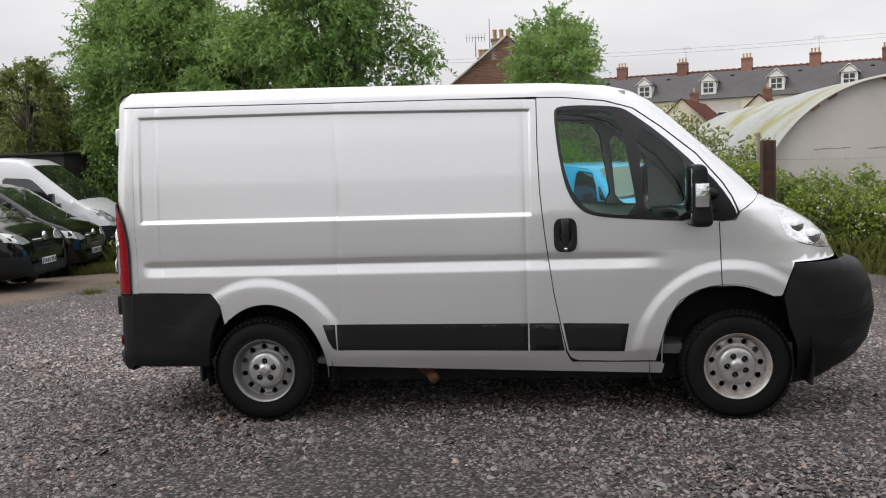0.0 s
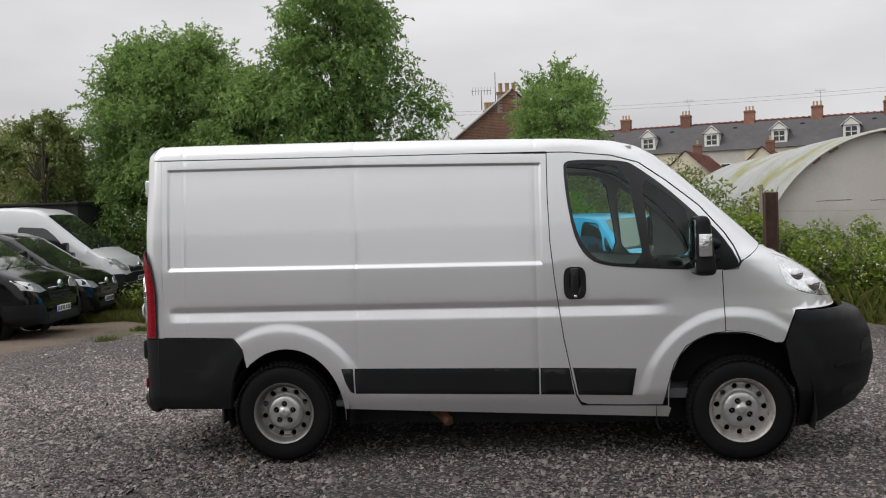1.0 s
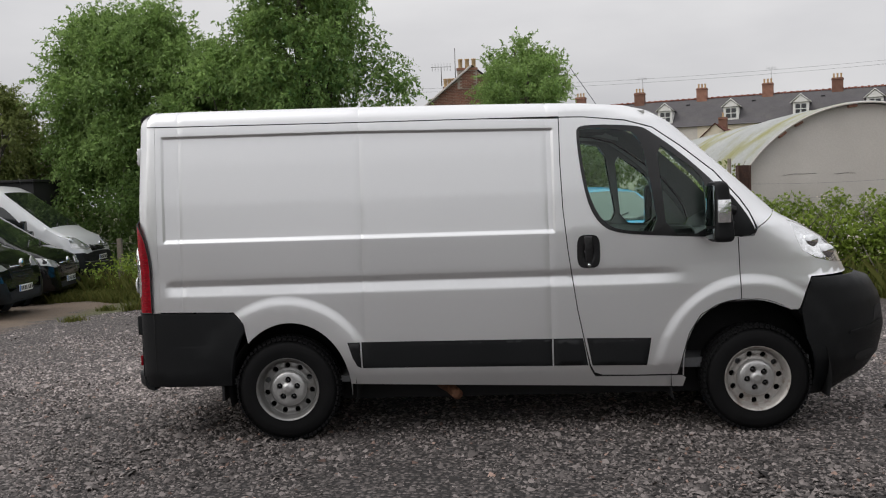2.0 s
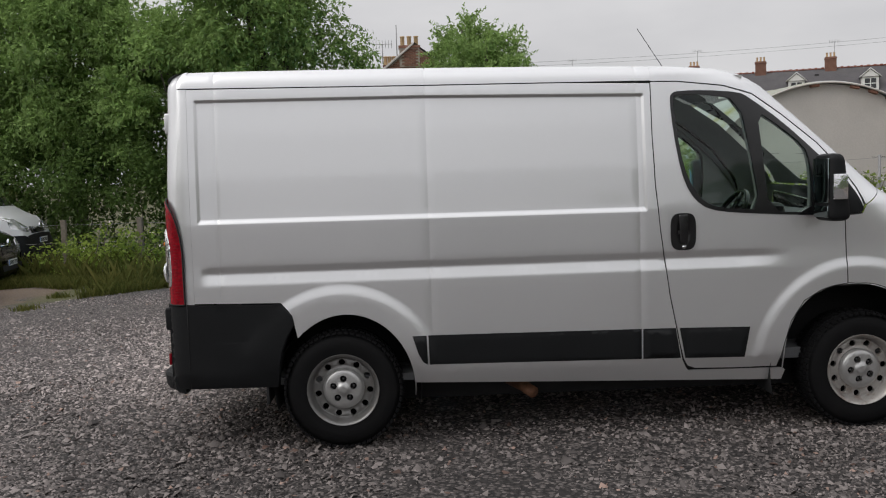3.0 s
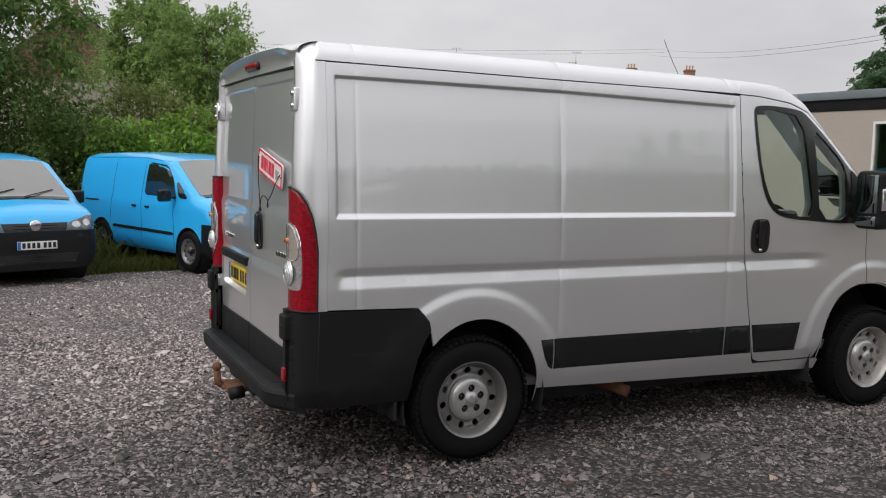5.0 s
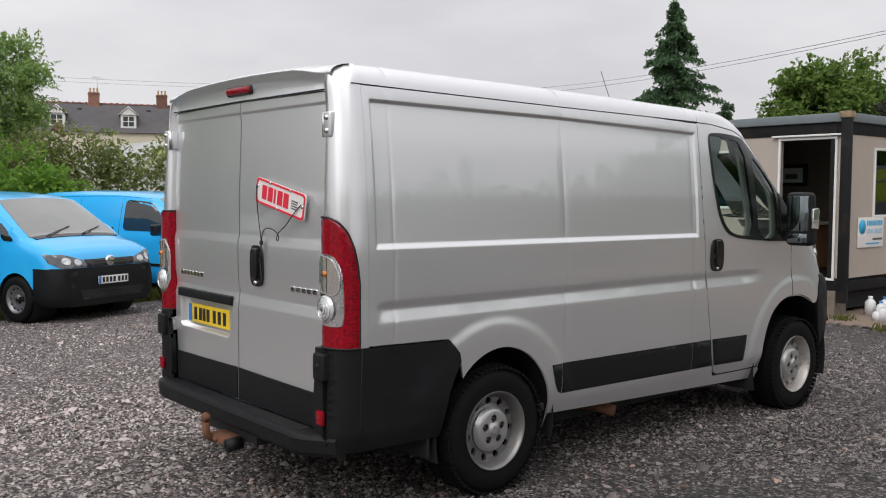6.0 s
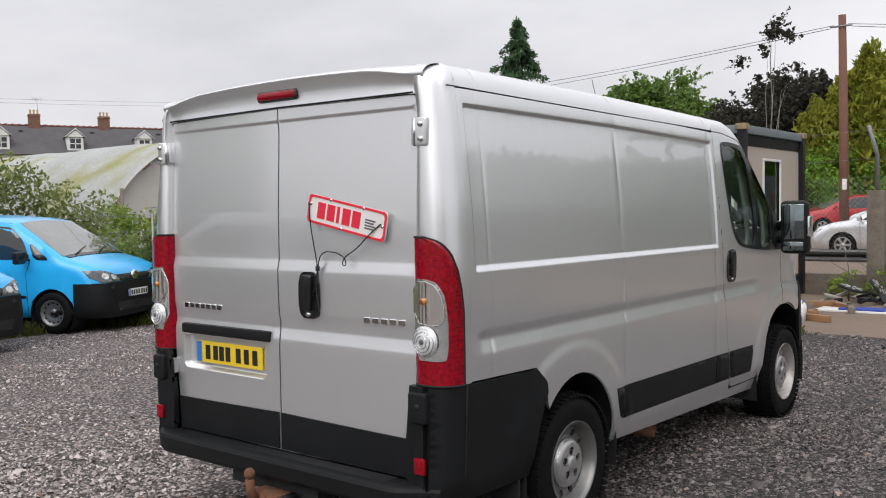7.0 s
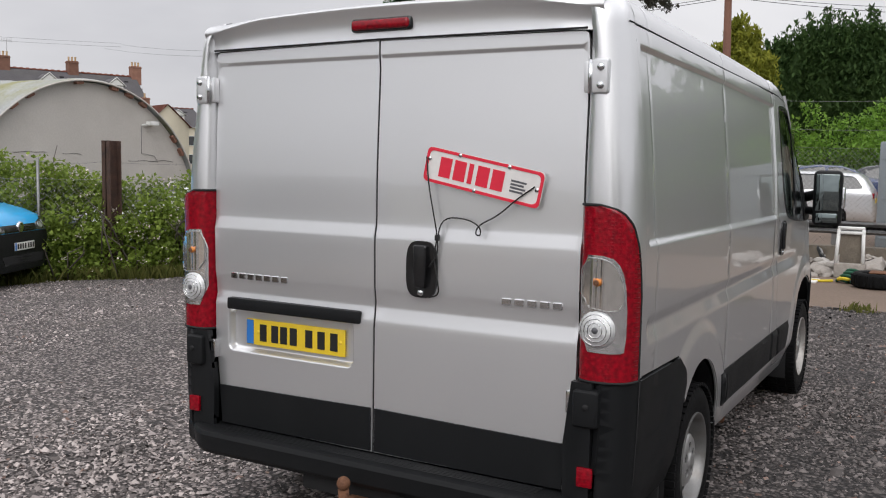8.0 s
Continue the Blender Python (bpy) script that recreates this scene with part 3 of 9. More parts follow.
def flare(x, z):
    rear = math.hypot(x / 0.98, z - HUB_Z)
    f = 0.012 * smooth01((0.615 - rear) / 0.075) * smooth01((z - 0.40) / 0.15)
    front = math.hypot((x - 2.96) / 0.93, (z - HUB_Z))
    return f + 0.012 * smooth01((0.672 - front) / 0.08) * smooth01((z - 0.37) / 0.12)


def groove(x, z):
    g = 0.0
    for s in (-0.66, 0.52, 1.715):
        g = max(g, 0.0016 * max(0.0, 1 - abs(x - s) / 0.004))
    return g if z > 0.64 else 0.0


def van_y(x, z):
    """Half-width of the body at a place of its side view."""
    w = side_width(z)
    y = w - recess(x, z) - groove(x, z)
    near_swage = smooth01((x + 0.785) / 0.07) * smooth01((2.62 - x) / 0.30)
    if 0.945 < z < 1.068:
        y = y * near_swage + (1.0225 - (z - 0.945) * 0.0285) * (1 - near_swage)
    y += flare(x, z)
    x0, xf, n = nose_from(z), nose_x(z), nose_n(z)
    if x > x0:
        y *= max(0.0, 1 - min(1.0, (x - x0) / (xf - x0)) ** n) ** (1 / n)
    if x < -0.80:
        k = min(1.0, (-0.80 - x) / 0.17)
        y -= 0.10 * (1 - math.sqrt(max(0.0, 1 - k ** 2.2)))
    return y


def side_lift(side, off=0.0):
    return lambda x, z: (x, side * (van_y(x, z) + off), z)


def arc(cx, cz, rx, rz, a0, a1, n=28):
    return [(cx + rx * math.cos(radians(a0 + (a1 - a0) * i / n)), cz + rz * math.sin(radians(a0 + (a1 - a0) * i / n))) for i in range(n + 1)]


REAR_ARCH = arc(0.03, 0.335, 0.385, 0.437, 0, 180)
FRONT_ARCH = arc(2.965, 0.335, 0.455, 0.512, 0, 180)
BUMPER_ARCH = arc(2.965, 0.335, 0.405, 0.467, 0, 180)
GUTTER = [(-0.90, 2.062), (-0.66, 2.058), (0.52, 2.042), (1.30, 2.034), (1.80, 2.028), (1.95, 2.028), (2.21, 2.0), (2.39, 1.95), (2.57, 1.825), (2.78, 1.65), (2.93, 1.47), (2.985, 1.385)]
DOOR = [(1.80, 2.022), (1.80, 1.73), (1.81, 1.44), (1.835, 1.18), (1.885, 0.81), (1.935, 0.55), (1.96, 0.44), (1.985, 0.395), (2.03, 0.378), (2.24, 0.372), (2.505, 0.372),
        (2.535, 0.50), (2.575, 0.64), (2.65, 0.755), (2.75, 0.815), (2.83, 0.838), (2.90, 0.846), (2.895, 1.05), (2.888, 1.23), (2.93, 1.25), (2.99, 1.265), (3.0, 1.29), (2.965, 1.385), (2.915, 1.468),
        (2.765, 1.648), (2.56, 1.815), (2.385, 1.938), (2.21, 1.988), (1.95, 2.018)]
WINDOW = [(1.903, 1.93), (1.921, 1.96), (1.97, 1.968), (2.102, 1.968), (2.30, 1.952), (2.362, 1.922), (2.548, 1.783), (2.729, 1.613), (2.851, 1.481), (2.965, 1.325), (2.99, 1.262), (2.962, 1.236), (2.689, 1.241), (2.45, 1.255),
          (2.235, 1.272), (2.135, 1.288), (2.066, 1.316), (2.0, 1.39), (1.954, 1.511), (1.918, 1.731)]
PANE_REAR = [(1.921, 1.93), (1.936, 1.946), (2.10, 1.944), (2.302, 1.908), (2.356, 1.595), (2.405, 1.284), (2.235, 1.292), (2.145, 1.308), (2.085, 1.337), (2.022, 1.41), (1.967, 1.547), (1.936, 1.749)]
PANE_FRONT = [(2.40, 1.845), (2.529, 1.754), (2.672, 1.635), (2.694, 1.557), (2.70, 1.409), (2.695, 1.258), (2.452, 1.268), (2.425, 1.558)]
SWAGES = [0.945, 0.957, 0.966, 1.012, 1.021, 1.030, 1.055, 1.068]


def clip_lines(poly, levels, x0, x1, step=0.05):
    """Level feature lines cut to the inside of an outline."""
    res = []
    for z in levels:
        run = []
        x = x0
        while x <= x1:
            if inside((x, z), poly):
                run.append((x, z))
            elif len(run) > 1:
                res.append(run)
                run = []
            else:
                run = []
            x += step
        if len(run) > 1:
            res.append(run)
    return res


def nose_points(z0, z1, dz, rows=14):
    pts = []
    z = z0
    while z <= z1:
        x0, xf = nose_from(z), nose_x(z)
        n = nose_n(z)
        for k in range(1, rows):
            c = k / rows
            pts.append((x0 + (xf - x0) * max(0.0, 1 - (1 - c) ** n) ** (1 / n), z))
        z += dz
    return pts


def van_side(van, side):
    inward = (0, -side, 0)
    flip = side < 0
    # load side with the sill under the door
    body = [(-0.81, 2.058), (-0.81, 0.86), (-0.33, 0.848), (-0.285, 0.80), (-0.265, 0.762)]
    arch = [p for p in REAR_ARCH[::-1] if p[0] > -0.26]
    sill = [(0.415, 0.355), (1.13, 0.330), (2.545, 0.285), (2.56, 0.345), (2.54, 0.36), (1.99, 0.366), (1.975, 0.385), (1.952, 0.432), (1.929, 0.548), (1.879, 0.808), (1.829, 1.18), (1.804, 1.44), (1.794, 1.73), (1.794, 2.016)]
    top = [p for p in GUTTER if -0.7 < p[0] < 1.75][::-1]
    body = [(a, b + 0) for a, b in body] + arch + sill + [(x, z - 0.003) for x, z in top]
    body[0] = (-0.81, 2.056)
    outline = dense(body, 0.05)
    rect = []
    for g in (0.0, 0.0055, 0.011, 0.0165, 0.022):
        zt = [(x, recess_top(x) - g) for x in np.linspace(-0.775 + g, 1.762 - g, 24)]
        zb = [(x, 1.296 - 0.004 * x + 0.034 * g / 0.022) for x in np.linspace(1.762 - g, -0.775 + g, 24)]
        rect.append(rounded(dense([p for p in zt] + [p for p in zb], 0.04), 1))
    lines = clip_lines(outline, SWAGES, -0.805, 1.84, 0.045)
    for s in (-0.66, 0.52, 1.715):
        for d in (-0.004, 0.0, 0.004):
            lines.append([(s + d, z) for z in np.linspace(0.66 if s > 0.3 else 0.88, 2.03, 30)])
    for s in (-0.795, -0.78, -0.765, -0.75, -0.735, -0.72):
        lines.append([(s, z) for z in np.linspace(0.90, 1.12, 12)])
    for r in (0.545, 0.556, 0.568, 0.580, 0.592, 0.604, 0.615):
        ring = [p for p in arc(0.0, HUB_Z, 0.98 * r, r, 20, 150, 56) if inside(p, outline)]
        if len(ring) > 1:
            lines.append(ring)
    panel = part("load_side_panel", sheet(outline, side_lift(side), 0.05, (), lines + [r + r[:1] for r in rect], (), 0.015, inward, flip), SILVER, van, angle=50)
    # rear quarter, rounded into the back
    pl_bm = bmesh.new()
    rows = []
    for z in list(np.linspace(0.855, 2.052, 34)) + [2.075, 2.095, 2.115, 2.132, 2.146, 2.155, 2.160]:
        w = side_width(min(z, 2.05)) if not 0.945 < z < 1.068 else 1.0225 - (z - 0.945) * 0.0285
        k = 0.018 * smooth01((z - 1.45) / 0.6)
        cap = 0.085 * (1 - math.sqrt(max(0.0, 1 - ((z - 2.052) / 0.109) ** 2))) if z > 2.052 else 0.0
        plan = [(-0.811, w), (-0.84, w - 0.001), (-0.865, w - 0.006), (-0.89, w - 0.015), (-0.915, w - 0.030), (-0.938, w - 0.052), (-0.952, w - 0.080), (-0.955, min(w - 0.105, 0.885)), (-0.950, 0.862), (-0.935, 0.846), (-0.905, 0.838)]
        rows.append([pl_bm.verts.new((x + (k if x < -0.87 else 0) + cap * min(1.0, (-0.811 - x) / 0.10), side * (y - cap * 0.9), z)) for x, y in plan])
    for a, b in zip(rows, rows[1:]):
        for k in range(len(a) - 1):
            pl_bm.faces.new((a[k], b[k], b[k + 1], a[k + 1]) if side > 0 else (a[k], a[k + 1], b[k + 1], b[k]))
    part("rear_pillar", pl_bm, SILVER, van, angle=60)
    # cab door, its glass and frame
    door_lines = clip_lines(DOOR, SWAGES, 1.81, 2.70, 0.03) + [[(x, z) for z in np.linspace(0.94, 1.072, 12)] for x in np.arange(2.30, 2.64, 0.03)] + [[p for p in arc(2.96, HUB_Z, 0.93 * r, r, 92, 178, 56) if inside(p, DOOR)] for r in (0.59, 0.60, 0.615, 0.63, 0.645, 0.66, 0.672)]
    hole = dense(rounded(grown(WINDOW, -0.012), 1), 0.03)
    door = part("cab_door", sheet(dense(DOOR, 0.035), side_lift(side), 0.05, [hole], door_lines, (), 0.02, inward, flip), SILVER, van, angle=45)
    frame_bm = sheet(dense(rounded(WINDOW, 1), 0.03), side_lift(side, 0.004), 0.05, [dense(rounded(PANE_REAR, 1), 0.03), dense(rounded(PANE_FRONT, 1), 0.03)], (), (), 0.02, inward, flip)
    part("window_frame", frame_bm, GLOSS_BLACK, door, "glossy black door window surround")
    lining = sheet(dense(rounded(WINDOW, 1), 0.03), side_lift(side, -0.05), 0.05, [dense(rounded(grown(PANE_REAR, 0.008), 1), 0.03), dense(rounded(grown(PANE_FRONT, 0.008), 1), 0.03)], (), (), 0.02, inward, flip)
    part("inner_window_lining", lining, DOOR_LINING, door, "grey plastic window lining")
    for nm, pane in (("window_pane", PANE_REAR), ("quarter_pane", PANE_FRONT)):
        ob = part(nm, sheet(dense(rounded(grown(pane, 0.006), 1), 0.04), side_lift(side, -0.001), 0.08, (), (), (), 0.0, inward, flip), CLEAR_GLASS, door)
        ob.visible_shadow = False
    seal = [(x, side * (van_y(x, z) - 0.010), z) for x, z in dense(grown(DOOR, 0.004), 0.05)]
    part("door_seal", tube(seal, 0.007, 5, None, None, True), SEAL, door)
    # handle: oval dark cup with a grip
    cup = [(1.96 + 0.072 * math.copysign(abs(math.cos(a)) ** 0.55, math.cos(a)), 1.172 + 0.105 * math.copysign(abs(math.sin(a)) ** 0.55, math.sin(a))) for a in np.linspace(0, math.tau, 40, endpoint=False)]
    handle = part("door_handle", sheet(cup, lambda x, z: (x, side * (van_y(x, z) + 0.008 - 0.016 * smooth01(1 - math.hypot((x - 1.96) / 0.05, (z - 1.172) / 0.085)) ), z), 0.014, (), (), (), 0.012, inward, flip), GLOSS_BLACK, door, "black recessed door handle")
    grip = block(1.938, 1.982, side * 1.030 - 0.013, side * 1.030 + 0.013, 1.105, 1.270, 0.011, 3)
    for v in grip.verts:
        v.co.x += (v.co.x - 1.96) * 0.25 * smooth01((v.co.z - 1.11) / 0.14)
    part("grip", grip, GLOSS_BLACK, handle)
    part("key_lock", spin([(0.001, 0), (0.011, 0), (0.011, -side * 0.01), (0.013, -side * 0.012)], 14, "y"), CHROME, handle).location = (1.963, side * 1.032, 1.085)
    # wing with the headlamp cut out, A pillar, bonnet side
    lamp = [(3.235, 1.325), (3.27, 1.20), (3.30, 1.135), (3.39, 1.085), (3.52, 1.052), (3.655, 1.035), (3.668, 1.055), (3.60, 1.15), (3.51, 1.215), (3.38, 1.275)]
    wing = [(2.894, 1.232), (2.901, 1.05), (2.906, 0.85)] + [p for p in FRONT_ARCH if 2.92 < p[0] < 3.22][::-1] + [(3.262, 0.775), (3.30, 0.87), (3.345, 0.972)]
    wing += [(nose_x(0.975) - 0.004, 0.976)] + [(nose_x(z) - 0.003, z) for z in np.linspace(0.99, 1.37, 14)] + [(3.165, 1.384), (3.016, 1.286), (2.992, 1.238)]
    wing_lines = [[p for p in arc(2.96, HUB_Z, 0.93 * r, r, 20, 95, 40) if inside(p, wing)] for r in (0.59, 0.60, 0.615, 0.63, 0.645, 0.66, 0.672)]
    wing_lines = [w for w in wing_lines if len(w) > 1]
    part("front_wing", sheet(dense(wing, 0.04), side_lift(side), 0.05, [dense(grown(lamp, 0.003), 0.03)], wing_lines, nose_points(0.99, 1.38, 0.035) + [(x, z) for x in np.arange(2.93, 3.3, 0.03) for z in np.arange(0.86, 1.0, 0.025)], 0.0, inward, flip), SILVER, van, angle=50)
    head = part("headlamp", sheet(dense(lamp, 0.025), side_lift(side, -0.004), 0.03, (), (), nose_points(1.03, 1.32, 0.025), 0.01, inward, flip), CLEAR_LENS, van, "clear headlamp with chrome reflector")
    for cx, cz, r in ((3.36, 1.19, 0.05), (3.47, 1.12, 0.055)):
        o = part("reflector", spin([(0.001, 0.02), (r * 0.5, 0.014), (r, 0.0), (r * 1.08, -0.004)], 20, "y"), CHROME, head)
        o.location = (cx, side * (van_y(cx, cz) + 0.002), cz)
        o.scale = (1, side, 0.8)
    pillar = [(1.80, 2.029), (1.95, 2.025), (2.213, 1.995), (2.390, 1.945), (2.566, 1.822), (2.772, 1.655), (2.922, 1.475), (2.973, 1.392), (3.012, 1.292), (3.17, 1.39), (3.105, 1.47), (2.955, 1.62), (2.715, 1.84), (2.53, 1.985), (2.40, 2.055), (2.22, 2.092), (1.95, 2.105), (1.80, 2.106)]
    part("windscreen_pillar", sheet(dense(pillar, 0.035), side_lift(side), 0.03, (), (), (), 0.015, inward, flip), SILVER, van, angle=50)
    part("pillar_lining", sheet(dense(pillar, 0.05), side_lift(side, -0.035), 0.06, (), (), (), 0.0, inward, flip), DOOR_LINING, van, "grey plastic pillar lining", angle=50)
    screen = [(3.19, 1.392), (3.115, 1.478), (2.967, 1.628), (2.727, 1.848), (2.54, 1.993), (2.412, 2.063)] + [(nose_x(z) - 0.002, z) for z in np.linspace(2.075, 1.385, 22)]
    o = part("windscreen", sheet(dense(screen, 0.04), side_lift(side), 0.05, (), (), nose_points(1.40, 2.06, 0.06, 10), 0.0, inward, flip), CLEAR_GLASS, van)
    o.visible_shadow = False
    sail = [(2.725, 1.245), (2.985, 1.245), (2.998, 1.275), (2.94, 1.395), (2.84, 1.525), (2.745, 1.60), (2.735, 1.45)]
    part("mirror_sail", sheet(dense(rounded(sail, 1), 0.03), side_lift(side, 0.009), 0.05, (), (), (), 0.02, inward, flip), PLASTIC, door, "black triangular mirror base")
    # black front bumper
    bump = [(3.362, 0.50), (3.372, 0.335), (3.36, 0.20)] + [(nose_x(z) - 0.002, z) for z in np.linspace(0.20, 0.955, 26)] + [(3.80, 0.962), (3.355, 0.962), (3.312, 0.868), (3.275, 0.772)] + []
    bump += [p for p in BUMPER_ARCH[::-1] if p[0] > 3.30]
    fb = part("front_bumper", sheet(dense(bump, 0.04), side_lift(side, 0.004), 0.06, (), (), nose_points(0.22, 0.95, 0.05), 0.02, inward, flip), PLASTIC, van, "black grained plastic front bumper", angle=50)
    fog = [(3.66, 0.40), (3.80, 0.38), (3.86, 0.42), (3.86, 0.47), (3.70, 0.47), (3.65, 0.44)]
    part("fog_recess", sheet(dense(rounded(fog, 1), 0.03), side_lift(side, 0.006), 0.04, (), (), (), 0.01, inward, flip), SEAL, fb)
    strip = [(3.60, 0.592), (3.72, 0.597), (3.90, 0.622), (3.93, 0.645), (3.90, 0.652), (3.70, 0.622), (3.60, 0.608)]
    part("bumper_strip", sheet(dense(strip, 0.03), side_lift(side, 0.014), 0.04, (), (), (), 0.012, inward, flip), PLASTIC, fb)
    slot = [(3.80, 0.66), (3.915, 0.68), (3.915, 0.745), (3.82, 0.74)]
    part("bumper_slot", sheet(dense(slot, 0.03), side_lift(side, 0.006), 0.04, (), (), (), 0.01, inward, flip), SEAL, fb)
    # black rear bumper corner
    rb = [(-0.985, 0.37), (-0.37, 0.362)] + [(-0.352, 0.50), (-0.335, 0.58), (-0.30, 0.665), (-0.262, 0.728), (-0.272, 0.775), (-0.335, 0.842), (-0.86, 0.852), (-0.972, 0.852)]
    pts = [(-0.79 - 0.19 * math.sin(a * math.pi / 2), z) for a in np.linspace(0.1, 0.985, 10) for z in np.linspace(0.39, 0.84, 12)]
    lift = side_lift(side, 0.010)
    rbump = part("bumper_corner", sheet(dense(rb, 0.035), lift, 0.08, (), [[(-0.83, 0.50), (-0.45, 0.53)], [(-0.80, 0.62), (-0.50, 0.63)]], pts, 0.02, (0.5, -side, 0), flip), PLASTIC, van, "black grained plastic rear bumper corner", angle=50)
    part("bumper_seam", tube([(x, side * (van_y(x, z) + 0.0115), z) for x, z in ((-0.862, 0.37), (-0.858, 0.5), (-0.855, 0.7), (-0.853, 0.85))], 0.0025, 4), SEAL, rbump)
    # side rubbing strips: two on the load side, one on the door
    for poly in ([(0.405, 0.632), (0.485, 0.632), (0.488, 0.463), (0.462, 0.478), (0.435, 0.53)], [(0.495, 0.632), (1.715, 0.622), (1.715, 0.447), (0.498, 0.463)],
                 [(1.725, 0.622), (1.912, 0.620), (1.942, 0.444), (1.725, 0.447)], [(1.935, 0.620), (2.342, 0.612), (2.335, 0.57), (2.312, 0.436), (1.968, 0.443)]):
        def slab(x, z, poly=poly):
            edge = min(abs((b[0] - a[0]) * (a[1] - z) - (a[0] - x) * (b[1] - a[1])) / math.dist(a, b) for a, b in zip(poly, poly[1:] + poly[:1]))
            return (x, side * (van_y(x, z) + 0.004 + 0.012 * smooth01(edge / 0.018)), z)
        part("rubbing_strip", sheet(dense(poly, 0.06), slab, 0.03, (), [dense(grown(poly, -0.018), 0.05)], (), 0.01, inward, flip), PLASTIC, van, "black plastic side protection strip", angle=50)
    # arch lips
    for nm, curve in (("wheel_arch_lip", arc(0.03, 0.335, 0.385, 0.437, -8, 128)), ("wheel_arch_lip", rounded([(2.545, 0.36), (2.540, 0.50), (2.58, 0.64), (2.655, 0.752), (2.755, 0.812), (2.83, 0.834), (2.90, 0.842), (3.0, 0.842), (3.10, 0.818), (3.18, 0.782), (3.255, 0.77)], 2, False))):
        ring_a = [(x, side * (van_y(x, z) - 0.008), z) for x, z in curve]
        part(nm, tube(ring_a, 0.004, 6), SILVER, van)
    # wheel house
    for cx, r0 in ((0.03, 0.42), (2.965, 0.50)):
        house = bmesh.new()
        for k in range(25):
            a = radians(-15 + 210 * k / 24)
            for y in (1.0, 0.66):
                house.verts.new((cx + r0 * math.cos(a), side * y, HUB_Z + 1.03 * r0 * math.sin(a)))
        house.verts.ensure_lookup_table()
        for k in range(24):
            house.faces.new([house.verts[i] for i in (2 * k, 2 * k + 1, 2 * k + 3, 2 * k + 2)])
        house.faces.new([house.verts[2 * k + 1] for k in range(25)])
        part("wheel_house", house, SEAL, van)
    # door mirror
    part("mirror_arm", tube([(2.86, side * 1.01, 1.40), (2.79, side * 1.09, 1.42), (2.76, side * 1.15, 1.43)], 0.034, 8), PLASTIC, van)
    part("mirror_arm", tube([(2.86, side * 1.01, 1.31), (2.79, side * 1.09, 1.31), (2.76, side * 1.15, 1.31)], 0.028, 8), PLASTIC, van)
    shell = block(2.675, 2.80, 1.085, 1.265, 1.215, 1.585, 0.045, 4)
    for v in shell.verts:
        v.co.x += 0.02 * smooth01((v.co.y - 1.1) / 0.2)
        v.co.x += -0.035 * smooth01((v.co.z - 1.42) / 0.16) * (v.co.x > 2.74)
        v.co.y *= side
    if side < 0:
        bmesh.ops.reverse_faces(shell, faces=shell.faces)
    ms = part("mirror_shell", shell, PLASTIC, van, "large black door mirror")
    g1 = block(2.668, 2.680, 1.105, 1.250, 1.315, 1.56, 0.006, 2)
    g2 = block(2.668, 2.680, 1.11, 1.245, 1.235, 1.30, 0.006, 2)
    for g, nm in ((g1, "mirror_glass"), (g2, "wide_mirror_glass")):
        for v in g.verts:
            v.co.x += 0.02 * smooth01((v.co.y - 1.1) / 0.2)
            v.co.y *= side
        part(nm, g, MIRROR, ms)
    part("side_repeater", block(2.705, 2.785, side * 1.272 - 0.010, side * 1.272 + 0.010, 1.335, 1.475, 0.008, 2), CLEAR_LENS, ms, "clear ribbed indicator lens")


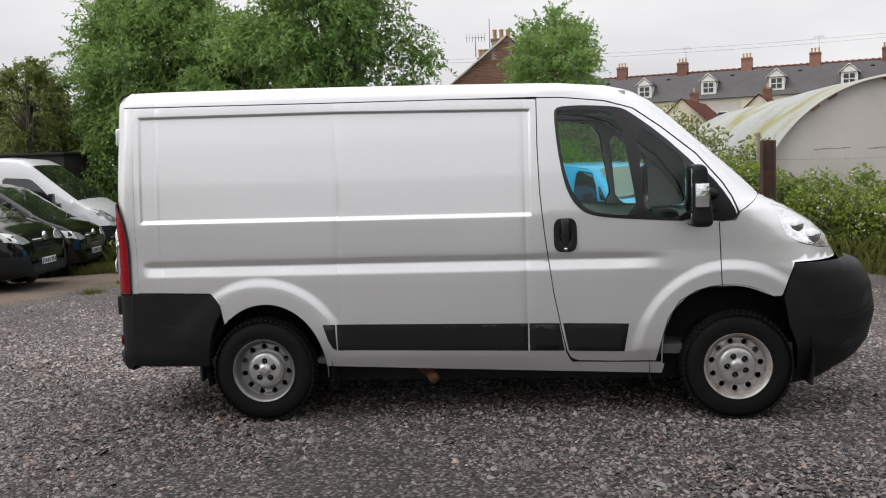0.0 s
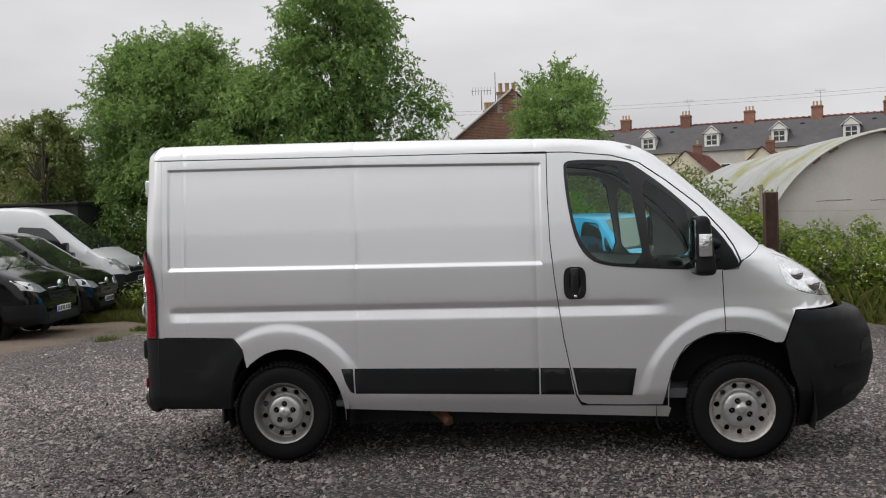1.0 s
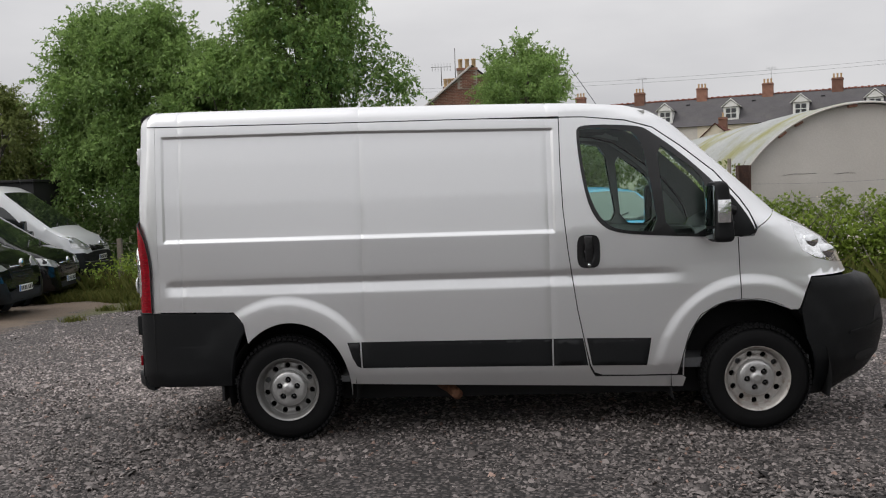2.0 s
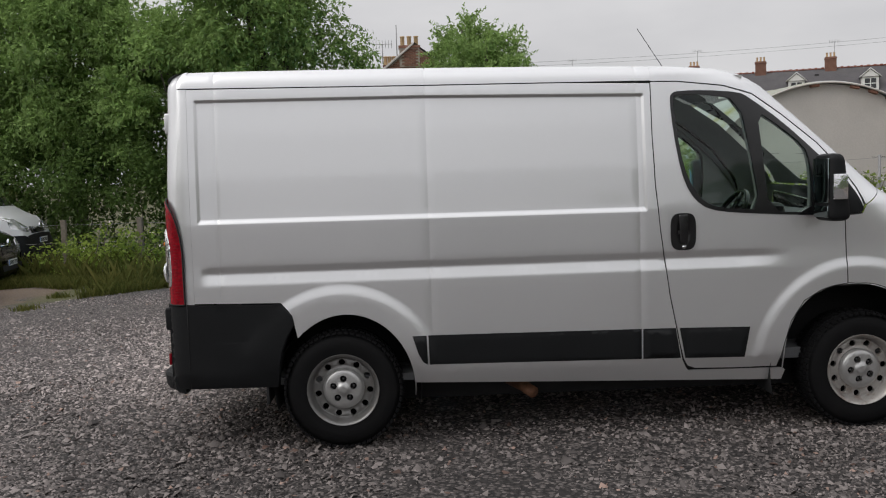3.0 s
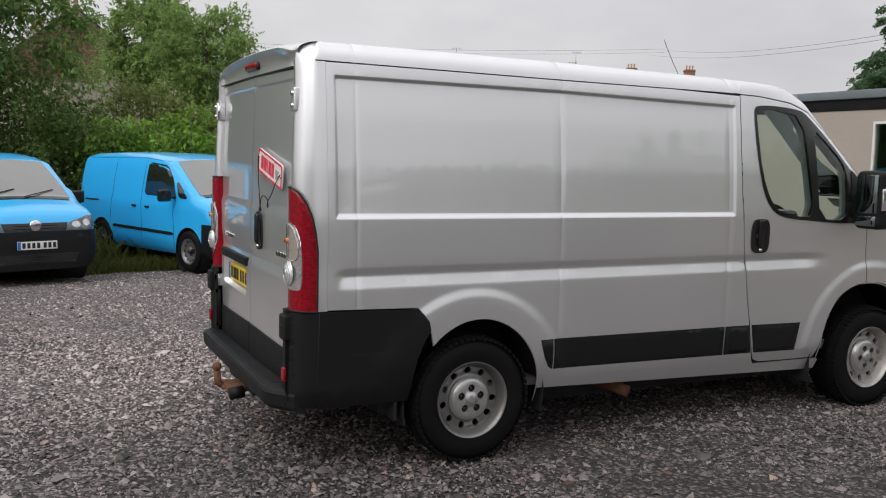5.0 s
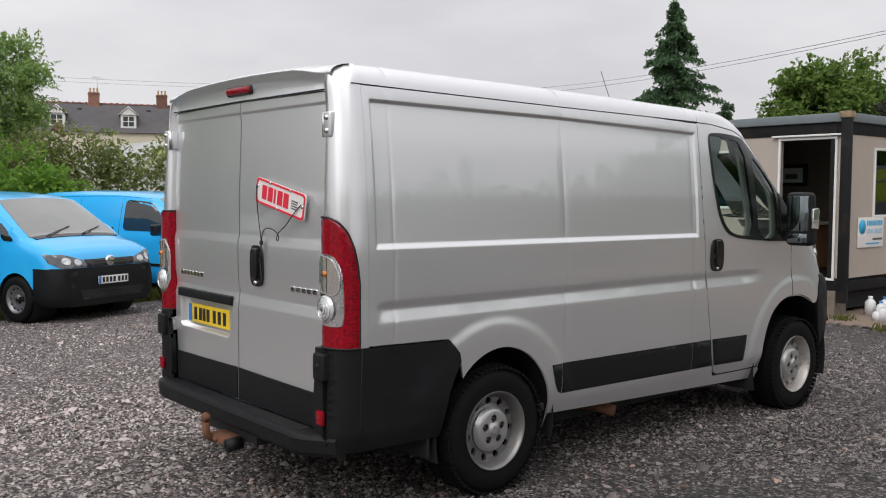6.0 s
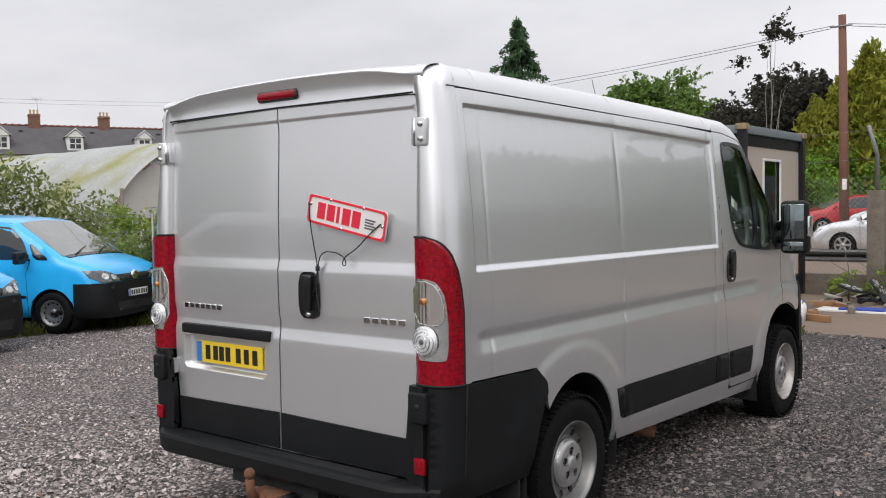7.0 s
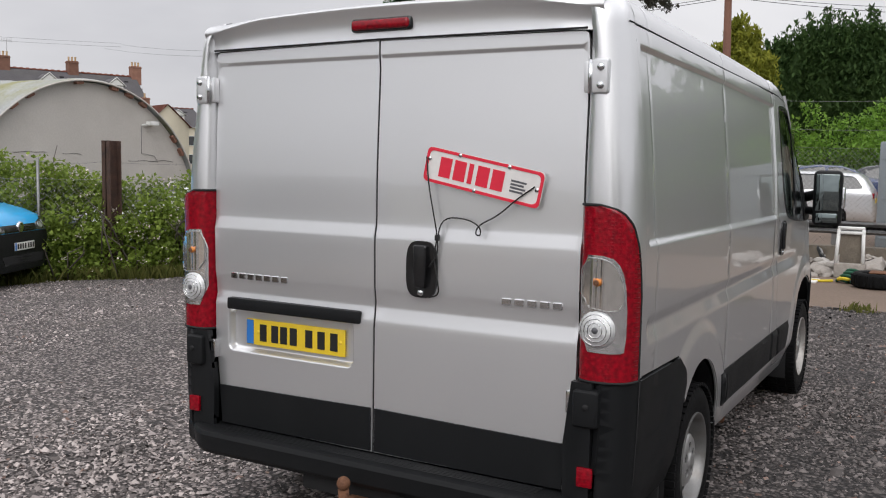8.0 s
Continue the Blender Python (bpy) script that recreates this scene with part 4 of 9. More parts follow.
def wheel(van, x, side, worn, steel):
    hub = part("wheel", spin([(0.205, -0.10), (0.245, -0.108), (0.295, -0.106), (0.318, -0.092), (0.330, -0.072), (TYRE_R, -0.045), (TYRE_R, 0.045), (0.330, 0.072), (0.318, 0.092), (0.28, 0.106), (0.205, 0.10)], 64, "y"), RUBBER, van, "black road tyre on a silver steel wheel", angle=24)
    tread = bmesh.new()
    for k in range(60):
        a = math.tau * k / 60
        for y, sh in ((-0.088, 0.0), (-0.030, 0.5), (0.030, 0.0), (0.088, 0.5)):
            b = a + sh * math.tau / 60
            m = Matrix.Rotation(-b, 4, "Y") @ Matrix.Translation((TYRE_R - (0.010 if abs(y) > 0.05 else 0.0), y, 0))
            box(tread, -0.006, 0.006, -0.024, 0.024, -0.012, 0.012, 0, 1, m)
    part("tread", tread, RUBBER, hub)

    def disc(u, v):
        r = math.hypot(u, v)
        d = np.interp(r, [0, 0.118, 0.125, 0.135, 0.164, 0.178, 0.186, 0.196, 0.206], [-0.050, -0.050, -0.046, -0.044, -0.052, -0.040, -0.080, -0.106, -0.108])
        return (u, float(d), v)

    circle = lambda r, n, cx=0, cz=0: [(cx + r * math.cos(math.tau * i / n), cz + r * math.sin(math.tau * i / n)) for i in range(n)]
    holes = [circle(0.0185, 14, 0.150 * math.cos(math.tau * k / 11 + 0.2), 0.150 * math.sin(math.tau * k / 11 + 0.2)) for k in range(11)]
    rings = [circle(r, 48) + circle(r, 48)[:1] for r in (0.125, 0.135, 0.164, 0.178, 0.186, 0.196)]
    part("rim", sheet(circle(0.206, 64), disc, 0.03, holes, rings, (), 0.02, (0, 1, 0)), steel, hub, worn)
    nuts = [circle(0.020, 14, 0.060 * math.cos(math.tau * k / 5 + 0.6), 0.060 * math.sin(math.tau * k / 5 + 0.6)) for k in range(5)]

    def cap(u, v):
        r = math.hypot(u, v)
        return (u, float(np.interp(r, [0, 0.03, 0.034, 0.08, 0.1, 0.112, 0.118], [-0.094, -0.094, -0.088, -0.086, -0.084, -0.074, -0.060])), v)

    capo = part("hub_cap", sheet(circle(0.118, 48), cap, 0.02, nuts, [circle(r, 32) + circle(r, 32)[:1] for r in (0.03, 0.034, 0.1, 0.112)], (), 0.006, (0, 1, 0)), HUBCAP, hub, "silver plastic centre cap with five bolt holes")
    for cu, cv in ((0.060 * math.cos(math.tau * k / 5 + 0.6), 0.060 * math.sin(math.tau * k / 5 + 0.6)) for k in range(5)):
        o = part("wheel_bolt", spin([(0.0005, -0.082), (0.009, -0.082), (0.010, -0.066), (0.02, -0.062)], 6, "y"), GLOSS_BLACK, capo)
        o.location = (cu, 0, cv)
    part("brake_drum", spin([(0.0005, 0.03), (0.20, 0.03), (0.20, 0.09)], 24, "y"), SEAL, hub)
    hub.location = (x, side * 0.913, HUB_Z)
    hub.rotation_euler = (0, radians(17 + 40 * x), 0 if side < 0 else math.pi)
    return hub


PIT = (0.095, 0.758, 0.768, 0.962, 0.034)


def pit_line(g):
    """Outline of the sunk plate field, g inside its edge."""
    y0, y1, z0, z1, r = PIT
    k = max(0.004, r - g)
    return [(cy + k * math.cos(a), cz + k * math.sin(a)) for cy, cz, a0 in ((y1 - r, z1 - r, 0.0), (y0 + r, z1 - r, 0.5), (y0 + r, z0 + r, 1.0), (y1 - r, z0 + r, 1.5)) for a in np.linspace(a0 * math.pi, (a0 + 0.5) * math.pi, 7)]


def plate_pit(y, z):
    """Depth of the sunk field that holds the number plate."""
    y0, y1, z0, z1, r = PIT
    qy, qz = abs(y - (y0 + y1) / 2) - ((y1 - y0) / 2 - r), abs(z - (z0 + z1) / 2) - ((z1 - z0) / 2 - r)
    out_ = math.hypot(max(qy, 0), max(qz, 0)) + min(max(qy, qz), 0) - r
    return 0.034 * smooth01(-out_ / 0.022)


def rear_x(y, z):
    """Place along the van of its rear face; the doors have two pressed lines and a fold near the top."""
    x = -0.918 + 0.018 * smooth01((z - 1.45) / 0.6) - 0.012 * (1 - (y / 0.85) ** 2)
    x -= np.interp(z, [0.44, 0.953, 0.968, 0.978, 1.020, 1.032, 1.088, 1.103, 1.288, 1.300, 1.336, 1.348, 1.974, 1.986, 2.04], [0.011, 0.011, 0.0105, 0.009, -0.002, -0.003, 0.0075, 0.009, 0.012, 0.0112, 0.001, 0.0, 0.0, 0.007, 0.007])
    return float(x) + plate_pit(y, z)


def van_rear(van):
    for side in (-1, 1):
        flip = side > 0
        lift = lambda u, z, s=side: (rear_x(s * u, z), s * u, z)
        outline = dense([(0.004, 0.452), (0.79, 0.452), (0.805, 0.62), (0.826, 0.83), (0.832, 1.43), (0.832, 1.75), (0.832, 2.0), (0.828, 2.024), (0.815, 2.031), (0.004, 2.037)], 0.05)
        levels = [0.62, 0.953, 0.968, 0.978, 1.020, 1.032, 1.088, 1.103, 1.288, 1.300, 1.336, 1.348, 1.966, 1.971, 1.974, 1.977, 1.980, 1.983, 1.986, 1.989, 1.995]
        pit = [dense(pit_line(g), 0.03) for g in (-0.004, 0.0, 0.0055, 0.011, 0.0165, 0.022, 0.026)] if side > 0 else []
        door = part("rear_door", sheet(outline, lift, 0.07, (), clip_lines(outline, levels, 0.01, 0.83, 0.04) + [p + p[:1] for p in pit], (), 0.02, (1, 0, 0), flip), SILVER, van, "silver rear door", angle=40)
        low = dense([(0.010, 0.458), (0.785, 0.452), (0.80, 0.615), (0.010, 0.628)], 0.05)
        part("lower_trim", sheet(low, lambda u, z, s=side: (rear_x(s * u, z) - 0.008, s * u, z), 0.08, (), (), (), 0.012, (1, 0, 0), flip), PLASTIC, door, "black plastic strip along the door foot", angle=40)
        # tall tail lamp wrapped round the corner
        for piece, mat_, nm, lab in (((0.852, 1.445), RED_LENS, "tail_lamp", "tall red and clear tail lamp"),):
            lmp = bmesh.new()
            ang = []
            row = [(-0.905, 0.834), (-0.935, 0.838), (-0.962, 0.856), (-0.972, 0.90), (-0.968, 0.945), (-0.952, 0.985), (-0.925, 1.012), (-0.895, 1.024), (-0.868, 1.030)]
            run = [0.0]
            for p, q in zip(row, row[1:]):
                run.append(run[-1] + math.dist(p, q))
            at_x = lambda xx: float(np.interp(xx, [x for x, y in row[3:]], run[3:]))
            for z in np.linspace(0.856, 1.452, 40):
                xf = float(np.interp(z, [0.856, 1.15, 1.24, 1.32, 1.38, 1.42, 1.452], [-0.868, -0.868, -0.878, -0.896, -0.920, -0.945, -0.971]))
                end = at_x(xf)
                pts = []
                for k in range(17):
                    d = end * k / 16
                    low = 0.006 * smooth01((0.012 - min(d, end - d)) / 0.012)
                    pts.append(lmp.verts.new((float(np.interp(d, run, [x for x, y in row])) + low * 0.7, side * (float(np.interp(d, run, [y for x, y in row])) - low * 0.5), z)))
                ang.append(pts)
            for a, b in zip(ang, ang[1:]):
                for k in range(len(a) - 1):
                    if len({tuple(v.co) for v in (a[k], a[k + 1], b[k + 1], b[k])}) == 4:
                        lmp.faces.new((a[k], a[k + 1], b[k + 1], b[k]) if side < 0 else (a[k], b[k], b[k + 1], a[k + 1]))
            border = [v[0].co.copy() for v in ang] + [v.co.copy() for v in ang[-1]] + [v[-1].co.copy() for v in ang[::-1]] + [v.co.copy() for v in ang[0][::-1]]
            clean = [border[0]]
            for v in border[1:]:
                if (v - clean[-1]).length > 0.004:
                    clean.append(v)
            tail = part(nm, lmp, RED_LENS, van, lab, angle=50)
            part("lamp_seal", tube(clean, 0.005, 5, None, None, True), SEAL, tail)

            def face(d, z, s=side, off=0.004):
                """A place d along the lamp's round plan, lifted a little off its skin."""
                x, y = (float(np.interp(d, run, [p[i] for p in row])) for i in (0, 1))
                xa, ya, xb, yb = (float(np.interp(d + e, run, [p[i] for p in row])) for e in (-0.012, 0.012) for i in (0, 1))
                t = math.hypot(xb - xa, yb - ya)
                return (x - off * (yb - ya) / t, s * (y + off * (xb - xa) / t), z)

            cover = rounded([(0.055, 0.960), (0.19, 0.956), (0.218, 0.965), (0.218, 1.15), (0.198, 1.245), (0.16, 1.284), (0.055, 1.286)], 1)
            lens = part("clear_lens", sheet(dense(cover, 0.02), face, 0.02, (), (), (), 0.01, (1, 0, 0), flip), CLEAR_LENS, tail, "clear lens over chrome reflectors", angle=50)
            inner = rounded([(0.063, 1.114), (0.180, 1.096), (0.204, 1.125), (0.203, 1.18), (0.186, 1.236), (0.150, 1.274), (0.063, 1.278)], 1)
            part("indicator_reflector", sheet(dense(inner, 0.008), lambda u, z, f_=face: f_(u, z, side, 0.010 - 0.005 * (round(u / 0.0085) % 2)), 0.008, (), (), (), 0.004, (1, 0, 0), flip), FLUTED, lens)
            part("indicator_rim", tube([face(u, z, side, 0.008) for u, z in dense(inner, 0.015)], 0.0016, 5, None, None, True), HUBCAP, lens)
            o = part("bulb", spin([(0.0005, -0.010), (0.009, -0.008), (0.014, 0.0), (0.010, 0.008)], 14, "x"), AMBER, lens)
            o.location = (-0.983, side * 0.912, 1.196)
            part("bulb_socket", spin([(0.0005, -0.003), (0.009, -0.003), (0.010, 0.0)], 12, "x"), RUST, lens).location = (-0.993, side * 0.912, 1.196)
            o = part("reversing_dish", spin([(0.0005, -0.016), (0.024, -0.0145), (0.044, -0.009), (0.058, -0.002), (0.064, 0.008)], 32, "x"), DOME, lens, "clear domed reversing lamp")
            o.location = (-0.981, side * 0.913, 1.036)
            for r_, x_ in ((0.053, -0.0045), (0.039, -0.0105), (0.025, -0.0145)):
                part("dish_ring", tube([(-0.981 + x_, side * 0.913 + r_ * math.cos(a), 1.036 + r_ * math.sin(a)) for a in np.linspace(0, math.tau, 28, endpoint=False)], 0.0018, 4, None, None, True), CHROME, lens)
            part("dish_bulb", spin([(0.0005, -0.003), (0.010, -0.002), (0.012, 0.002)], 14, "x"), GREY_INK, lens).location = (-0.997, side * 0.913, 1.036)
            for z in np.arange(0.88, 1.30, 0.0165):
                part("lens_rib", tube([face(d, z, side, 0.0005) for d in (0.247, 0.262, 0.280)], 0.0012, 4), RIB_RED, tail)
        # hinges
        for z in (1.875,):
            hinge = block(-0.952, -0.915, side * 0.886 - 0.030, side * 0.886 + 0.030, z - 0.058, z + 0.058, 0.012, 3)
            h = part("hinge", hinge, SILVER, van, "silver door hinge with two bolts")
            for dz in (-0.03, 0.03):
                o = part("hinge_bolt", spin([(0.0005, -0.012), (0.010, -0.012), (0.013, -0.004), (0.016, 0.0)], 10, "x"), CHROME, h)
                o.location = (-0.949, side * 0.890, z + dz)
            part("hinge_leaf", block(-0.936, -0.905, side * 0.835 - 0.010, side * 0.835 + 0.010, z - 0.052, z + 0.052, 0.006, 2), SILVER, h)
            part("hinge_pin", tube([(-0.941, side * 0.850, z - 0.056), (-0.941, side * 0.850, z + 0.056)], 0.008, 8), CHROME, h)
        # lower hinge and buffer block
        blockm = block(-1.006, -0.945, side * 0.888 - 0.046, side * 0.888 + 0.046, 0.702, 0.832, 0.018, 3)
        bf = part("bumper_buffer", blockm, PLASTIC, van, "black plastic buffer block over the lower hinge")
        part("hinge_leaf", block(-0.962, -0.93, side * 0.822 - 0.018, side * 0.822 + 0.018, 0.735, 0.815, 0.005, 2), CHROME, bf)
        part("buffer_hole", spin([(0.0005, -0.004), (0.011, -0.004), (0.011, 0.004)], 12, "x"), SEAL, bf).location = (-1.007, side * 0.893, 0.775)
        # corner face under the lamps
        cface = dense([(0.805, 0.372), (0.905, 0.372), (0.905, 0.852), (0.83, 0.852), (0.80, 0.62)], 0.05)
        cf = part("bumper_corner_face", sheet(cface, lambda u, z, s=side: (-0.972 - 0.016 * smooth01((u - 0.8) / 0.06), s * u, z), 0.06, (), (), (), 0.03, (1, 0, 0), flip), PLASTIC, van, angle=50)
        part("red_reflector", block(-1.000, -0.985, side * 0.892 - 0.028, side * 0.892 + 0.028, 0.498, 0.565, 0.005, 2), RED_LENS, cf, "small red rear reflector")
    part("door_gap", tube([(rear_x(0, z) + 0.012, 0.0, z) for z in np.linspace(0.455, 2.04, 30)], 0.012, 5), SEAL, van)
    # roof header with the high brake lamp
    crown = lambda y: 2.1595 + 0.032 * (1 - (min(abs(y), 0.872) / 0.872) ** 2)

    def header(y, k):
        """Upright face over the door tops, leaning in, then turned over onto the roof; k runs from 0 to 1."""
        low, top = 2.038 - 0.006 * abs(y), crown(y)
        tall = 1 - 0.22 * smooth01((abs(y) - 0.55) / 0.32)
        z1 = low + (top - 0.030 - low) * tall
        lip = -0.924 + 0.012 * smooth01((abs(y) - 0.72) / 0.12)
        if k < 0.55:
            f = max(0.0, k) / 0.55
            return (lip + 0.010 * math.sin(f * math.pi) - 0.016 * f, y, low + (z1 - low) * f)
        a = (k - 0.55) / 0.45 * math.pi / 2
        x0 = lip - 0.016
        return (x0 + (-0.808 - x0) * (1 - math.cos(a)) ** (0.8 if abs(y) < 0.8 else 1.0), y, z1 + (top - z1) * math.sin(a))

    band = [(-0.885, 0.0), (0.885, 0.0), (0.885, 1.0), (-0.885, 1.0)]
    part("roof_header", sheet(dense(band, 0.06), header, 0.05, (), [[(y, k) for y in np.linspace(-0.88, 0.88, 60)] for k in (0.04, 0.1, 0.2, 0.3, 0.4, 0.5, 0.55, 0.6, 0.65, 0.7, 0.76, 0.82, 0.9)] + [[(s * y, k) for k in np.linspace(0.02, 0.98, 20)] for s in (-1, 1) for y in (0.70, 0.73, 0.76, 0.79, 0.82)], (), 0.0, (1, 0, -0.3), True), SILVER, van, angle=60)
    bl = part("high_brake_lamp", block(-0.948, -0.905, -0.140, 0.118, 2.078, 2.117, 0.018, 4), RED_LENS, van, "red high brake lamp strip")
    part("lamp_surround", block(-0.939, -0.900, -0.147, 0.125, 2.072, 2.123, 0.018, 4), GLOSS_BLACK, bl)
    part("drip_gap", tube([(-0.925, y, 2.043 - 0.006 * abs(y)) for y in np.linspace(-0.83, 0.83, 24)], 0.004, 5), SEAL, van)
    # step bumper with grooved tread
    stepb = bmesh.new()
    prof = [(-0.90, 0.440), (-1.040, 0.448), (-1.058, 0.442), (-1.066, 0.426), (-1.060, 0.366), (-1.045, 0.346), (-0.90, 0.335)]
    rings = []
    for y in np.linspace(-0.965, 0.965, 45):
        tuck = 0.105 * smooth01((abs(y) - 0.74) / 0.225) ** 1.6
        rings.append([stepb.verts.new((min(-0.895, x + tuck * (1 if x < -0.95 else 0)), y, z)) for x, z in prof])
    for a, b in zip(rings, rings[1:]):
        for k in range(len(prof)):
            stepb.faces.new((a[k], b[k], b[(k + 1) % len(prof)], a[(k + 1) % len(prof)]))
    stepb.faces.new(rings[0])
    stepb.faces.new(rings[-1][::-1])
    bmesh.ops.recalc_face_normals(stepb, faces=stepb.faces)
    sb = part("step_bumper", stepb, PLASTIC, van, "black plastic rear step bumper with tread lines", angle=24)
    for x in np.arange(-1.012, -0.93, 0.015):
        part("tread_line", tube([(x, -0.72, 0.441 + (-0.95 - x) * 0.05), (x, 0.72, 0.441 + (-0.95 - x) * 0.05)], 0.006, 5), PLASTIC, sb)
    # number plate in its recess, light bar above it
    part("plate_light_bar", block(-0.956, -0.918, 0.062, 0.742, 0.952, 1.003, 0.010, 2), PLASTIC, van, "black bar over the number plate")
    pl = part("number_plate", block(-0.919, -0.911, 0.153, 0.665, 0.805, 0.915, 0.003, 2), YELLOW, van, "yellow rear number plate, dirty at its edge")
    part("plate_band", block(-0.9215, -0.9192, 0.624, 0.661, 0.809, 0.911), PLATE_BLUE, pl)
    bars(pl, [0.572, 0.510, 0.463, 0.412, 0.332, 0.270, 0.206], 0.860, 0.036, 0.072, -0.9200, INK)
    for y in (0.62, 0.195):
        part("plate_screw", spin([(0.0005, -0.003), (0.006, -0.003), (0.008, 0.0)], 10, "x"), YELLOW, pl).location = (-0.920, y - 0.022, 0.862)
    # rear handle, badges as plain bars
    cup = [(-0.213 + 0.066 * math.copysign(abs(math.cos(a)) ** 0.6, math.cos(a)), 1.187 + 0.106 * math.copysign(abs(math.sin(a)) ** 0.6, math.sin(a))) for a in np.linspace(0, math.tau, 40, endpoint=False)]
    rh = part("rear_handle", sheet(cup, lambda y, z: (rear_x(y, 1.17) - 0.010 + 0.016 * smooth01(1 - math.hypot((y + 0.213) / 0.05, (z - 1.187) / 0.09)), y, z), 0.014, (), (), (), 0.014, (1, 0, 0), True), GLOSS_BLACK, van, "black oval rear door handle")
    paddle = block(-0.968, -0.938, -0.236, -0.190, 1.118, 1.280, 0.012, 3)
    for v in paddle.verts:
        v.co.y += (v.co.y + 0.213) * 0.3 * smooth01((v.co.z - 1.12) / 0.15)
    part("grip", paddle, GLOSS_BLACK, rh)
    part("key_lock", spin([(0.0005, -0.008), (0.011, -0.008), (0.013, 0.002)], 14, "x"), CHROME, rh).location = (-0.951, -0.213, 1.100)
    for y0, y1, count in ((0.742, 0.424, 7), (-0.535, -0.778, 5)):
        wdt = abs(y1 - y0) / count
        for k in range(count):
            y = y0 + (y1 - y0) * (k + 0.5) / count
            part("badge_bar", block(rear_x(y, 1.095) - 0.006, rear_x(y, 1.095) + 0.002, y - wdt * 0.38, y + wdt * 0.38, 1.082, 1.108, 0.003, 1), CHROME, van)


def bars(parent, centres, z, width, height, x, mat):
    """A row of upright bars in the place of letters, on a face that looks back along x."""
    for y in centres:
        part("plate_bar", block(x - 0.0012, x + 0.0008, y - width / 2, y + width / 2, z - height / 2, z + height / 2), mat, parent)


AERIAL = [(2.17, 0.0, 2.150), (1.96, -0.02, 2.46)]


def van_roof(van):
    """Roof skin from gutter to gutter, with three cross seams, rounded at the back."""
    bm = bmesh.new()
    gut = lerp_table(GUTTER)
    edge = lerp_table([(-0.98, 2.095), (-0.95, 2.135), (-0.88, 2.158), (-0.6, 2.160), (0.5, 2.148), (1.2, 2.135), (1.75, 2.122), (1.95, 2.115), (2.15, 2.098), (2.30, 2.075), (2.42, 2.04)])
    xs = sorted(set([-0.812, -0.79] + list(np.linspace(-0.76, 2.42, 48)) + [s + d for s in (-0.66, 0.52, 1.715) for d in (-0.005, 0, 0.005)]))
    rows = []
    for x in xs:
        zg = gut(x) if x < 1.9 else max(edge(x) - 0.09, gut(x))
        ze = edge(x)
        prof = []
        for k in range(25):
            f = k / 24
            if f < 0.22:
                a = f / 0.22 * math.pi / 2
                y, z = 0.872 + 0.082 * math.cos(a), zg + 0.001 + (ze - zg - 0.001) * math.sin(a)
            else:
                y = 0.872 * (1 - (f - 0.22) / 0.78)
                z = ze + 0.032 * (1 - (y / 0.872) ** 2)
            if x > 1.9:
                y *= 1 - 0.10 * ((x - 1.9) / 0.5) ** 2
            seam = max(max(0.0, 1 - abs(x - s) / 0.005) for s in (-0.66, 0.52, 1.715))
            xx = x
            prof.append((xx, y, z - 0.004 * seam))
        rows.append([bm.verts.new((a, -b, c)) for a, b, c in prof] + [bm.verts.new((a, b, c)) for a, b, c in prof[-2::-1]])
    for a, b in zip(rows, rows[1:]):
        for k in range(len(a) - 1):
            bm.faces.new((a[k], b[k], b[k + 1], a[k + 1]))
    bmesh.ops.remove_doubles(bm, verts=bm.verts, dist=0.0004)
    bmesh.ops.recalc_face_normals(bm, faces=bm.faces)
    part("roof", bm, SILVER, van, angle=40)
    for side in (-1, 1):
        g = [(x, side * 0.9525, gut(x) + 0.001) for x in np.linspace(-0.86, 1.80, 30)]
        part("roof_gutter", tube(g, 0.0028, 5), SEAL, van)
        upper = [(x, side * (van_y(x, gut(x)) - 0.006), gut(x)) for x in np.linspace(1.78, 2.97, 26)]
        part("roof_gutter", tube(upper, 0.003, 5), SEAL, van)
    # aerial at the front edge
    part("aerial", tube([AERIAL[0], ((AERIAL[0][0] + AERIAL[1][0]) / 2, AERIAL[0][1], (AERIAL[0][2] + AERIAL[1][2]) / 2 + 0.004), AERIAL[1]], 0.0026, 5), CAB_TRIM, van, "thin grey roof aerial leaning back")
    part("aerial_foot", spin([(0.028, 0.0), (0.024, 0.012), (0.012, 0.022), (0.006, 0.03)], 14, "z"), GLOSS_BLACK, van).location = AERIAL[0]


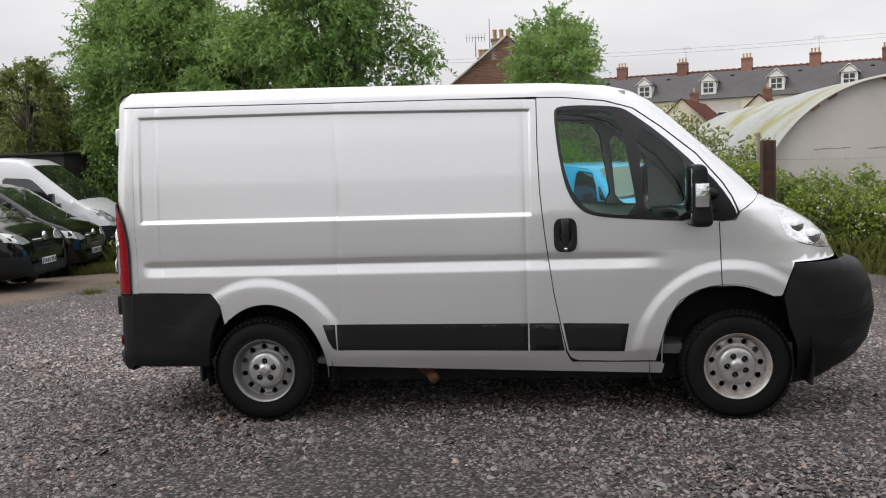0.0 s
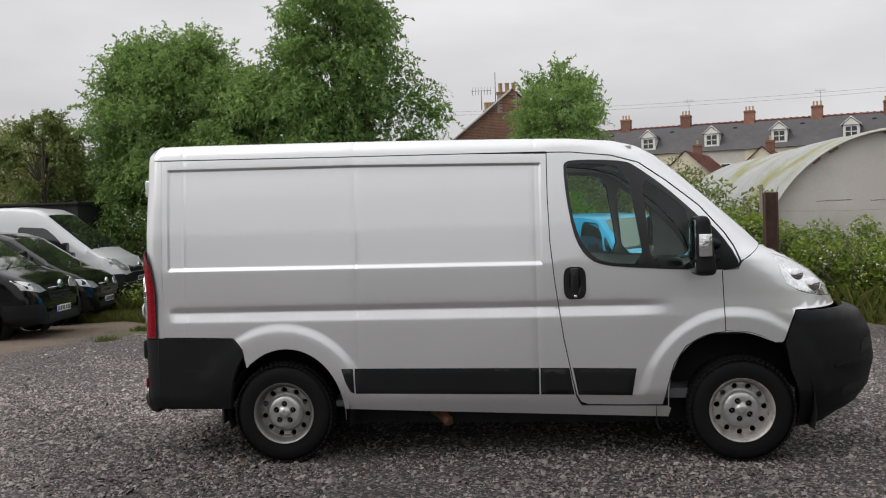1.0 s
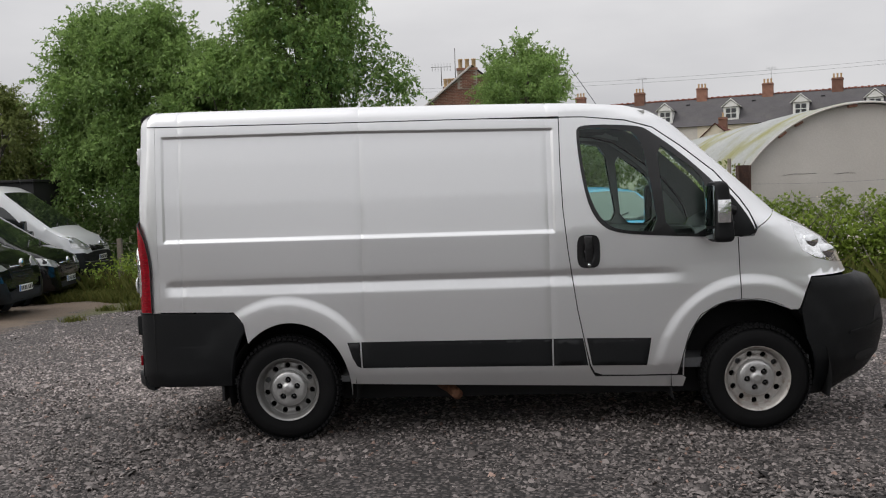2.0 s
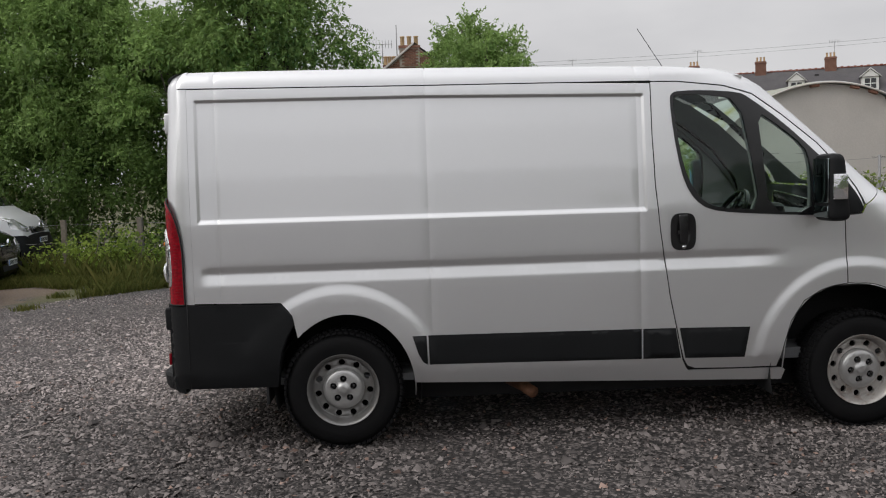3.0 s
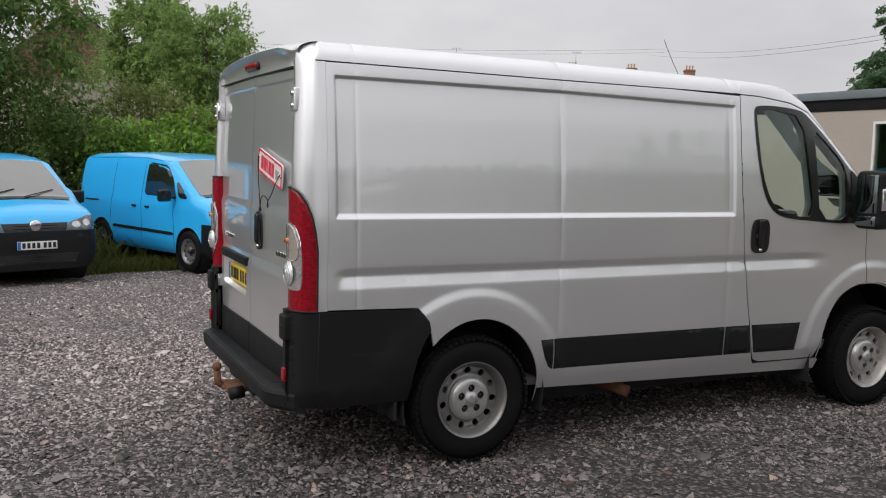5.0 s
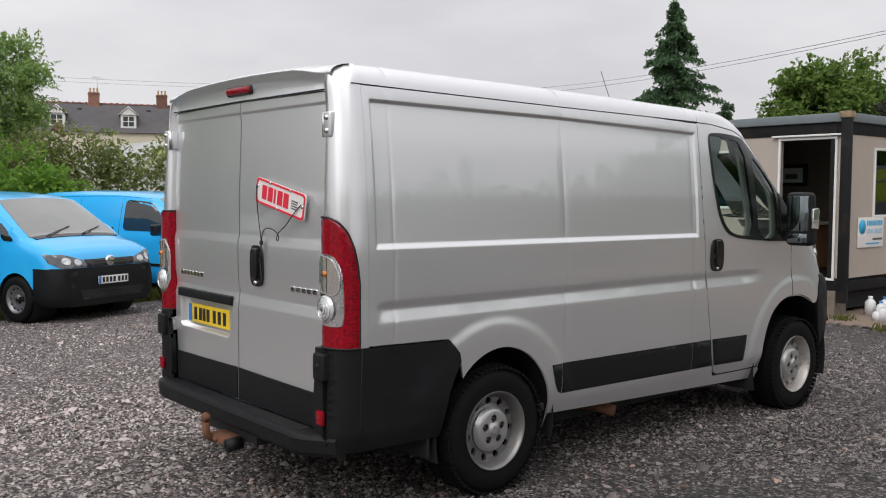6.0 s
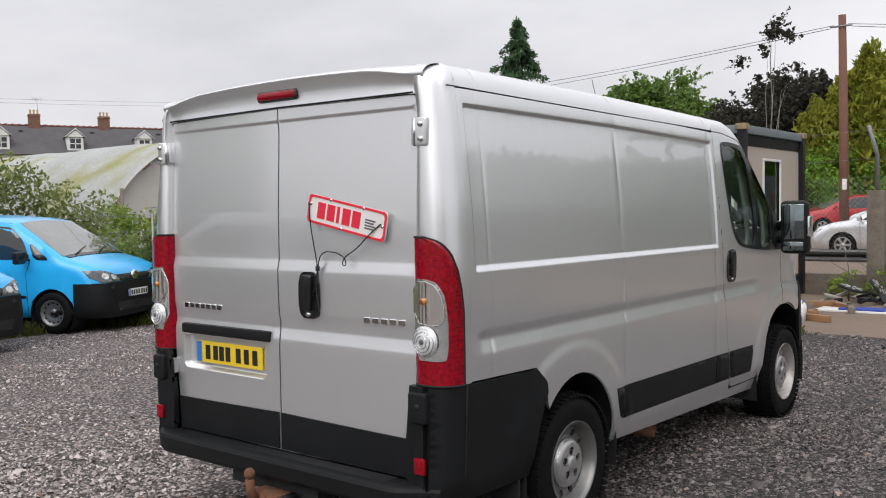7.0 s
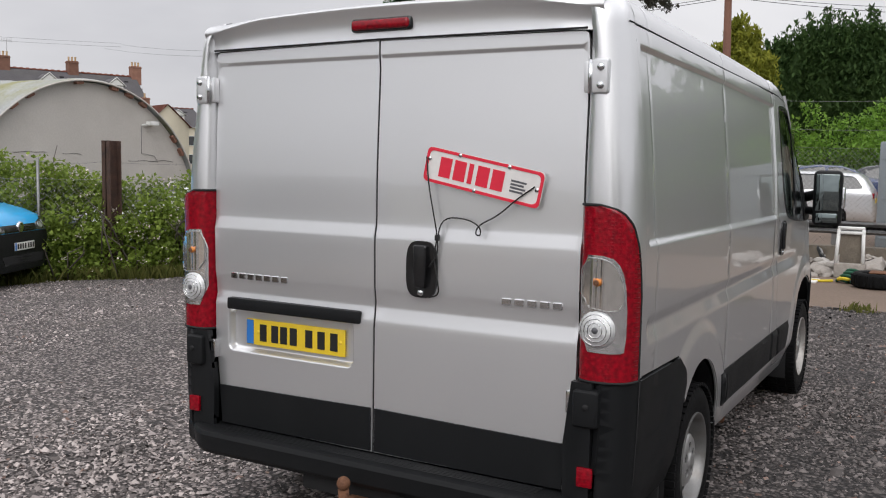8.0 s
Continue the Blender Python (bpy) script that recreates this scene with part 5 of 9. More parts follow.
def van_cab(van):
    """What shows through the cab windows."""
    part("bulkhead", block(1.70, 1.73, -0.95, 0.95, 0.35, 2.02), CAB_TRIM, van)
    part("load_lining", block(-0.86, 1.69, -0.93, 0.93, 0.36, 0.40), CAB_TRIM, van)
    part("cab_floor", block(1.73, 3.35, -0.92, 0.92, 0.40, 0.46), CAB_TRIM, van)
    dash = block(2.55, 3.15, -0.90, 0.90, 0.80, 1.23, 0.08, 3)
    part("dashboard", dash, CAB_TRIM, van)
    binn = block(2.50, 2.72, -0.62, -0.20, 1.16, 1.30, 0.05, 3)
    part("instrument_hood", binn, GLOSS_BLACK, van)
    for y0, y1 in ((-0.80, -0.30), (-0.22, 0.28), (0.32, 0.80)):
        seat = part("seat", block(1.92, 2.45, y0, y1, 0.75, 0.92, 0.05, 3), SEAT, van)
        back_ = block(1.85, 2.0, y0, y1, 0.88, 1.48, 0.05, 3)
        for v in back_.verts:
            v.co.x -= 0.10 * (v.co.z - 0.88)
        part("backrest", back_, SEAT, seat)
        part("headrest", block(1.77, 1.88, (y0 + y1) / 2 - 0.13, (y0 + y1) / 2 + 0.13, 1.50, 1.68, 0.04, 3), SEAT, seat)
    wheel_m = Matrix.Translation((2.42, -0.42, 1.20)) @ Matrix.Rotation(radians(-58), 4, "Y")
    ring = [wheel_m @ Vector((0.20 * math.cos(a), 0.20 * math.sin(a), 0)) for a in np.linspace(0, math.tau, 40, endpoint=False)]
    sw = part("steering_wheel", tube(ring, 0.016, 8, None, None, True), GLOSS_BLACK, van, "black steering wheel")
    hubm = bmesh.new()
    box(hubm, -0.05, 0.05, -0.06, 0.06, -0.03, 0.015, 0.015, 2, wheel_m)
    for a in (0, 120, 240):
        tube([wheel_m @ Vector((0, 0, 0)), wheel_m @ Vector((0.19 * math.cos(radians(a)), 0.19 * math.sin(radians(a)), 0))], 0.016, 6, None, hubm)
    part("steering_hub", hubm, GLOSS_BLACK, sw)
    part("headlining", block(1.75, 2.35, -0.88, 0.88, 2.035, 2.055), PALE_TRIM, van)


def build_van():
    van = thing("panel_van", "silver panel van standing on grey gravel, side and rear doors shut", "van")
    for side in (-1, 1):
        van_side(van, side)
    van_rear(van)
    van_roof(van)
    van_cab(van)
    for x, worn, steel in ((0.0, "painted steel wheel", STEEL), (3.0, "rust-stained steel wheel", STEEL_WORN)):
        for side in (-1, 1):
            wheel(van, x, side, worn, steel)
    # underside: floor, axle, exhaust, tow bar
    part("underbody", block(-0.38, 3.3, -0.70, 0.70, 0.19, 0.42, 0.02), SEAL, van)
    part("rear_floor", block(-0.88, -0.39, -0.86, 0.86, 0.33, 0.43, 0.02), SEAL, van)
    part("rear_axle", tube([(0.0, -0.80, 0.33), (0.0, 0.80, 0.33)], 0.045, 10), SEAL, van)
    part("exhaust_pipe", tube([(0.9, -0.55, 0.30), (1.05, -0.80, 0.27), (1.10, -0.90, 0.25)], 0.035, 10), RUST, van, "rusty side exhaust end")
    part("tow_frame", block(-1.00, -0.80, -0.30, 0.30, 0.27, 0.33, 0.01), SEAL, van)
    hook = tube([(-0.95, 0.0, 0.27), (-1.08, 0.0, 0.26), (-1.13, 0.0, 0.29), (-1.135, 0.0, 0.36)], 0.022, 8)
    tow = part("tow_bar", hook, RUST, van, "rusty tow ball on a bracket")
    ball = bmesh.new()
    bmesh.ops.create_uvsphere(ball, u_segments=18, v_segments=12, radius=0.026)
    part("tow_ball", ball, RUST, tow).location = (-1.135, 0.0, 0.385)
    part("tow_bracket", block(-1.10, -0.98, -0.13, 0.06, 0.255, 0.29, 0.008), RUST, tow)
    part("tow_socket", tube([(-1.02, -0.17, 0.27), (-1.10, -0.17, 0.26)], 0.035, 12), PLASTIC, tow)
    part("tow_bolt", tube([(-1.115, -0.05, 0.272), (-1.075, -0.05, 0.272)], 0.016, 6), RUST, tow)
    part("mud_flap", block(-0.44, -0.425, -0.99, -0.76, 0.26, 0.40, 0.003), SEAL, van)
    return van


build_van()


def build_trade_plate():
    """Loose plate tied to the rear handle with a black cord."""
    m = Matrix.Translation((-0.945, -0.459, 1.536)) @ Matrix.Rotation(radians(-90), 4, "Z") @ Matrix.Rotation(radians(90), 4, "X") @ Matrix.Rotation(radians(-11.2), 4, "Z")
    plate = thing("trade_plate", "pale plate with a red border, tied on with a cord", "plate", at=m)
    corner = lambda d: [(sx * (0.237 - d - 0.018 + 0.018 * math.cos(a)), sy * (0.064 - d - 0.018 + 0.018 * math.sin(a))) for sx, sy, run in ((1, 1, (0, 1, 2, 3)), (-1, 1, (3, 2, 1, 0)), (-1, -1, (0, 1, 2, 3)), (1, -1, (3, 2, 1, 0))) for a in [k * math.pi / 6 for k in run]]
    part("board", sheet(dense(corner(0), 0.03), lambda u, v: (u, v, 0.004), 0.06, (), (), (), 0.008, (0, 0, -1)), PALE_BOARD, plate)
    part("border", sheet(dense(corner(0.0008), 0.03), lambda u, v: (u, v, 0.0062), 0.06, [dense(corner(0.0115), 0.03)], (), (), 0.002, (0, 0, -1)), RED_INK, plate, "red painted border")
    for x in (-0.152, -0.092, -0.047, 0.003, 0.063):
        part("plate_bar", block(x - (0.024 if x != -0.047 else 0.009), x + (0.024 if x != -0.047 else 0.009), -0.036, 0.036, 0.0042, 0.0058), RED_INK, plate)
    for k, y in enumerate((0.012, 0.0, -0.012, -0.024)):
        part("small_print_bar", block(0.115, 0.175 - 0.008 * (k % 2), y - 0.0035, y + 0.0035, 0.0042, 0.005), GREY_INK, plate)
    for x, y in ((-0.222, 0.02), (0.218, 0.0), (-0.10, 0.056), (0.10, 0.056), (-0.02, -0.056)):
        part("plate_screw", spin([(0.0005, 0.008), (0.007, 0.008), (0.008, 0.004)], 10, "z"), CHROME, plate).location = (x, y, 0)
    cord = thing("plate_cord", "thin black cord from the plate to the door handle", "cord")

    def curve(pts):
        p = rounded_3d(pts)
        part("cord_run", tube(p, 0.0028, 5), WIRE, cord)

    x = -0.952
    curve([(x, -0.232, 1.605), (x - 0.006, -0.245, 1.50), (x - 0.004, -0.27, 1.38), (x - 0.004, -0.285, 1.31), (x - 0.004, -0.268, 1.24), (x - 0.012, -0.29, 1.16), (x - 0.01, -0.30, 1.10), (x, -0.25, 1.085)])
    curve([(x, -0.665, 1.505), (x - 0.006, -0.60, 1.46), (x - 0.006, -0.53, 1.40), (x - 0.006, -0.455, 1.365), (x - 0.008, -0.44, 1.33), (x - 0.008, -0.465, 1.325), (x - 0.006, -0.46, 1.36), (x - 0.004, -0.40, 1.385), (x - 0.004, -0.31, 1.385), (x - 0.004, -0.283, 1.32), (x - 0.006, -0.29, 1.25), (x - 0.012, -0.255, 1.20)])
    part("cord_knot", block(x - 0.012, x + 0.004, -0.293, -0.275, 1.297, 1.322, 0.006), WIRE, cord)


def rounded_3d(pts, times=2):
    pts = [Vector(p) for p in pts]
    for _ in range(times):
        nxt = [pts[0]]
        for a, b in zip(pts, pts[1:]):
            nxt += [a * 0.75 + b * 0.25, a * 0.25 + b * 0.75]
        pts = nxt + [pts[-1]]
    return pts


build_trade_plate()

# ==== parked vehicles


def paint(name, colour, rough=0.3, metal=0.0, coat=0.6):
    return material(name, colour, rough=rough, metal=metal, vary=0.03, scale=1.5, fine=300, rough_vary=0.04, coat=coat, stain=0.06, stain_colour=(0.2, 0.18, 0.16))


BLUE = paint("sky_blue_paint", (0.025, 0.44, 0.88))
BLACK_PAINT = material("black_paint", (0.004, 0.004, 0.005), rough=0.12, spec=0.3, vary=0.05, scale=2, coat=0.3, rough_vary=0.03)
WHITE_PAINT = paint("white_paint", (0.72, 0.73, 0.74))
CAR_SILVER = paint("silver_car_paint", (0.74, 0.75, 0.77), 0.3, 0.6)
DARK_BLUE_PAINT = paint("dark_blue_paint", (0.03, 0.05, 0.13), 0.25)
DARK_GREY_PAINT = paint("dark_grey_paint", (0.05, 0.052, 0.06), 0.25, 0.3)
RED_PAINT = paint("red_car_paint", (0.40, 0.015, 0.02), 0.25)
DARK_GLASS = material("dark_vehicle_glass", (0.012, 0.015, 0.015), rough=0.05, vary=0.15, scale=3, spec=0.8, coat=0.5, rough_vary=0.02)
# grey base carries the sky's reflection in its colour, along with real dust
SCREEN_GLASS = material("sky_grey_dusty_windscreen", (0.15, 0.155, 0.145), rough=0.07, vary=0.06, scale=1.5, fine=5, spec=0.9, coat=0.8, rough_vary=0.01)
LAMP_DARK = material("dark_headlamp_housing", (0.10, 0.105, 0.11), rough=0.10, metal=0.3, vary=0.3, scale=20, coat=1.0, rough_vary=0.03)
LAMP = material("headlamp_glass", (0.55, 0.56, 0.56), rough=0.12, metal=0.5, vary=0.3, scale=22, coat=1.0)


def cut_corners(poly, d):
    """The outline with its corners cut by about d."""
    res = []
    for i, p in enumerate(poly):
        for q in (poly[i - 1], poly[(i + 1) % len(poly)]):
            k = min(d / math.dist(p, q), 0.3)
            res.append((p[0] + (q[0] - p[0]) * k, p[1] + (q[1] - p[1]) * k))
    return res


class Form:
    """A vehicle body as rings along its length; x forward from the front axle."""

    def __init__(self, top, width, belt, low=0.22, tumble=0.22, front=0.35, back=0.12, roof_edge=0.10, front_n=2.4, shoulder=0.08):
        self.xs = [p[0] for p in top]
        self.top, self.width, self.low, self.tumble = lerp_table(top), width, low, tumble
        self.belt = lerp_table(belt)
        self.x0, self.x1 = self.xs[0], self.xs[-1]
        self.kept = {}
        self.front, self.back, self.roof_edge, self.front_n, self.shoulder = front, back, roof_edge, front_n, shoulder

    def plan(self, x):
        w = self.width
        k = (x - (self.x1 - self.front)) / self.front
        if k > 0:
            w *= 0.60 + 0.40 * max(0.0, 1 - min(1, k) ** self.front_n) ** (1 / self.front_n)
        k = ((self.x0 + self.back) - x) / self.back
        if k > 0:
            w *= 0.86 + 0.14 * max(0.0, 1 - min(1, k) ** 2.2) ** (1 / 2.2)
        return w

    def ring(self, x):
        x = round(x, 4)
        if x not in self.kept:
            self.kept[x] = self.make_ring(x)
        return self.kept[x]

    def make_ring(self, x):
        w, zt = self.plan(x), self.top(x)
        zb = min(self.belt(x), zt - 0.06)
        rise = max(0.0, zt - self.belt(x))
        rw = w * (1 - self.tumble * rise) * (1 - 0.05 * smooth01(1 - rise / 0.3))
        e = self.roof_edge if rise > 0.3 else 0.045
        keys = [(0, zt), (rw * 0.35, zt - 0.004), (rw * 0.65, zt - 0.014), (rw * 0.84, zt - 0.030), (rw * 0.95, zt - 0.030 - e * 0.35), (rw, max(zb + 0.02, zt - 0.03 - e))]
        a = keys[-1]
        for f in (0.25, 0.5, 0.75):
            keys.append((a[0] + (w * 0.985 - a[0]) * f + 0.012 * math.sin(f * math.pi) * min(1, rise), a[1] + (zb - a[1]) * f))
        keys += [(w * 0.985, zb), (w * 0.998, zb - 0.05), (w, zb - self.shoulder - 0.06), (w * 0.996, (zb + self.low) / 2), (w * 0.998, self.low + 0.24), (w * 0.975, self.low + 0.08), (w * 0.90, self.low)]
        return keys

    def y(self, x, z):
        k = self.ring(min(max(x, self.x0), self.x1))[3:]
        zs, ys = [p[1] for p in k][::-1], [p[0] for p in k][::-1]
        return float(np.interp(z, zs, ys))

    def z(self, x, y):
        k = self.ring(min(max(x, self.x0), self.x1))[:6]
        return float(np.interp(abs(y), [p[0] for p in k], [p[1] for p in k]))

    def shell(self, cuts, step=0.09):
        """The closed skin, with round wheel openings at cuts (x, radius)."""
        xs = sorted(set(list(np.arange(self.x0, self.x1, step)) + self.xs + [self.x1, self.x1 - 0.02, self.x1 - 0.05, self.x1 - 0.1, self.x0 + 0.03, self.x0 + 0.06] + [c + r * math.cos(radians(a)) for c, r in cuts for a in range(0, 181, 12)]))
        bm = bmesh.new()
        rows = []
        for x in xs:
            rg = self.ring(x)
            floor = self.low
            for c, r in cuts:
                if abs(x - c) < r:
                    floor = max(floor, 0.31 + math.sqrt(r * r - (x - c) ** 2))
            rg = [(yy, max(zz, floor)) if i > 8 else (yy, zz) for i, (yy, zz) in enumerate(rg)]
            rows.append([bm.verts.new((x, -a, b)) for a, b in rg[::-1]] + [bm.verts.new((x, a, b)) for a, b in rg[1:]])
        for a, b in zip(rows, rows[1:]):
            for k in range(len(a) - 1):
                if (a[k].co - a[k + 1].co).length + (b[k].co - b[k + 1].co).length > 1e-4:
                    bm.faces.new((a[k], b[k], b[k + 1], a[k + 1]))
        bm.faces.new(rows[0])
        bm.faces.new(rows[-1][::-1])
        bmesh.ops.remove_doubles(bm, verts=bm.verts, dist=0.0005)
        bmesh.ops.recalc_face_normals(bm, faces=bm.faces)
        return bm

    def top_x(self, z):
        """How far forward the middle of the nose reaches at a height."""
        xs = np.linspace(self.x1 - 0.6, self.x1, 60)
        return float(max([x for x in xs if self.top(x) > z], default=self.x1))

    def side(self, poly, s, off=0.005, step=0.12, depth=0.012):
        return sheet(dense(cut_corners(poly, 0.05), 0.08), lambda x, z: (x, s * (self.y(x, z) + off), z), step, (), (), (), depth, (0, -s, 0), s < 0)

    def over(self, poly, off=0.006, step=0.1, depth=0.012):
        return sheet(dense(poly, 0.08), lambda x, y: (x, y, self.z(x, y) + off), step, (), (), (), depth, (0, 0, -1), False)

    def front_patch(self, poly, off=0.006, step=0.06, depth=0.015):
        """Outline in (y, z) carried to the nose."""
        xs = [float(v) for v in np.linspace(self.x1 - self.front - 0.4, self.x1, 60)]
        memo = {}

        def fits(x, y, z):
            return min(self.top(x) - 0.01 - z, self.y(x, z) + 0.001 - abs(y))

        def lift(y, z):
            key = (round(y, 4), round(z, 4))
            if key not in memo:
                hi = len(xs) - 1
                while hi > 0 and fits(xs[hi], y, z) < 0:
                    hi -= 1
                best = xs[hi]
                if hi < len(xs) - 1:
                    a, b = fits(xs[hi], y, z), fits(xs[hi + 1], y, z)
                    best += (xs[1] - xs[0]) * max(0.0, min(1.0, a / (a - b))) if a > b else 0.0
                memo[key] = (best + off, y, z)
            return memo[key]
        return sheet(dense(poly, 0.05), lift, step, (), (), (), depth, (-1, 0, 0), False)


def nose_cover(form, x0, z_top, off=0.014, mat=None):
    """A bumper that wraps the nose from x0 forward, up to z_top."""
    bm = bmesh.new()
    xs = sorted(set([float(v) for v in np.linspace(x0, form.x1, 22)] + [x for x in form.xs if x > x0]))
    lows = []
    for x in xs:
        full = form.top(x) <= z_top
        zt = min(z_top, form.top(x) - 0.035)
        side = [(form.y(x, z) + off, z) for z in np.linspace(form.low, max(zt, form.low + 0.02), 9)]
        if full:
            yy = side[-1][0] - off
            side += [(yy * k, form.z(x, yy * k) + off * 0.6) for k in (0.97, 0.85, 0.7, 0.5, 0.3, 0.0)]
        fx = x + off * smooth01((x - form.x1 + 0.25) / 0.25)
        lows.append(([bm.verts.new((fx, -y, z)) for y, z in side], [bm.verts.new((fx, y, z)) for y, z in side]))
    for (a1, a2), (b1, b2) in zip(lows, lows[1:]):
        for a, b in ((a1, b1), (a2, b2)):
            for k in range(min(len(a), len(b)) - 1):
                bm.faces.new((a[k], a[k + 1], b[k + 1], b[k]))
    for l1, l2 in (lows[-1],):
        bm.faces.new(l1 + l2[::-1])
    bmesh.ops.remove_doubles(bm, verts=bm.verts, dist=0.0005)
    bmesh.ops.recalc_face_normals(bm, faces=bm.faces)
    return bm


def road_wheel(parent, x, y, r, rim_r, side, rim_mat, spokes=0):
    prof = [(rim_r, -0.085), (rim_r + 0.03, -0.095), (r - 0.03, -0.09), (r - 0.006, -0.07), (r, -0.04), (r, 0.04), (r - 0.006, 0.07), (r - 0.03, 0.09), (rim_r, 0.085)]
    w = part("wheel", spin(prof, 36, "y"), RUBBER, parent, "black tyre on a steel or alloy wheel")
    if spokes:
        bm = spin([(rim_r + 0.002, -0.09), (rim_r - 0.012, -0.092), (rim_r - 0.03, -0.06), (rim_r - 0.032, -0.03)], 36, "y")
        for k in range(spokes):
            m = Matrix.Rotation(math.tau * k / spokes, 4, "Y")
            box(bm, 0.03, rim_r - 0.02, -0.085, -0.055, -0.032, 0.032, 0.012, 2, m)
        spin([(0.0005, -0.09), (0.05, -0.088), (0.06, -0.06)], 20, "y", bm)
        part("rim", bm, rim_mat, w)
        part("brake_disc", spin([(0.0005, -0.03), (rim_r - 0.01, -0.03)], 24, "y"), SEAL, w)
    else:
        bm = spin([(rim_r + 0.002, -0.09), (rim_r - 0.012, -0.092), (rim_r - 0.028, -0.062), (rim_r - 0.06, -0.05), (0.085, -0.062), (0.07, -0.04), (0.06, -0.06), (0.0005, -0.062)], 36, "y")
        part("rim", bm, rim_mat, w)
        for k in range(12):
            m = Matrix.Rotation(math.tau * k / 12, 4, "Y") @ Matrix.Translation((rim_r - 0.045, -0.056, 0))
            part("rim_hole", block(-0.013, 0.013, -0.006, 0.006, -0.017, 0.017, 0.004, 1, m), SEAL, w)
        part("hub", spin([(0.0005, -0.075), (0.03, -0.075), (0.035, -0.055)], 14, "y"), GLOSS_BLACK, w)
    w.location = (x, y, r)
    w.rotation_euler = (0, 0.4 * x, 0 if side < 0 else math.pi)


def plate_front(parent, x, z, y=0.0, mat_=None, n=7):
    pl = part("number_plate", block(x, x + 0.008, y - 0.26, y + 0.26, z - 0.055, z + 0.055, 0.003), mat_ or WHITE_PLATE, parent, "white front number plate")
    part("plate_band", block(x + 0.008, x + 0.0095, y - 0.257, y - 0.215, z - 0.052, z + 0.052), PLATE_BLUE, pl)
    for k in range(n):
        yy = y - 0.175 + 0.063 * k + (0.02 if k > 3 else 0)
        part("plate_bar", block(x + 0.008, x + 0.0095, yy - 0.02, yy + 0.02, z - 0.036, z + 0.036), INK, pl)


def door_mirror(parent, x, y, z, s, mat_, h=0.2):
    part("mirror_arm", tube([(x + 0.03, s * (y - 0.03), z - 0.02), (x, s * (y + 0.08), z)], 0.025, 6), GLOSS_BLACK, parent)
    o = part("door_mirror", block(x - 0.05, x + 0.05, s * (y + 0.15) - 0.10, s * (y + 0.15) + 0.10, z - h * 0.4, z + h * 0.6, 0.04, 3), mat_, parent)
    part("mirror_glass", block(x - 0.056, x - 0.048, s * (y + 0.15) - 0.08, s * (y + 0.15) + 0.08, z - h * 0.32, z + h * 0.5, 0.004, 1), MIRROR, o)


def seam_line(parent, form, pts, s, name="door_seam", r=0.004):
    part(name, tube([(x, s * (form.y(x, z) + 0.0005), z) for x, z in dense(pts, 0.1, False)], r, 4), SEAL, parent)


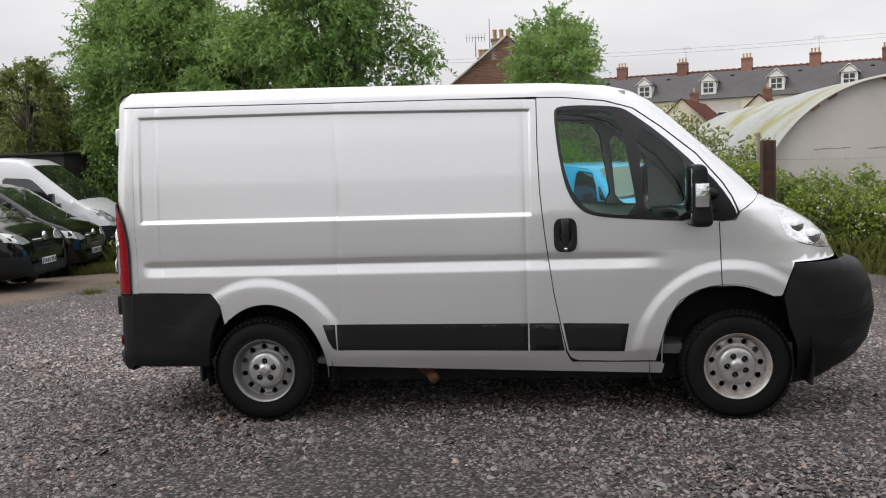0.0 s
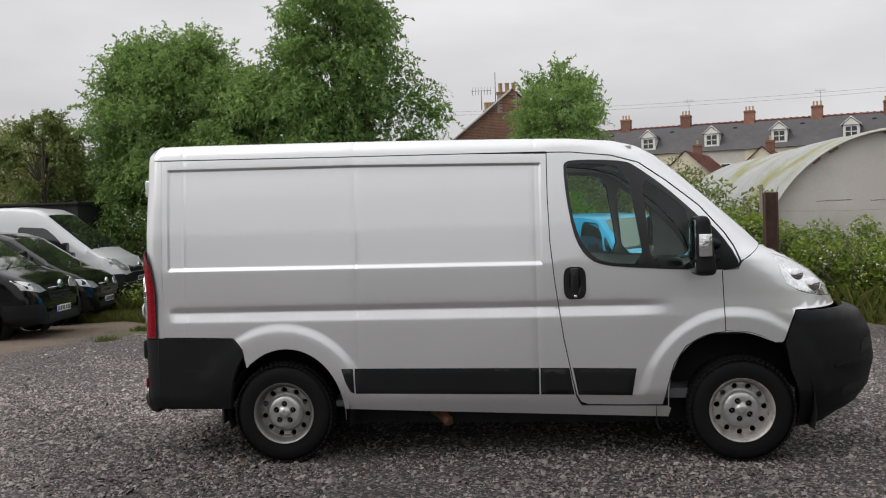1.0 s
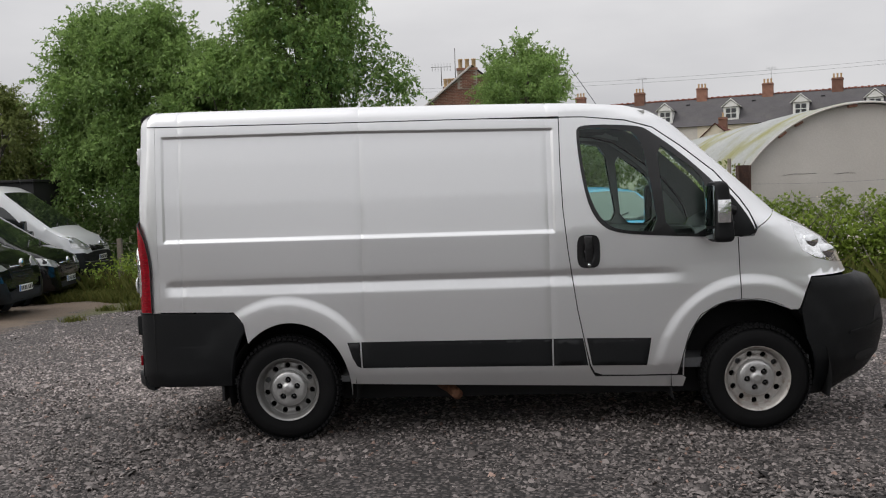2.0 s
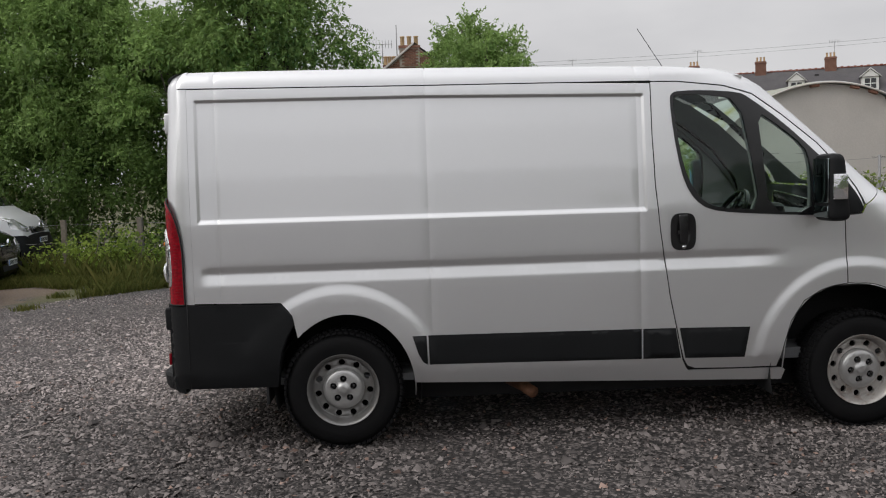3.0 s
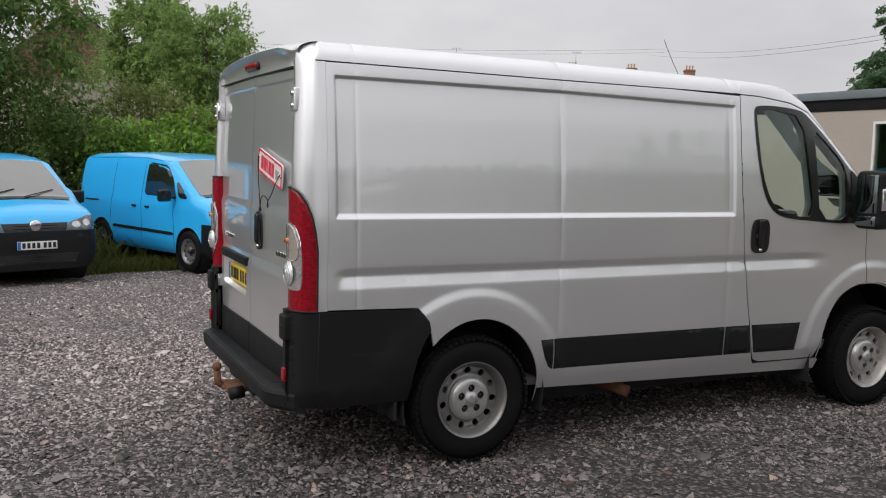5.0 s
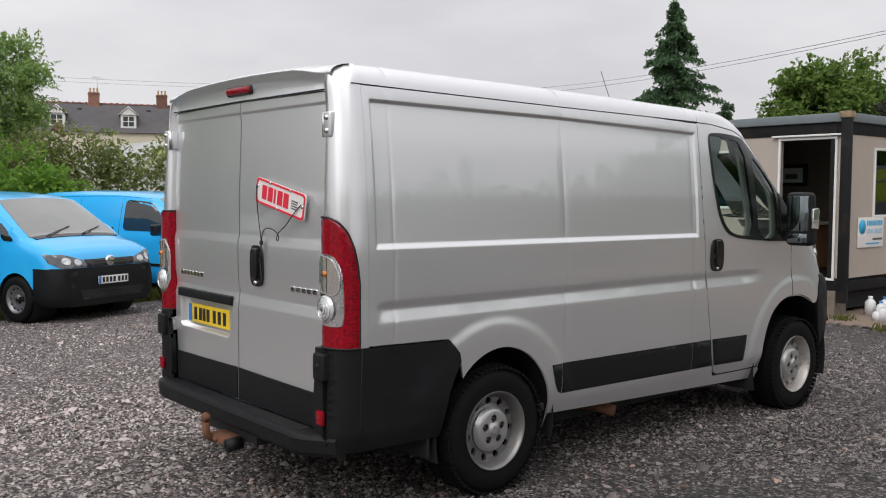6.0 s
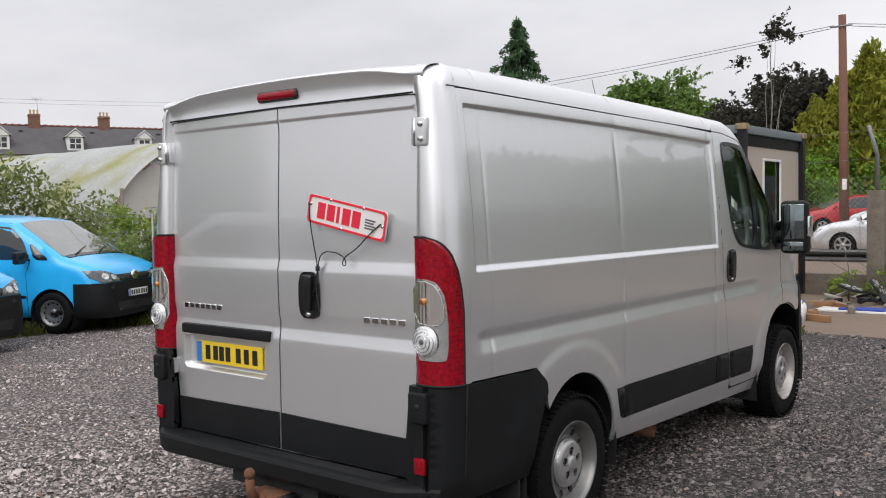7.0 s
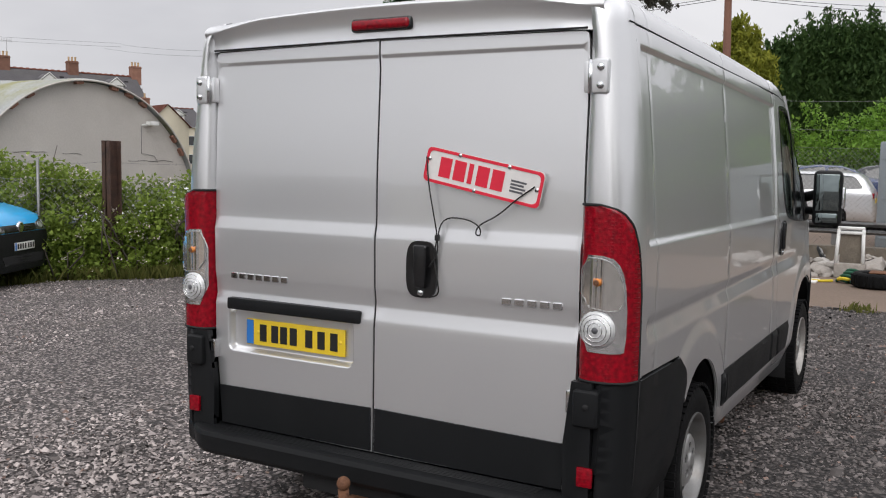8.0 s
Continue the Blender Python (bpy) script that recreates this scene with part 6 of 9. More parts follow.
def build_small_van(label, at):
    """Small sky-blue delivery van."""
    van = thing("small_van", label, "van", "row of blue vans", "", at)
    f = Form([(-3.52, 0.95), (-3.47, 1.55), (-3.40, 1.74), (-3.2, 1.77), (-2.4, 1.795), (-1.5, 1.785), (-1.0, 1.75), (-0.72, 1.70), (-0.30, 1.45), (0.10, 1.195), (0.20, 1.155), (0.45, 1.095), (0.66, 1.015), (0.76, 0.94), (0.82, 0.82), (0.845, 0.62), (0.86, 0.36)],
             0.893, [(-3.52, 1.06), (-1.2, 1.06), (0.1, 1.05), (0.5, 0.95), (0.86, 0.5)], 0.24, 0.17, 0.42, 0.14, 0.12, 2.6)
    part("body", f.shell([(-2.68, 0.37), (0.0, 0.37)]), BLUE, van, angle=35)
    part("underbody", block(-3.4, 0.6, -0.74, 0.74, 0.22, 0.34), SEAL, van)
    for x in (-2.68, 0.0):
        for s in (-1, 1):
            road_wheel(van, x, s * 0.80, 0.318, 0.195, s, STEEL)
            part("wheel_house", spin([(0.362, s * 0.50), (0.362, s * 0.885)], 28, "y"), SEAL, van).location = (x, 0, 0.31)
    screen = [(0.12, -0.74), (0.12, 0.74), (-0.10, 0.725), (-0.40, 0.68), (-0.68, 0.63), (-0.70, 0.0), (-0.68, -0.63), (-0.40, -0.68), (-0.10, -0.725)]
    part("windscreen", f.over(screen, 0.008), SCREEN_GLASS, van, "dusty windscreen, its grey partly painted sky reflection")
    part("scuttle", f.over([(0.12, -0.72), (0.20, -0.70), (0.20, 0.70), (0.12, 0.72)], 0.010), GLOSS_BLACK, van)
    for a, b in (((0.16, -0.5), (-0.02, 0.02)), ((0.16, 0.1), (-0.02, 0.55))):
        part("wiper", tube([(a[0], a[1], f.z(*a) + 0.02), (b[0], b[1], f.z(*b) + 0.02)], 0.008, 5), GLOSS_BLACK, van)
    for s in (-1, 1):
        part("door_window", f.side([(-1.28, 1.12), (-0.35, 1.11), (-0.50, 1.40), (-0.72, 1.60), (-1.26, 1.64)], s), DARK_GLASS, van, "dark cab door window")
        part("quarter_window", f.side([(-0.29, 1.11), (-0.02, 1.10), (-0.24, 1.27), (-0.40, 1.38)], s), DARK_GLASS, van)
        part("rubbing_strip", f.side([(-2.28, 0.60), (-0.42, 0.58), (-0.42, 0.535), (-2.28, 0.555)], s, 0.012), PLASTIC, van)
        part("sliding_rail", f.side([(-3.25, 0.985), (-2.75, 0.985), (-2.75, 0.955), (-3.25, 0.955)], s, 0.006), SEAL, van)
        for x in (-1.15, -1.55):
            part("door_handle", block(x - 0.09, x + 0.03, s * f.y(x, 0.93) - 0.02, s * f.y(x, 0.93) + 0.03, 0.915, 0.95, 0.012), GLOSS_BLACK, van)
        seam_line(van, f, [(-0.40, 0.32), (-0.42, 0.9), (-0.35, 1.08)], s)
        seam_line(van, f, [(-1.36, 0.32), (-1.37, 1.1), (-1.33, 1.66)], s)
        seam_line(van, f, [(-2.38, 0.66), (-2.30, 1.1), (-2.28, 1.66)], s)
        seam_line(van, f, [(-3.2, 1.68), (-1.4, 1.70), (-0.75, 1.655)], s)
        door_mirror(van, -0.40, 0.90, 1.13, s, GLOSS_BLACK, 0.19)
        lamp = [(0.38 * s, 0.775), (0.50 * s, 0.765), (0.78 * s, 0.765), (0.86 * s, 0.83), (0.875 * s, 0.945), (0.72 * s, 0.945), (0.46 * s, 0.865)]
        if s < 0:
            lamp = lamp[::-1]
        lm = part("headlamp", f.front_patch(lamp, 0.014, 0.04), LAMP_DARK, van, "clear swept-back headlamp with dark housing")
        for yy in (0.545, 0.70):
            bowl = f.front_patch([(s * yy + 0.058 * math.cos(a), 0.835 + (0.02 if yy > 0.6 else 0) + 0.046 * math.sin(a)) for a in np.linspace(0, math.tau, 18, endpoint=False)], 0.019, 0.02, 0.004)
            part("reflector", bowl, LAMP, lm)
    part("grille", f.front_patch([(-0.40, 0.765), (0.40, 0.765), (0.43, 0.865), (-0.43, 0.865)], 0.016, 0.05), GLOSS_BLACK, van)
    for z in (0.795, 0.832):
        part("grille_bar", tube([(x_, y_, z) for y_ in (-0.38, -0.2, 0.0, 0.2, 0.38) for x_ in (f.top_x(z) + 0.020 - 0.10 * abs(y_) ** 2,)], 0.006, 5), PLASTIC, van)
    badge = part("badge", spin([(0.0005, 0.02), (0.06, 0.02), (0.076, 0.012), (0.078, -0.01)], 28, "x"), CHROME, van, "round plain chrome badge")
    badge.location = (f.top_x(0.83) + 0.018, 0, 0.83)
    bp = part("front_bumper", nose_cover(f, 0.375, 0.752), PLASTIC, van, "unpainted dark grey front bumper", angle=35)
    part("bumper_face", f.front_patch([(-0.875, 0.26), (0.875, 0.26), (0.885, 0.70), (0.86, 0.757), (-0.86, 0.757), (-0.885, 0.70)], 0.018, 0.05), PLASTIC, bp, angle=35)
    part("lower_grille", f.front_patch([(-0.50, 0.33), (0.50, 0.33), (0.56, 0.455), (-0.56, 0.455)], 0.024, 0.06), SEAL, bp)
    for z in (0.355, 0.39, 0.425):
        part("grille_bar", tube([(f.x1 + 0.006, -0.42, z), (f.x1 + 0.026, 0.0, z), (f.x1 + 0.006, 0.42, z)], 0.005, 5), PLASTIC, bp)
    plate_front(van, f.x1 + 0.022, 0.575)
    return van


ROW = ((-2.13, 8.85, -72.0, "sky-blue small van with black bumper, parked before the trees"), (1.06, 9.07, -68.0, "sky-blue small van with dusty windscreen, parked beside its twin"), (3.85, 10.08, -64.0, "sky-blue small van parked at the bramble hedge"))
first_van = None
for vx, vy, heading, lab in ROW:
    spot = pose(vx, vy, float(ground_z(vx, vy)) - 0.005, 0, 0, heading)
    if first_van is None:
        first_van = build_small_van(lab, spot)
    else:
        tagged(copy_thing(first_van, spot), lab)


def build_big_van(name, label, at, top, width, belt, coat_, windows, screen, bumper_h, lamp_z, wheelbase, high, plastic_nose):
    v = thing(name, label, "van", "vans parked at the back", "", at)
    f = Form(top, width, belt, 0.28, 0.10, 0.5, 0.12, 0.14, 2.6)
    part("body", f.shell([(-wheelbase, 0.39), (0.0, 0.39)], 0.12), coat_, v, angle=35)
    part("underbody", block(-wheelbase - 0.8, 0.7, -0.8, 0.8, 0.24, 0.36), SEAL, v)
    for x in (-wheelbase, 0.0):
        for s in (-1, 1):
            road_wheel(v, x, s * (width - 0.10), 0.335, 0.20, s, STEEL)
            part("wheel_house", spin([(0.385, s * 0.55), (0.385, s * (width - 0.015))], 24, "y"), SEAL, v).location = (x, 0, 0.31)
    part("windscreen", f.over(screen, 0.008), DARK_GLASS, v, "windscreen mirroring the sky and trees")
    x_low = max(p[0] for p in screen)
    for a, b in (((x_low + 0.03, -0.55), (x_low - 0.14, 0.0)), ((x_low + 0.03, 0.1), (x_low - 0.14, 0.6))):
        part("wiper", tube([(a[0], a[1], f.z(*a) + 0.02), (b[0], b[1], f.z(*b) + 0.025)], 0.009, 5), GLOSS_BLACK, v)
    for s in (-1, 1):
        for w in windows:
            part("side_window", f.side(w, s), DARK_GLASS, v)
        door_mirror(v, windows[0][1][0] - 0.05, width, belt[1][1] + 0.12, s, GLOSS_BLACK, 0.34)
        xd = windows[0][0][0]
        seam_line(v, f, [(xd - 0.05, 0.36), (xd - 0.05, belt[1][1] + 0.5)], s)
        seam_line(v, f, [(windows[0][1][0] - 0.02, 0.75), (windows[0][1][0] - 0.02, belt[1][1])], s)
        part("door_handle", block(xd, xd + 0.14, s * f.y(xd, belt[1][1] - 0.12) - 0.01, s * f.y(xd, belt[1][1] - 0.12) + 0.03, belt[1][1] - 0.14, belt[1][1] - 0.08, 0.014), GLOSS_BLACK, v)
        z0, z1 = lamp_z
        lamp = [(s * 0.46, z0 + 0.02), (s * 0.72, z0), (s * width * 0.96, z0 + 0.06), (s * width * 0.97, z1), (s * 0.80, z1 - 0.03), (s * 0.58, z0 + 0.12)]
        part("headlamp", f.front_patch(lamp if s > 0 else lamp[::-1], 0.008, 0.05), LAMP, v, "clear headlamp")
        part("side_strip", f.side([(-wheelbase + 0.5, 0.60), (-0.5, 0.60), (-0.5, 0.52), (-wheelbase + 0.5, 0.52)], s, 0.014), PLASTIC, v)
    bp = part("front_bumper", nose_cover(f, 0.40, bumper_h), plastic_nose, v, "front bumper", angle=35)
    part("lower_grille", f.front_patch([(-0.55, 0.33), (0.55, 0.33), (0.60, 0.44), (-0.60, 0.44)], 0.02, 0.07), SEAL, bp)
    g0, g1 = bumper_h + 0.02, lamp_z[0] + 0.10
    part("grille", f.front_patch([(-0.42, g0), (0.42, g0), (0.46, g1), (-0.46, g1)], 0.008, 0.06), GLOSS_BLACK, v)
    for k in range(3):
        z = g0 + (g1 - g0) * (k + 0.5) / 3
        part("grille_bar", tube([(f.x1 - 0.05, -0.40, z), (f.x1 - 0.015 + 0.012 * (1 - k), 0.0, z), (f.x1 - 0.05, 0.40, z)], 0.010, 5), CHROME if k == 2 else PLASTIC, v)
    o = part("badge", spin([(0.0005, 0.03), (0.05, 0.03), (0.075, 0.015), (0.075, -0.01)], 24, "x"), CHROME, v, "round plain badge")
    o.location = (f.x1 - 0.03, 0, g1 + 0.0)
    plate_front(v, f.x1 + 0.02, bumper_h - 0.13, 0.0)
    if high:
        part("roof_aerial", tube([(-0.75, 0.0, high), (-0.82, 0.0, high + 0.14)], 0.006, 5), GLOSS_BLACK, v)
    return v


# black van nearest the gravel, black van behind it, tall white van behind that
build_big_van("large_van", "glossy black panel van with pale headlamps, nose to the yard", pose(-7.42, 7.86, float(ground_z(-7.9, 7.86)), 0, 0, 5),
              [(-4.0, 1.0), (-3.92, 1.85), (-3.6, 1.96), (-1.6, 1.98), (-0.95, 1.92), (-0.70, 1.84), (-0.1, 1.40), (0.28, 1.20), (0.55, 1.10), (0.78, 0.98), (0.90, 0.80), (0.95, 0.5)], 0.985, [(-4.0, 1.15), (-0.5, 1.12), (0.5, 1.02), (0.95, 0.5)],
              BLACK_PAINT, [[(-1.35, 1.20), (-0.20, 1.18), (-0.62, 1.60), (-0.85, 1.72), (-1.33, 1.76)]],
              [(0.26, -0.80), (0.26, 0.80), (-0.1, 0.78), (-0.45, 0.75), (-0.66, 0.72), (-0.66, -0.72), (-0.45, -0.75), (-0.1, -0.78)], 0.62, (0.80, 1.02), 2.93, 0, PLASTIC)
build_big_van("large_van", "older black panel van with its front plate, beside a white van", pose(-7.90, 10.63, float(ground_z(-8.4, 10.63)), 0, 0, 8),
              [(-4.0, 1.0), (-3.92, 1.78), (-3.6, 1.87), (-1.6, 1.89), (-0.95, 1.84), (-0.70, 1.76), (-0.05, 1.32), (0.30, 1.12), (0.55, 1.03), (0.74, 0.92), (0.84, 0.76), (0.88, 0.5)], 0.95, [(-4.0, 1.10), (-0.5, 1.06), (0.5, 0.96), (0.88, 0.5)],
              BLACK_PAINT, [[(-1.35, 1.14), (-0.18, 1.12), (-0.60, 1.52), (-0.85, 1.64), (-1.33, 1.68)]],
              [(0.28, -0.76), (0.28, 0.76), (-0.1, 0.74), (-0.45, 0.71), (-0.66, 0.68), (-0.66, -0.68), (-0.45, -0.71), (-0.1, -0.74)], 0.60, (0.72, 0.92), 3.2, 0, BLACK_PAINT)
build_big_van("tall_van", "tall white high-roof van with dark lower bumper, parked under trees", pose(-8.35, 13.1, float(ground_z(-9, 13.1)), 0, 0, 6),
              [(-4.6, 1.2), (-4.52, 2.35), (-4.2, 2.45), (-1.6, 2.47), (-1.1, 2.42), (-0.85, 2.30), (-0.30, 1.86), (0.15, 1.50), (0.32, 1.40), (0.60, 1.27), (0.80, 1.08), (0.88, 0.80), (0.92, 0.5)], 1.03, [(-4.6, 1.35), (-0.5, 1.33), (0.4, 1.22), (0.92, 0.5)],
              WHITE_PAINT, [[(-1.45, 1.40), (-0.25, 1.38), (-0.60, 1.78), (-0.82, 1.98), (-1.42, 2.02)]],
              [(0.14, -0.86), (0.14, 0.86), (-0.2, 0.84), (-0.55, 0.81), (-0.82, 0.78), (-0.82, -0.78), (-0.55, -0.81), (-0.2, -0.84)], 0.92, (0.98, 1.30), 3.68, 2.46, PLASTIC)


def build_car(label, at, coat_, estate, group="cars behind the fence"):
    """Family car: saloon or estate."""
    c = thing("car", label, "car", group, "", at)
    if estate:
        top = [(-3.66, 0.80), (-3.60, 1.02), (-3.42, 1.30), (-3.25, 1.42), (-2.4, 1.47), (-1.5, 1.47), (-1.0, 1.40), (-0.5, 1.18), (-0.10, 0.98), (0.3, 0.92), (0.65, 0.80), (0.82, 0.66), (0.88, 0.45)]
        wins = [[(-1.75, 0.98), (-0.45, 0.96), (-0.90, 1.24), (-1.20, 1.35), (-1.72, 1.39)], [(-2.72, 0.99), (-1.83, 0.98), (-1.80, 1.39), (-2.62, 1.38)], [(-3.42, 1.03), (-2.80, 1.0), (-2.72, 1.37), (-3.20, 1.33)]]
    else:
        top = [(-3.56, 0.70), (-3.50, 0.93), (-3.35, 0.99), (-2.95, 1.04), (-2.5, 1.28), (-2.15, 1.39), (-1.5, 1.42), (-1.0, 1.36), (-0.5, 1.14), (-0.15, 0.97), (0.3, 0.91), (0.65, 0.79), (0.82, 0.65), (0.88, 0.45)]
        wins = [[(-1.72, 0.97), (-0.48, 0.95), (-0.92, 1.21), (-1.20, 1.31), (-1.70, 1.35)], [(-2.78, 0.99), (-1.80, 0.97), (-1.78, 1.35), (-2.20, 1.32), (-2.50, 1.20)]]
    f = Form(top, 0.885, [(-3.66, 0.93), (-1.0, 0.92), (0.3, 0.80), (0.88, 0.45)], 0.2, 0.42, 0.45, 0.25, 0.08, 2.4)
    part("body", f.shell([(-2.70, 0.35), (0.0, 0.35)], 0.1), coat_, c, angle=35)
    for x in (-2.70, 0.0):
        for s in (-1, 1):
            road_wheel(c, x, s * 0.79, 0.31, 0.215, s, HUBCAP, 6)
            part("wheel_house", spin([(0.345, s * 0.5), (0.345, s * 0.87)], 24, "y"), SEAL, c).location = (x, 0, 0.31)
    part("underbody", block(-3.4, 0.6, -0.7, 0.7, 0.18, 0.3), SEAL, c)
    for s in (-1, 1):
        for w in wins:
            part("side_window", f.side(w, s, 0.005, 0.1), DARK_GLASS, c)
        door_mirror(c, -0.45, 0.86, 1.0, s, coat_, 0.14)
        for x in (-1.65, -2.6):
            part("door_handle", block(x, x + 0.16, s * f.y(x, 0.84) - 0.01, s * f.y(x, 0.84) + 0.025, 0.83, 0.86, 0.01), coat_, c)
        seam_line(c, f, [(-0.45, 0.3), (-0.42, 0.9)], s)
        seam_line(c, f, [(-1.78, 0.28), (-1.78, 0.95)], s)
        lamp = [(s * 0.45, 0.66), (s * 0.80, 0.64), (s * 0.84, 0.74), (s * 0.5, 0.74)]
        part("headlamp", f.front_patch(lamp if s > 0 else lamp[::-1], 0.006, 0.06), LAMP, c)
        part("tail_lamp", block(f.x0 - 0.006, f.x0 + 0.16, s * 0.70 - 0.10, s * 0.70 + 0.105, 0.78, 0.92, 0.02), RED_LENS, c, "red tail lamp")
    xs = [x for x in (-0.12, -0.55, -0.98)]
    part("windscreen", f.over([(xs[0], -0.70), (xs[0], 0.70), (xs[1], 0.64), (xs[2], 0.56), (xs[2], -0.56), (xs[1], -0.64)], 0.007), SCREEN_GLASS, c)
    part("number_plate", block(f.x0 - 0.01, f.x0, -0.26, 0.26, 0.66, 0.77, 0.002), YELLOW, c)
    part("grille", f.front_patch([(-0.35, 0.60), (0.35, 0.60), (0.38, 0.70), (-0.38, 0.70)], 0.006, 0.06), GLOSS_BLACK, c)
    return c


# beyond the side fence the ground stands higher
build_car("silver estate car with alloy wheels, behind the wire fence", pose(22.3, 3.58, 0.15, 0, 0, 90), CAR_SILVER, True)
build_car("dark grey hatchback estate behind the silver one", pose(27.6, 1.6, 0.40, 0, 0, 90), DARK_GREY_PAINT, True)
build_car("dark blue car parked behind the fence", pose(25.9, 3.3, 0.40, 0, 0, 94), DARK_BLUE_PAINT, False)
build_car("red hatchback parked by the hedge", pose(31.0, 7.2, 0.40, 0, 0, 128), RED_PAINT, True)
build_car("silver saloon seen over the roof of a dark blue car", pose(29.2, 4.6, 0.40, 0, 0, 96), CAR_SILVER, False)
build_car("white saloon half hidden by brambles", pose(9.4, 13.0, float(ground_z(8, 13)), 0, 0, 176), WHITE_PAINT, False)
build_car("dark blue car half hidden by brambles", pose(7.0, 13.3, float(ground_z(6, 13.3)), 0, 0, 2), DARK_BLUE_PAINT, True)

# ==== buildings
RENDER_WALL = material("old_cement_render", (0.52, 0.49, 0.455), rough=0.9, vary=0.10, scale=0.9, fine=30, bump=0.4, bump_scale=14, stain=0.35, stain_colour=(0.27, 0.25, 0.22))
CREAM_WALL = material("cream_render", (0.66, 0.60, 0.48), rough=0.9, vary=0.08, scale=0.8, fine=20, stain=0.2, stain_colour=(0.4, 0.36, 0.3))
BRICK = material("red_brick", (0.20, 0.088, 0.062), rough=0.9, vary=0.25, scale=2.5, fine=30, random_value=0.3, tint=(0.25, 0.14, 0.10))
MORTAR = material("pale_mortar", (0.38, 0.34, 0.29), rough=0.95, vary=0.15, scale=8)
SLATE = material("grey_slate", (0.085, 0.080, 0.085), rough=0.7, vary=0.25, scale=0.7, fine=9, island=0.25, stain=0.35, stain_colour=(0.16, 0.15, 0.13))
CLAY = material("clay_pot", (0.52, 0.36, 0.20), rough=0.85, vary=0.2, scale=6)
TILE_RED = material("red_ridge_tile", (0.22, 0.075, 0.05), rough=0.85, vary=0.25, scale=4)
WHITE_WOOD = material("white_painted_wood", (0.74, 0.74, 0.72), rough=0.5, vary=0.06, scale=4, stain=0.1)
ASBESTOS = material("mossy_corrugated_sheet", (0.40, 0.41, 0.40), rough=0.85, vary=0.16, scale=0.9, fine=14, bump=0.3, stain=0.95, stain_colour=(0.27, 0.26, 0.055))
CABIN_WALL = material("beige_cabin_panel", (0.42, 0.365, 0.315), rough=0.6, vary=0.05, scale=1.2, fine=20, stain=0.12, stain_colour=(0.26, 0.22, 0.18))
CABIN_BLACK = material("black_cabin_steel", (0.010, 0.010, 0.011), rough=0.55, spec=0.2, vary=0.2, scale=5, stain=0.2, stain_colour=(0.10, 0.07, 0.05))
CABIN_ROOF = material("grey_green_roof_felt", (0.16, 0.19, 0.20), rough=0.7, vary=0.12, scale=3)
CORNER_PAINT = material("stained_ochre_steel", (0.30, 0.22, 0.13), rough=0.8, vary=0.3, scale=14, stain=0.6, stain_colour=(0.10, 0.07, 0.05))
ROOM_WALL = material("dim_brown_room_wall", (0.20, 0.15, 0.12), rough=0.8, vary=0.1, scale=2)
ROOM_WOOD = material("varnished_wood", (0.24, 0.12, 0.06), rough=0.45, vary=0.2, scale=5, tint=(0.32, 0.17, 0.08))
BLUE_PRINT = material("blue_sign_print", (0.03, 0.38, 0.66), rough=0.5, vary=0.06)
CONCRETE = material("worn_concrete", (0.185, 0.135, 0.102), rough=0.9, vary=0.22, scale=0.8, fine=22, bump=0.4, stain=0.4, stain_colour=(0.13, 0.095, 0.07))
POST_CONCRETE = material("lichened_concrete_post", (0.17, 0.145, 0.115), rough=0.95, vary=0.3, scale=6, fine=40, bump=0.5, stain=0.4, stain_colour=(0.06, 0.05, 0.04))
RUST_STEEL = material("rusty_steel_section", (0.055, 0.038, 0.032), rough=0.8, metal=0.2, vary=0.35, scale=8, fine=60, bump=0.3, tint=(0.10, 0.05, 0.035))
GALV = material("galvanised_wire", (0.26, 0.26, 0.26), rough=0.5, metal=0.7, vary=0.2, scale=20)
POLE_WOOD = material("creosoted_pole", (0.16, 0.075, 0.05), rough=0.85, vary=0.2, scale=3, fine=30, bump=0.3)


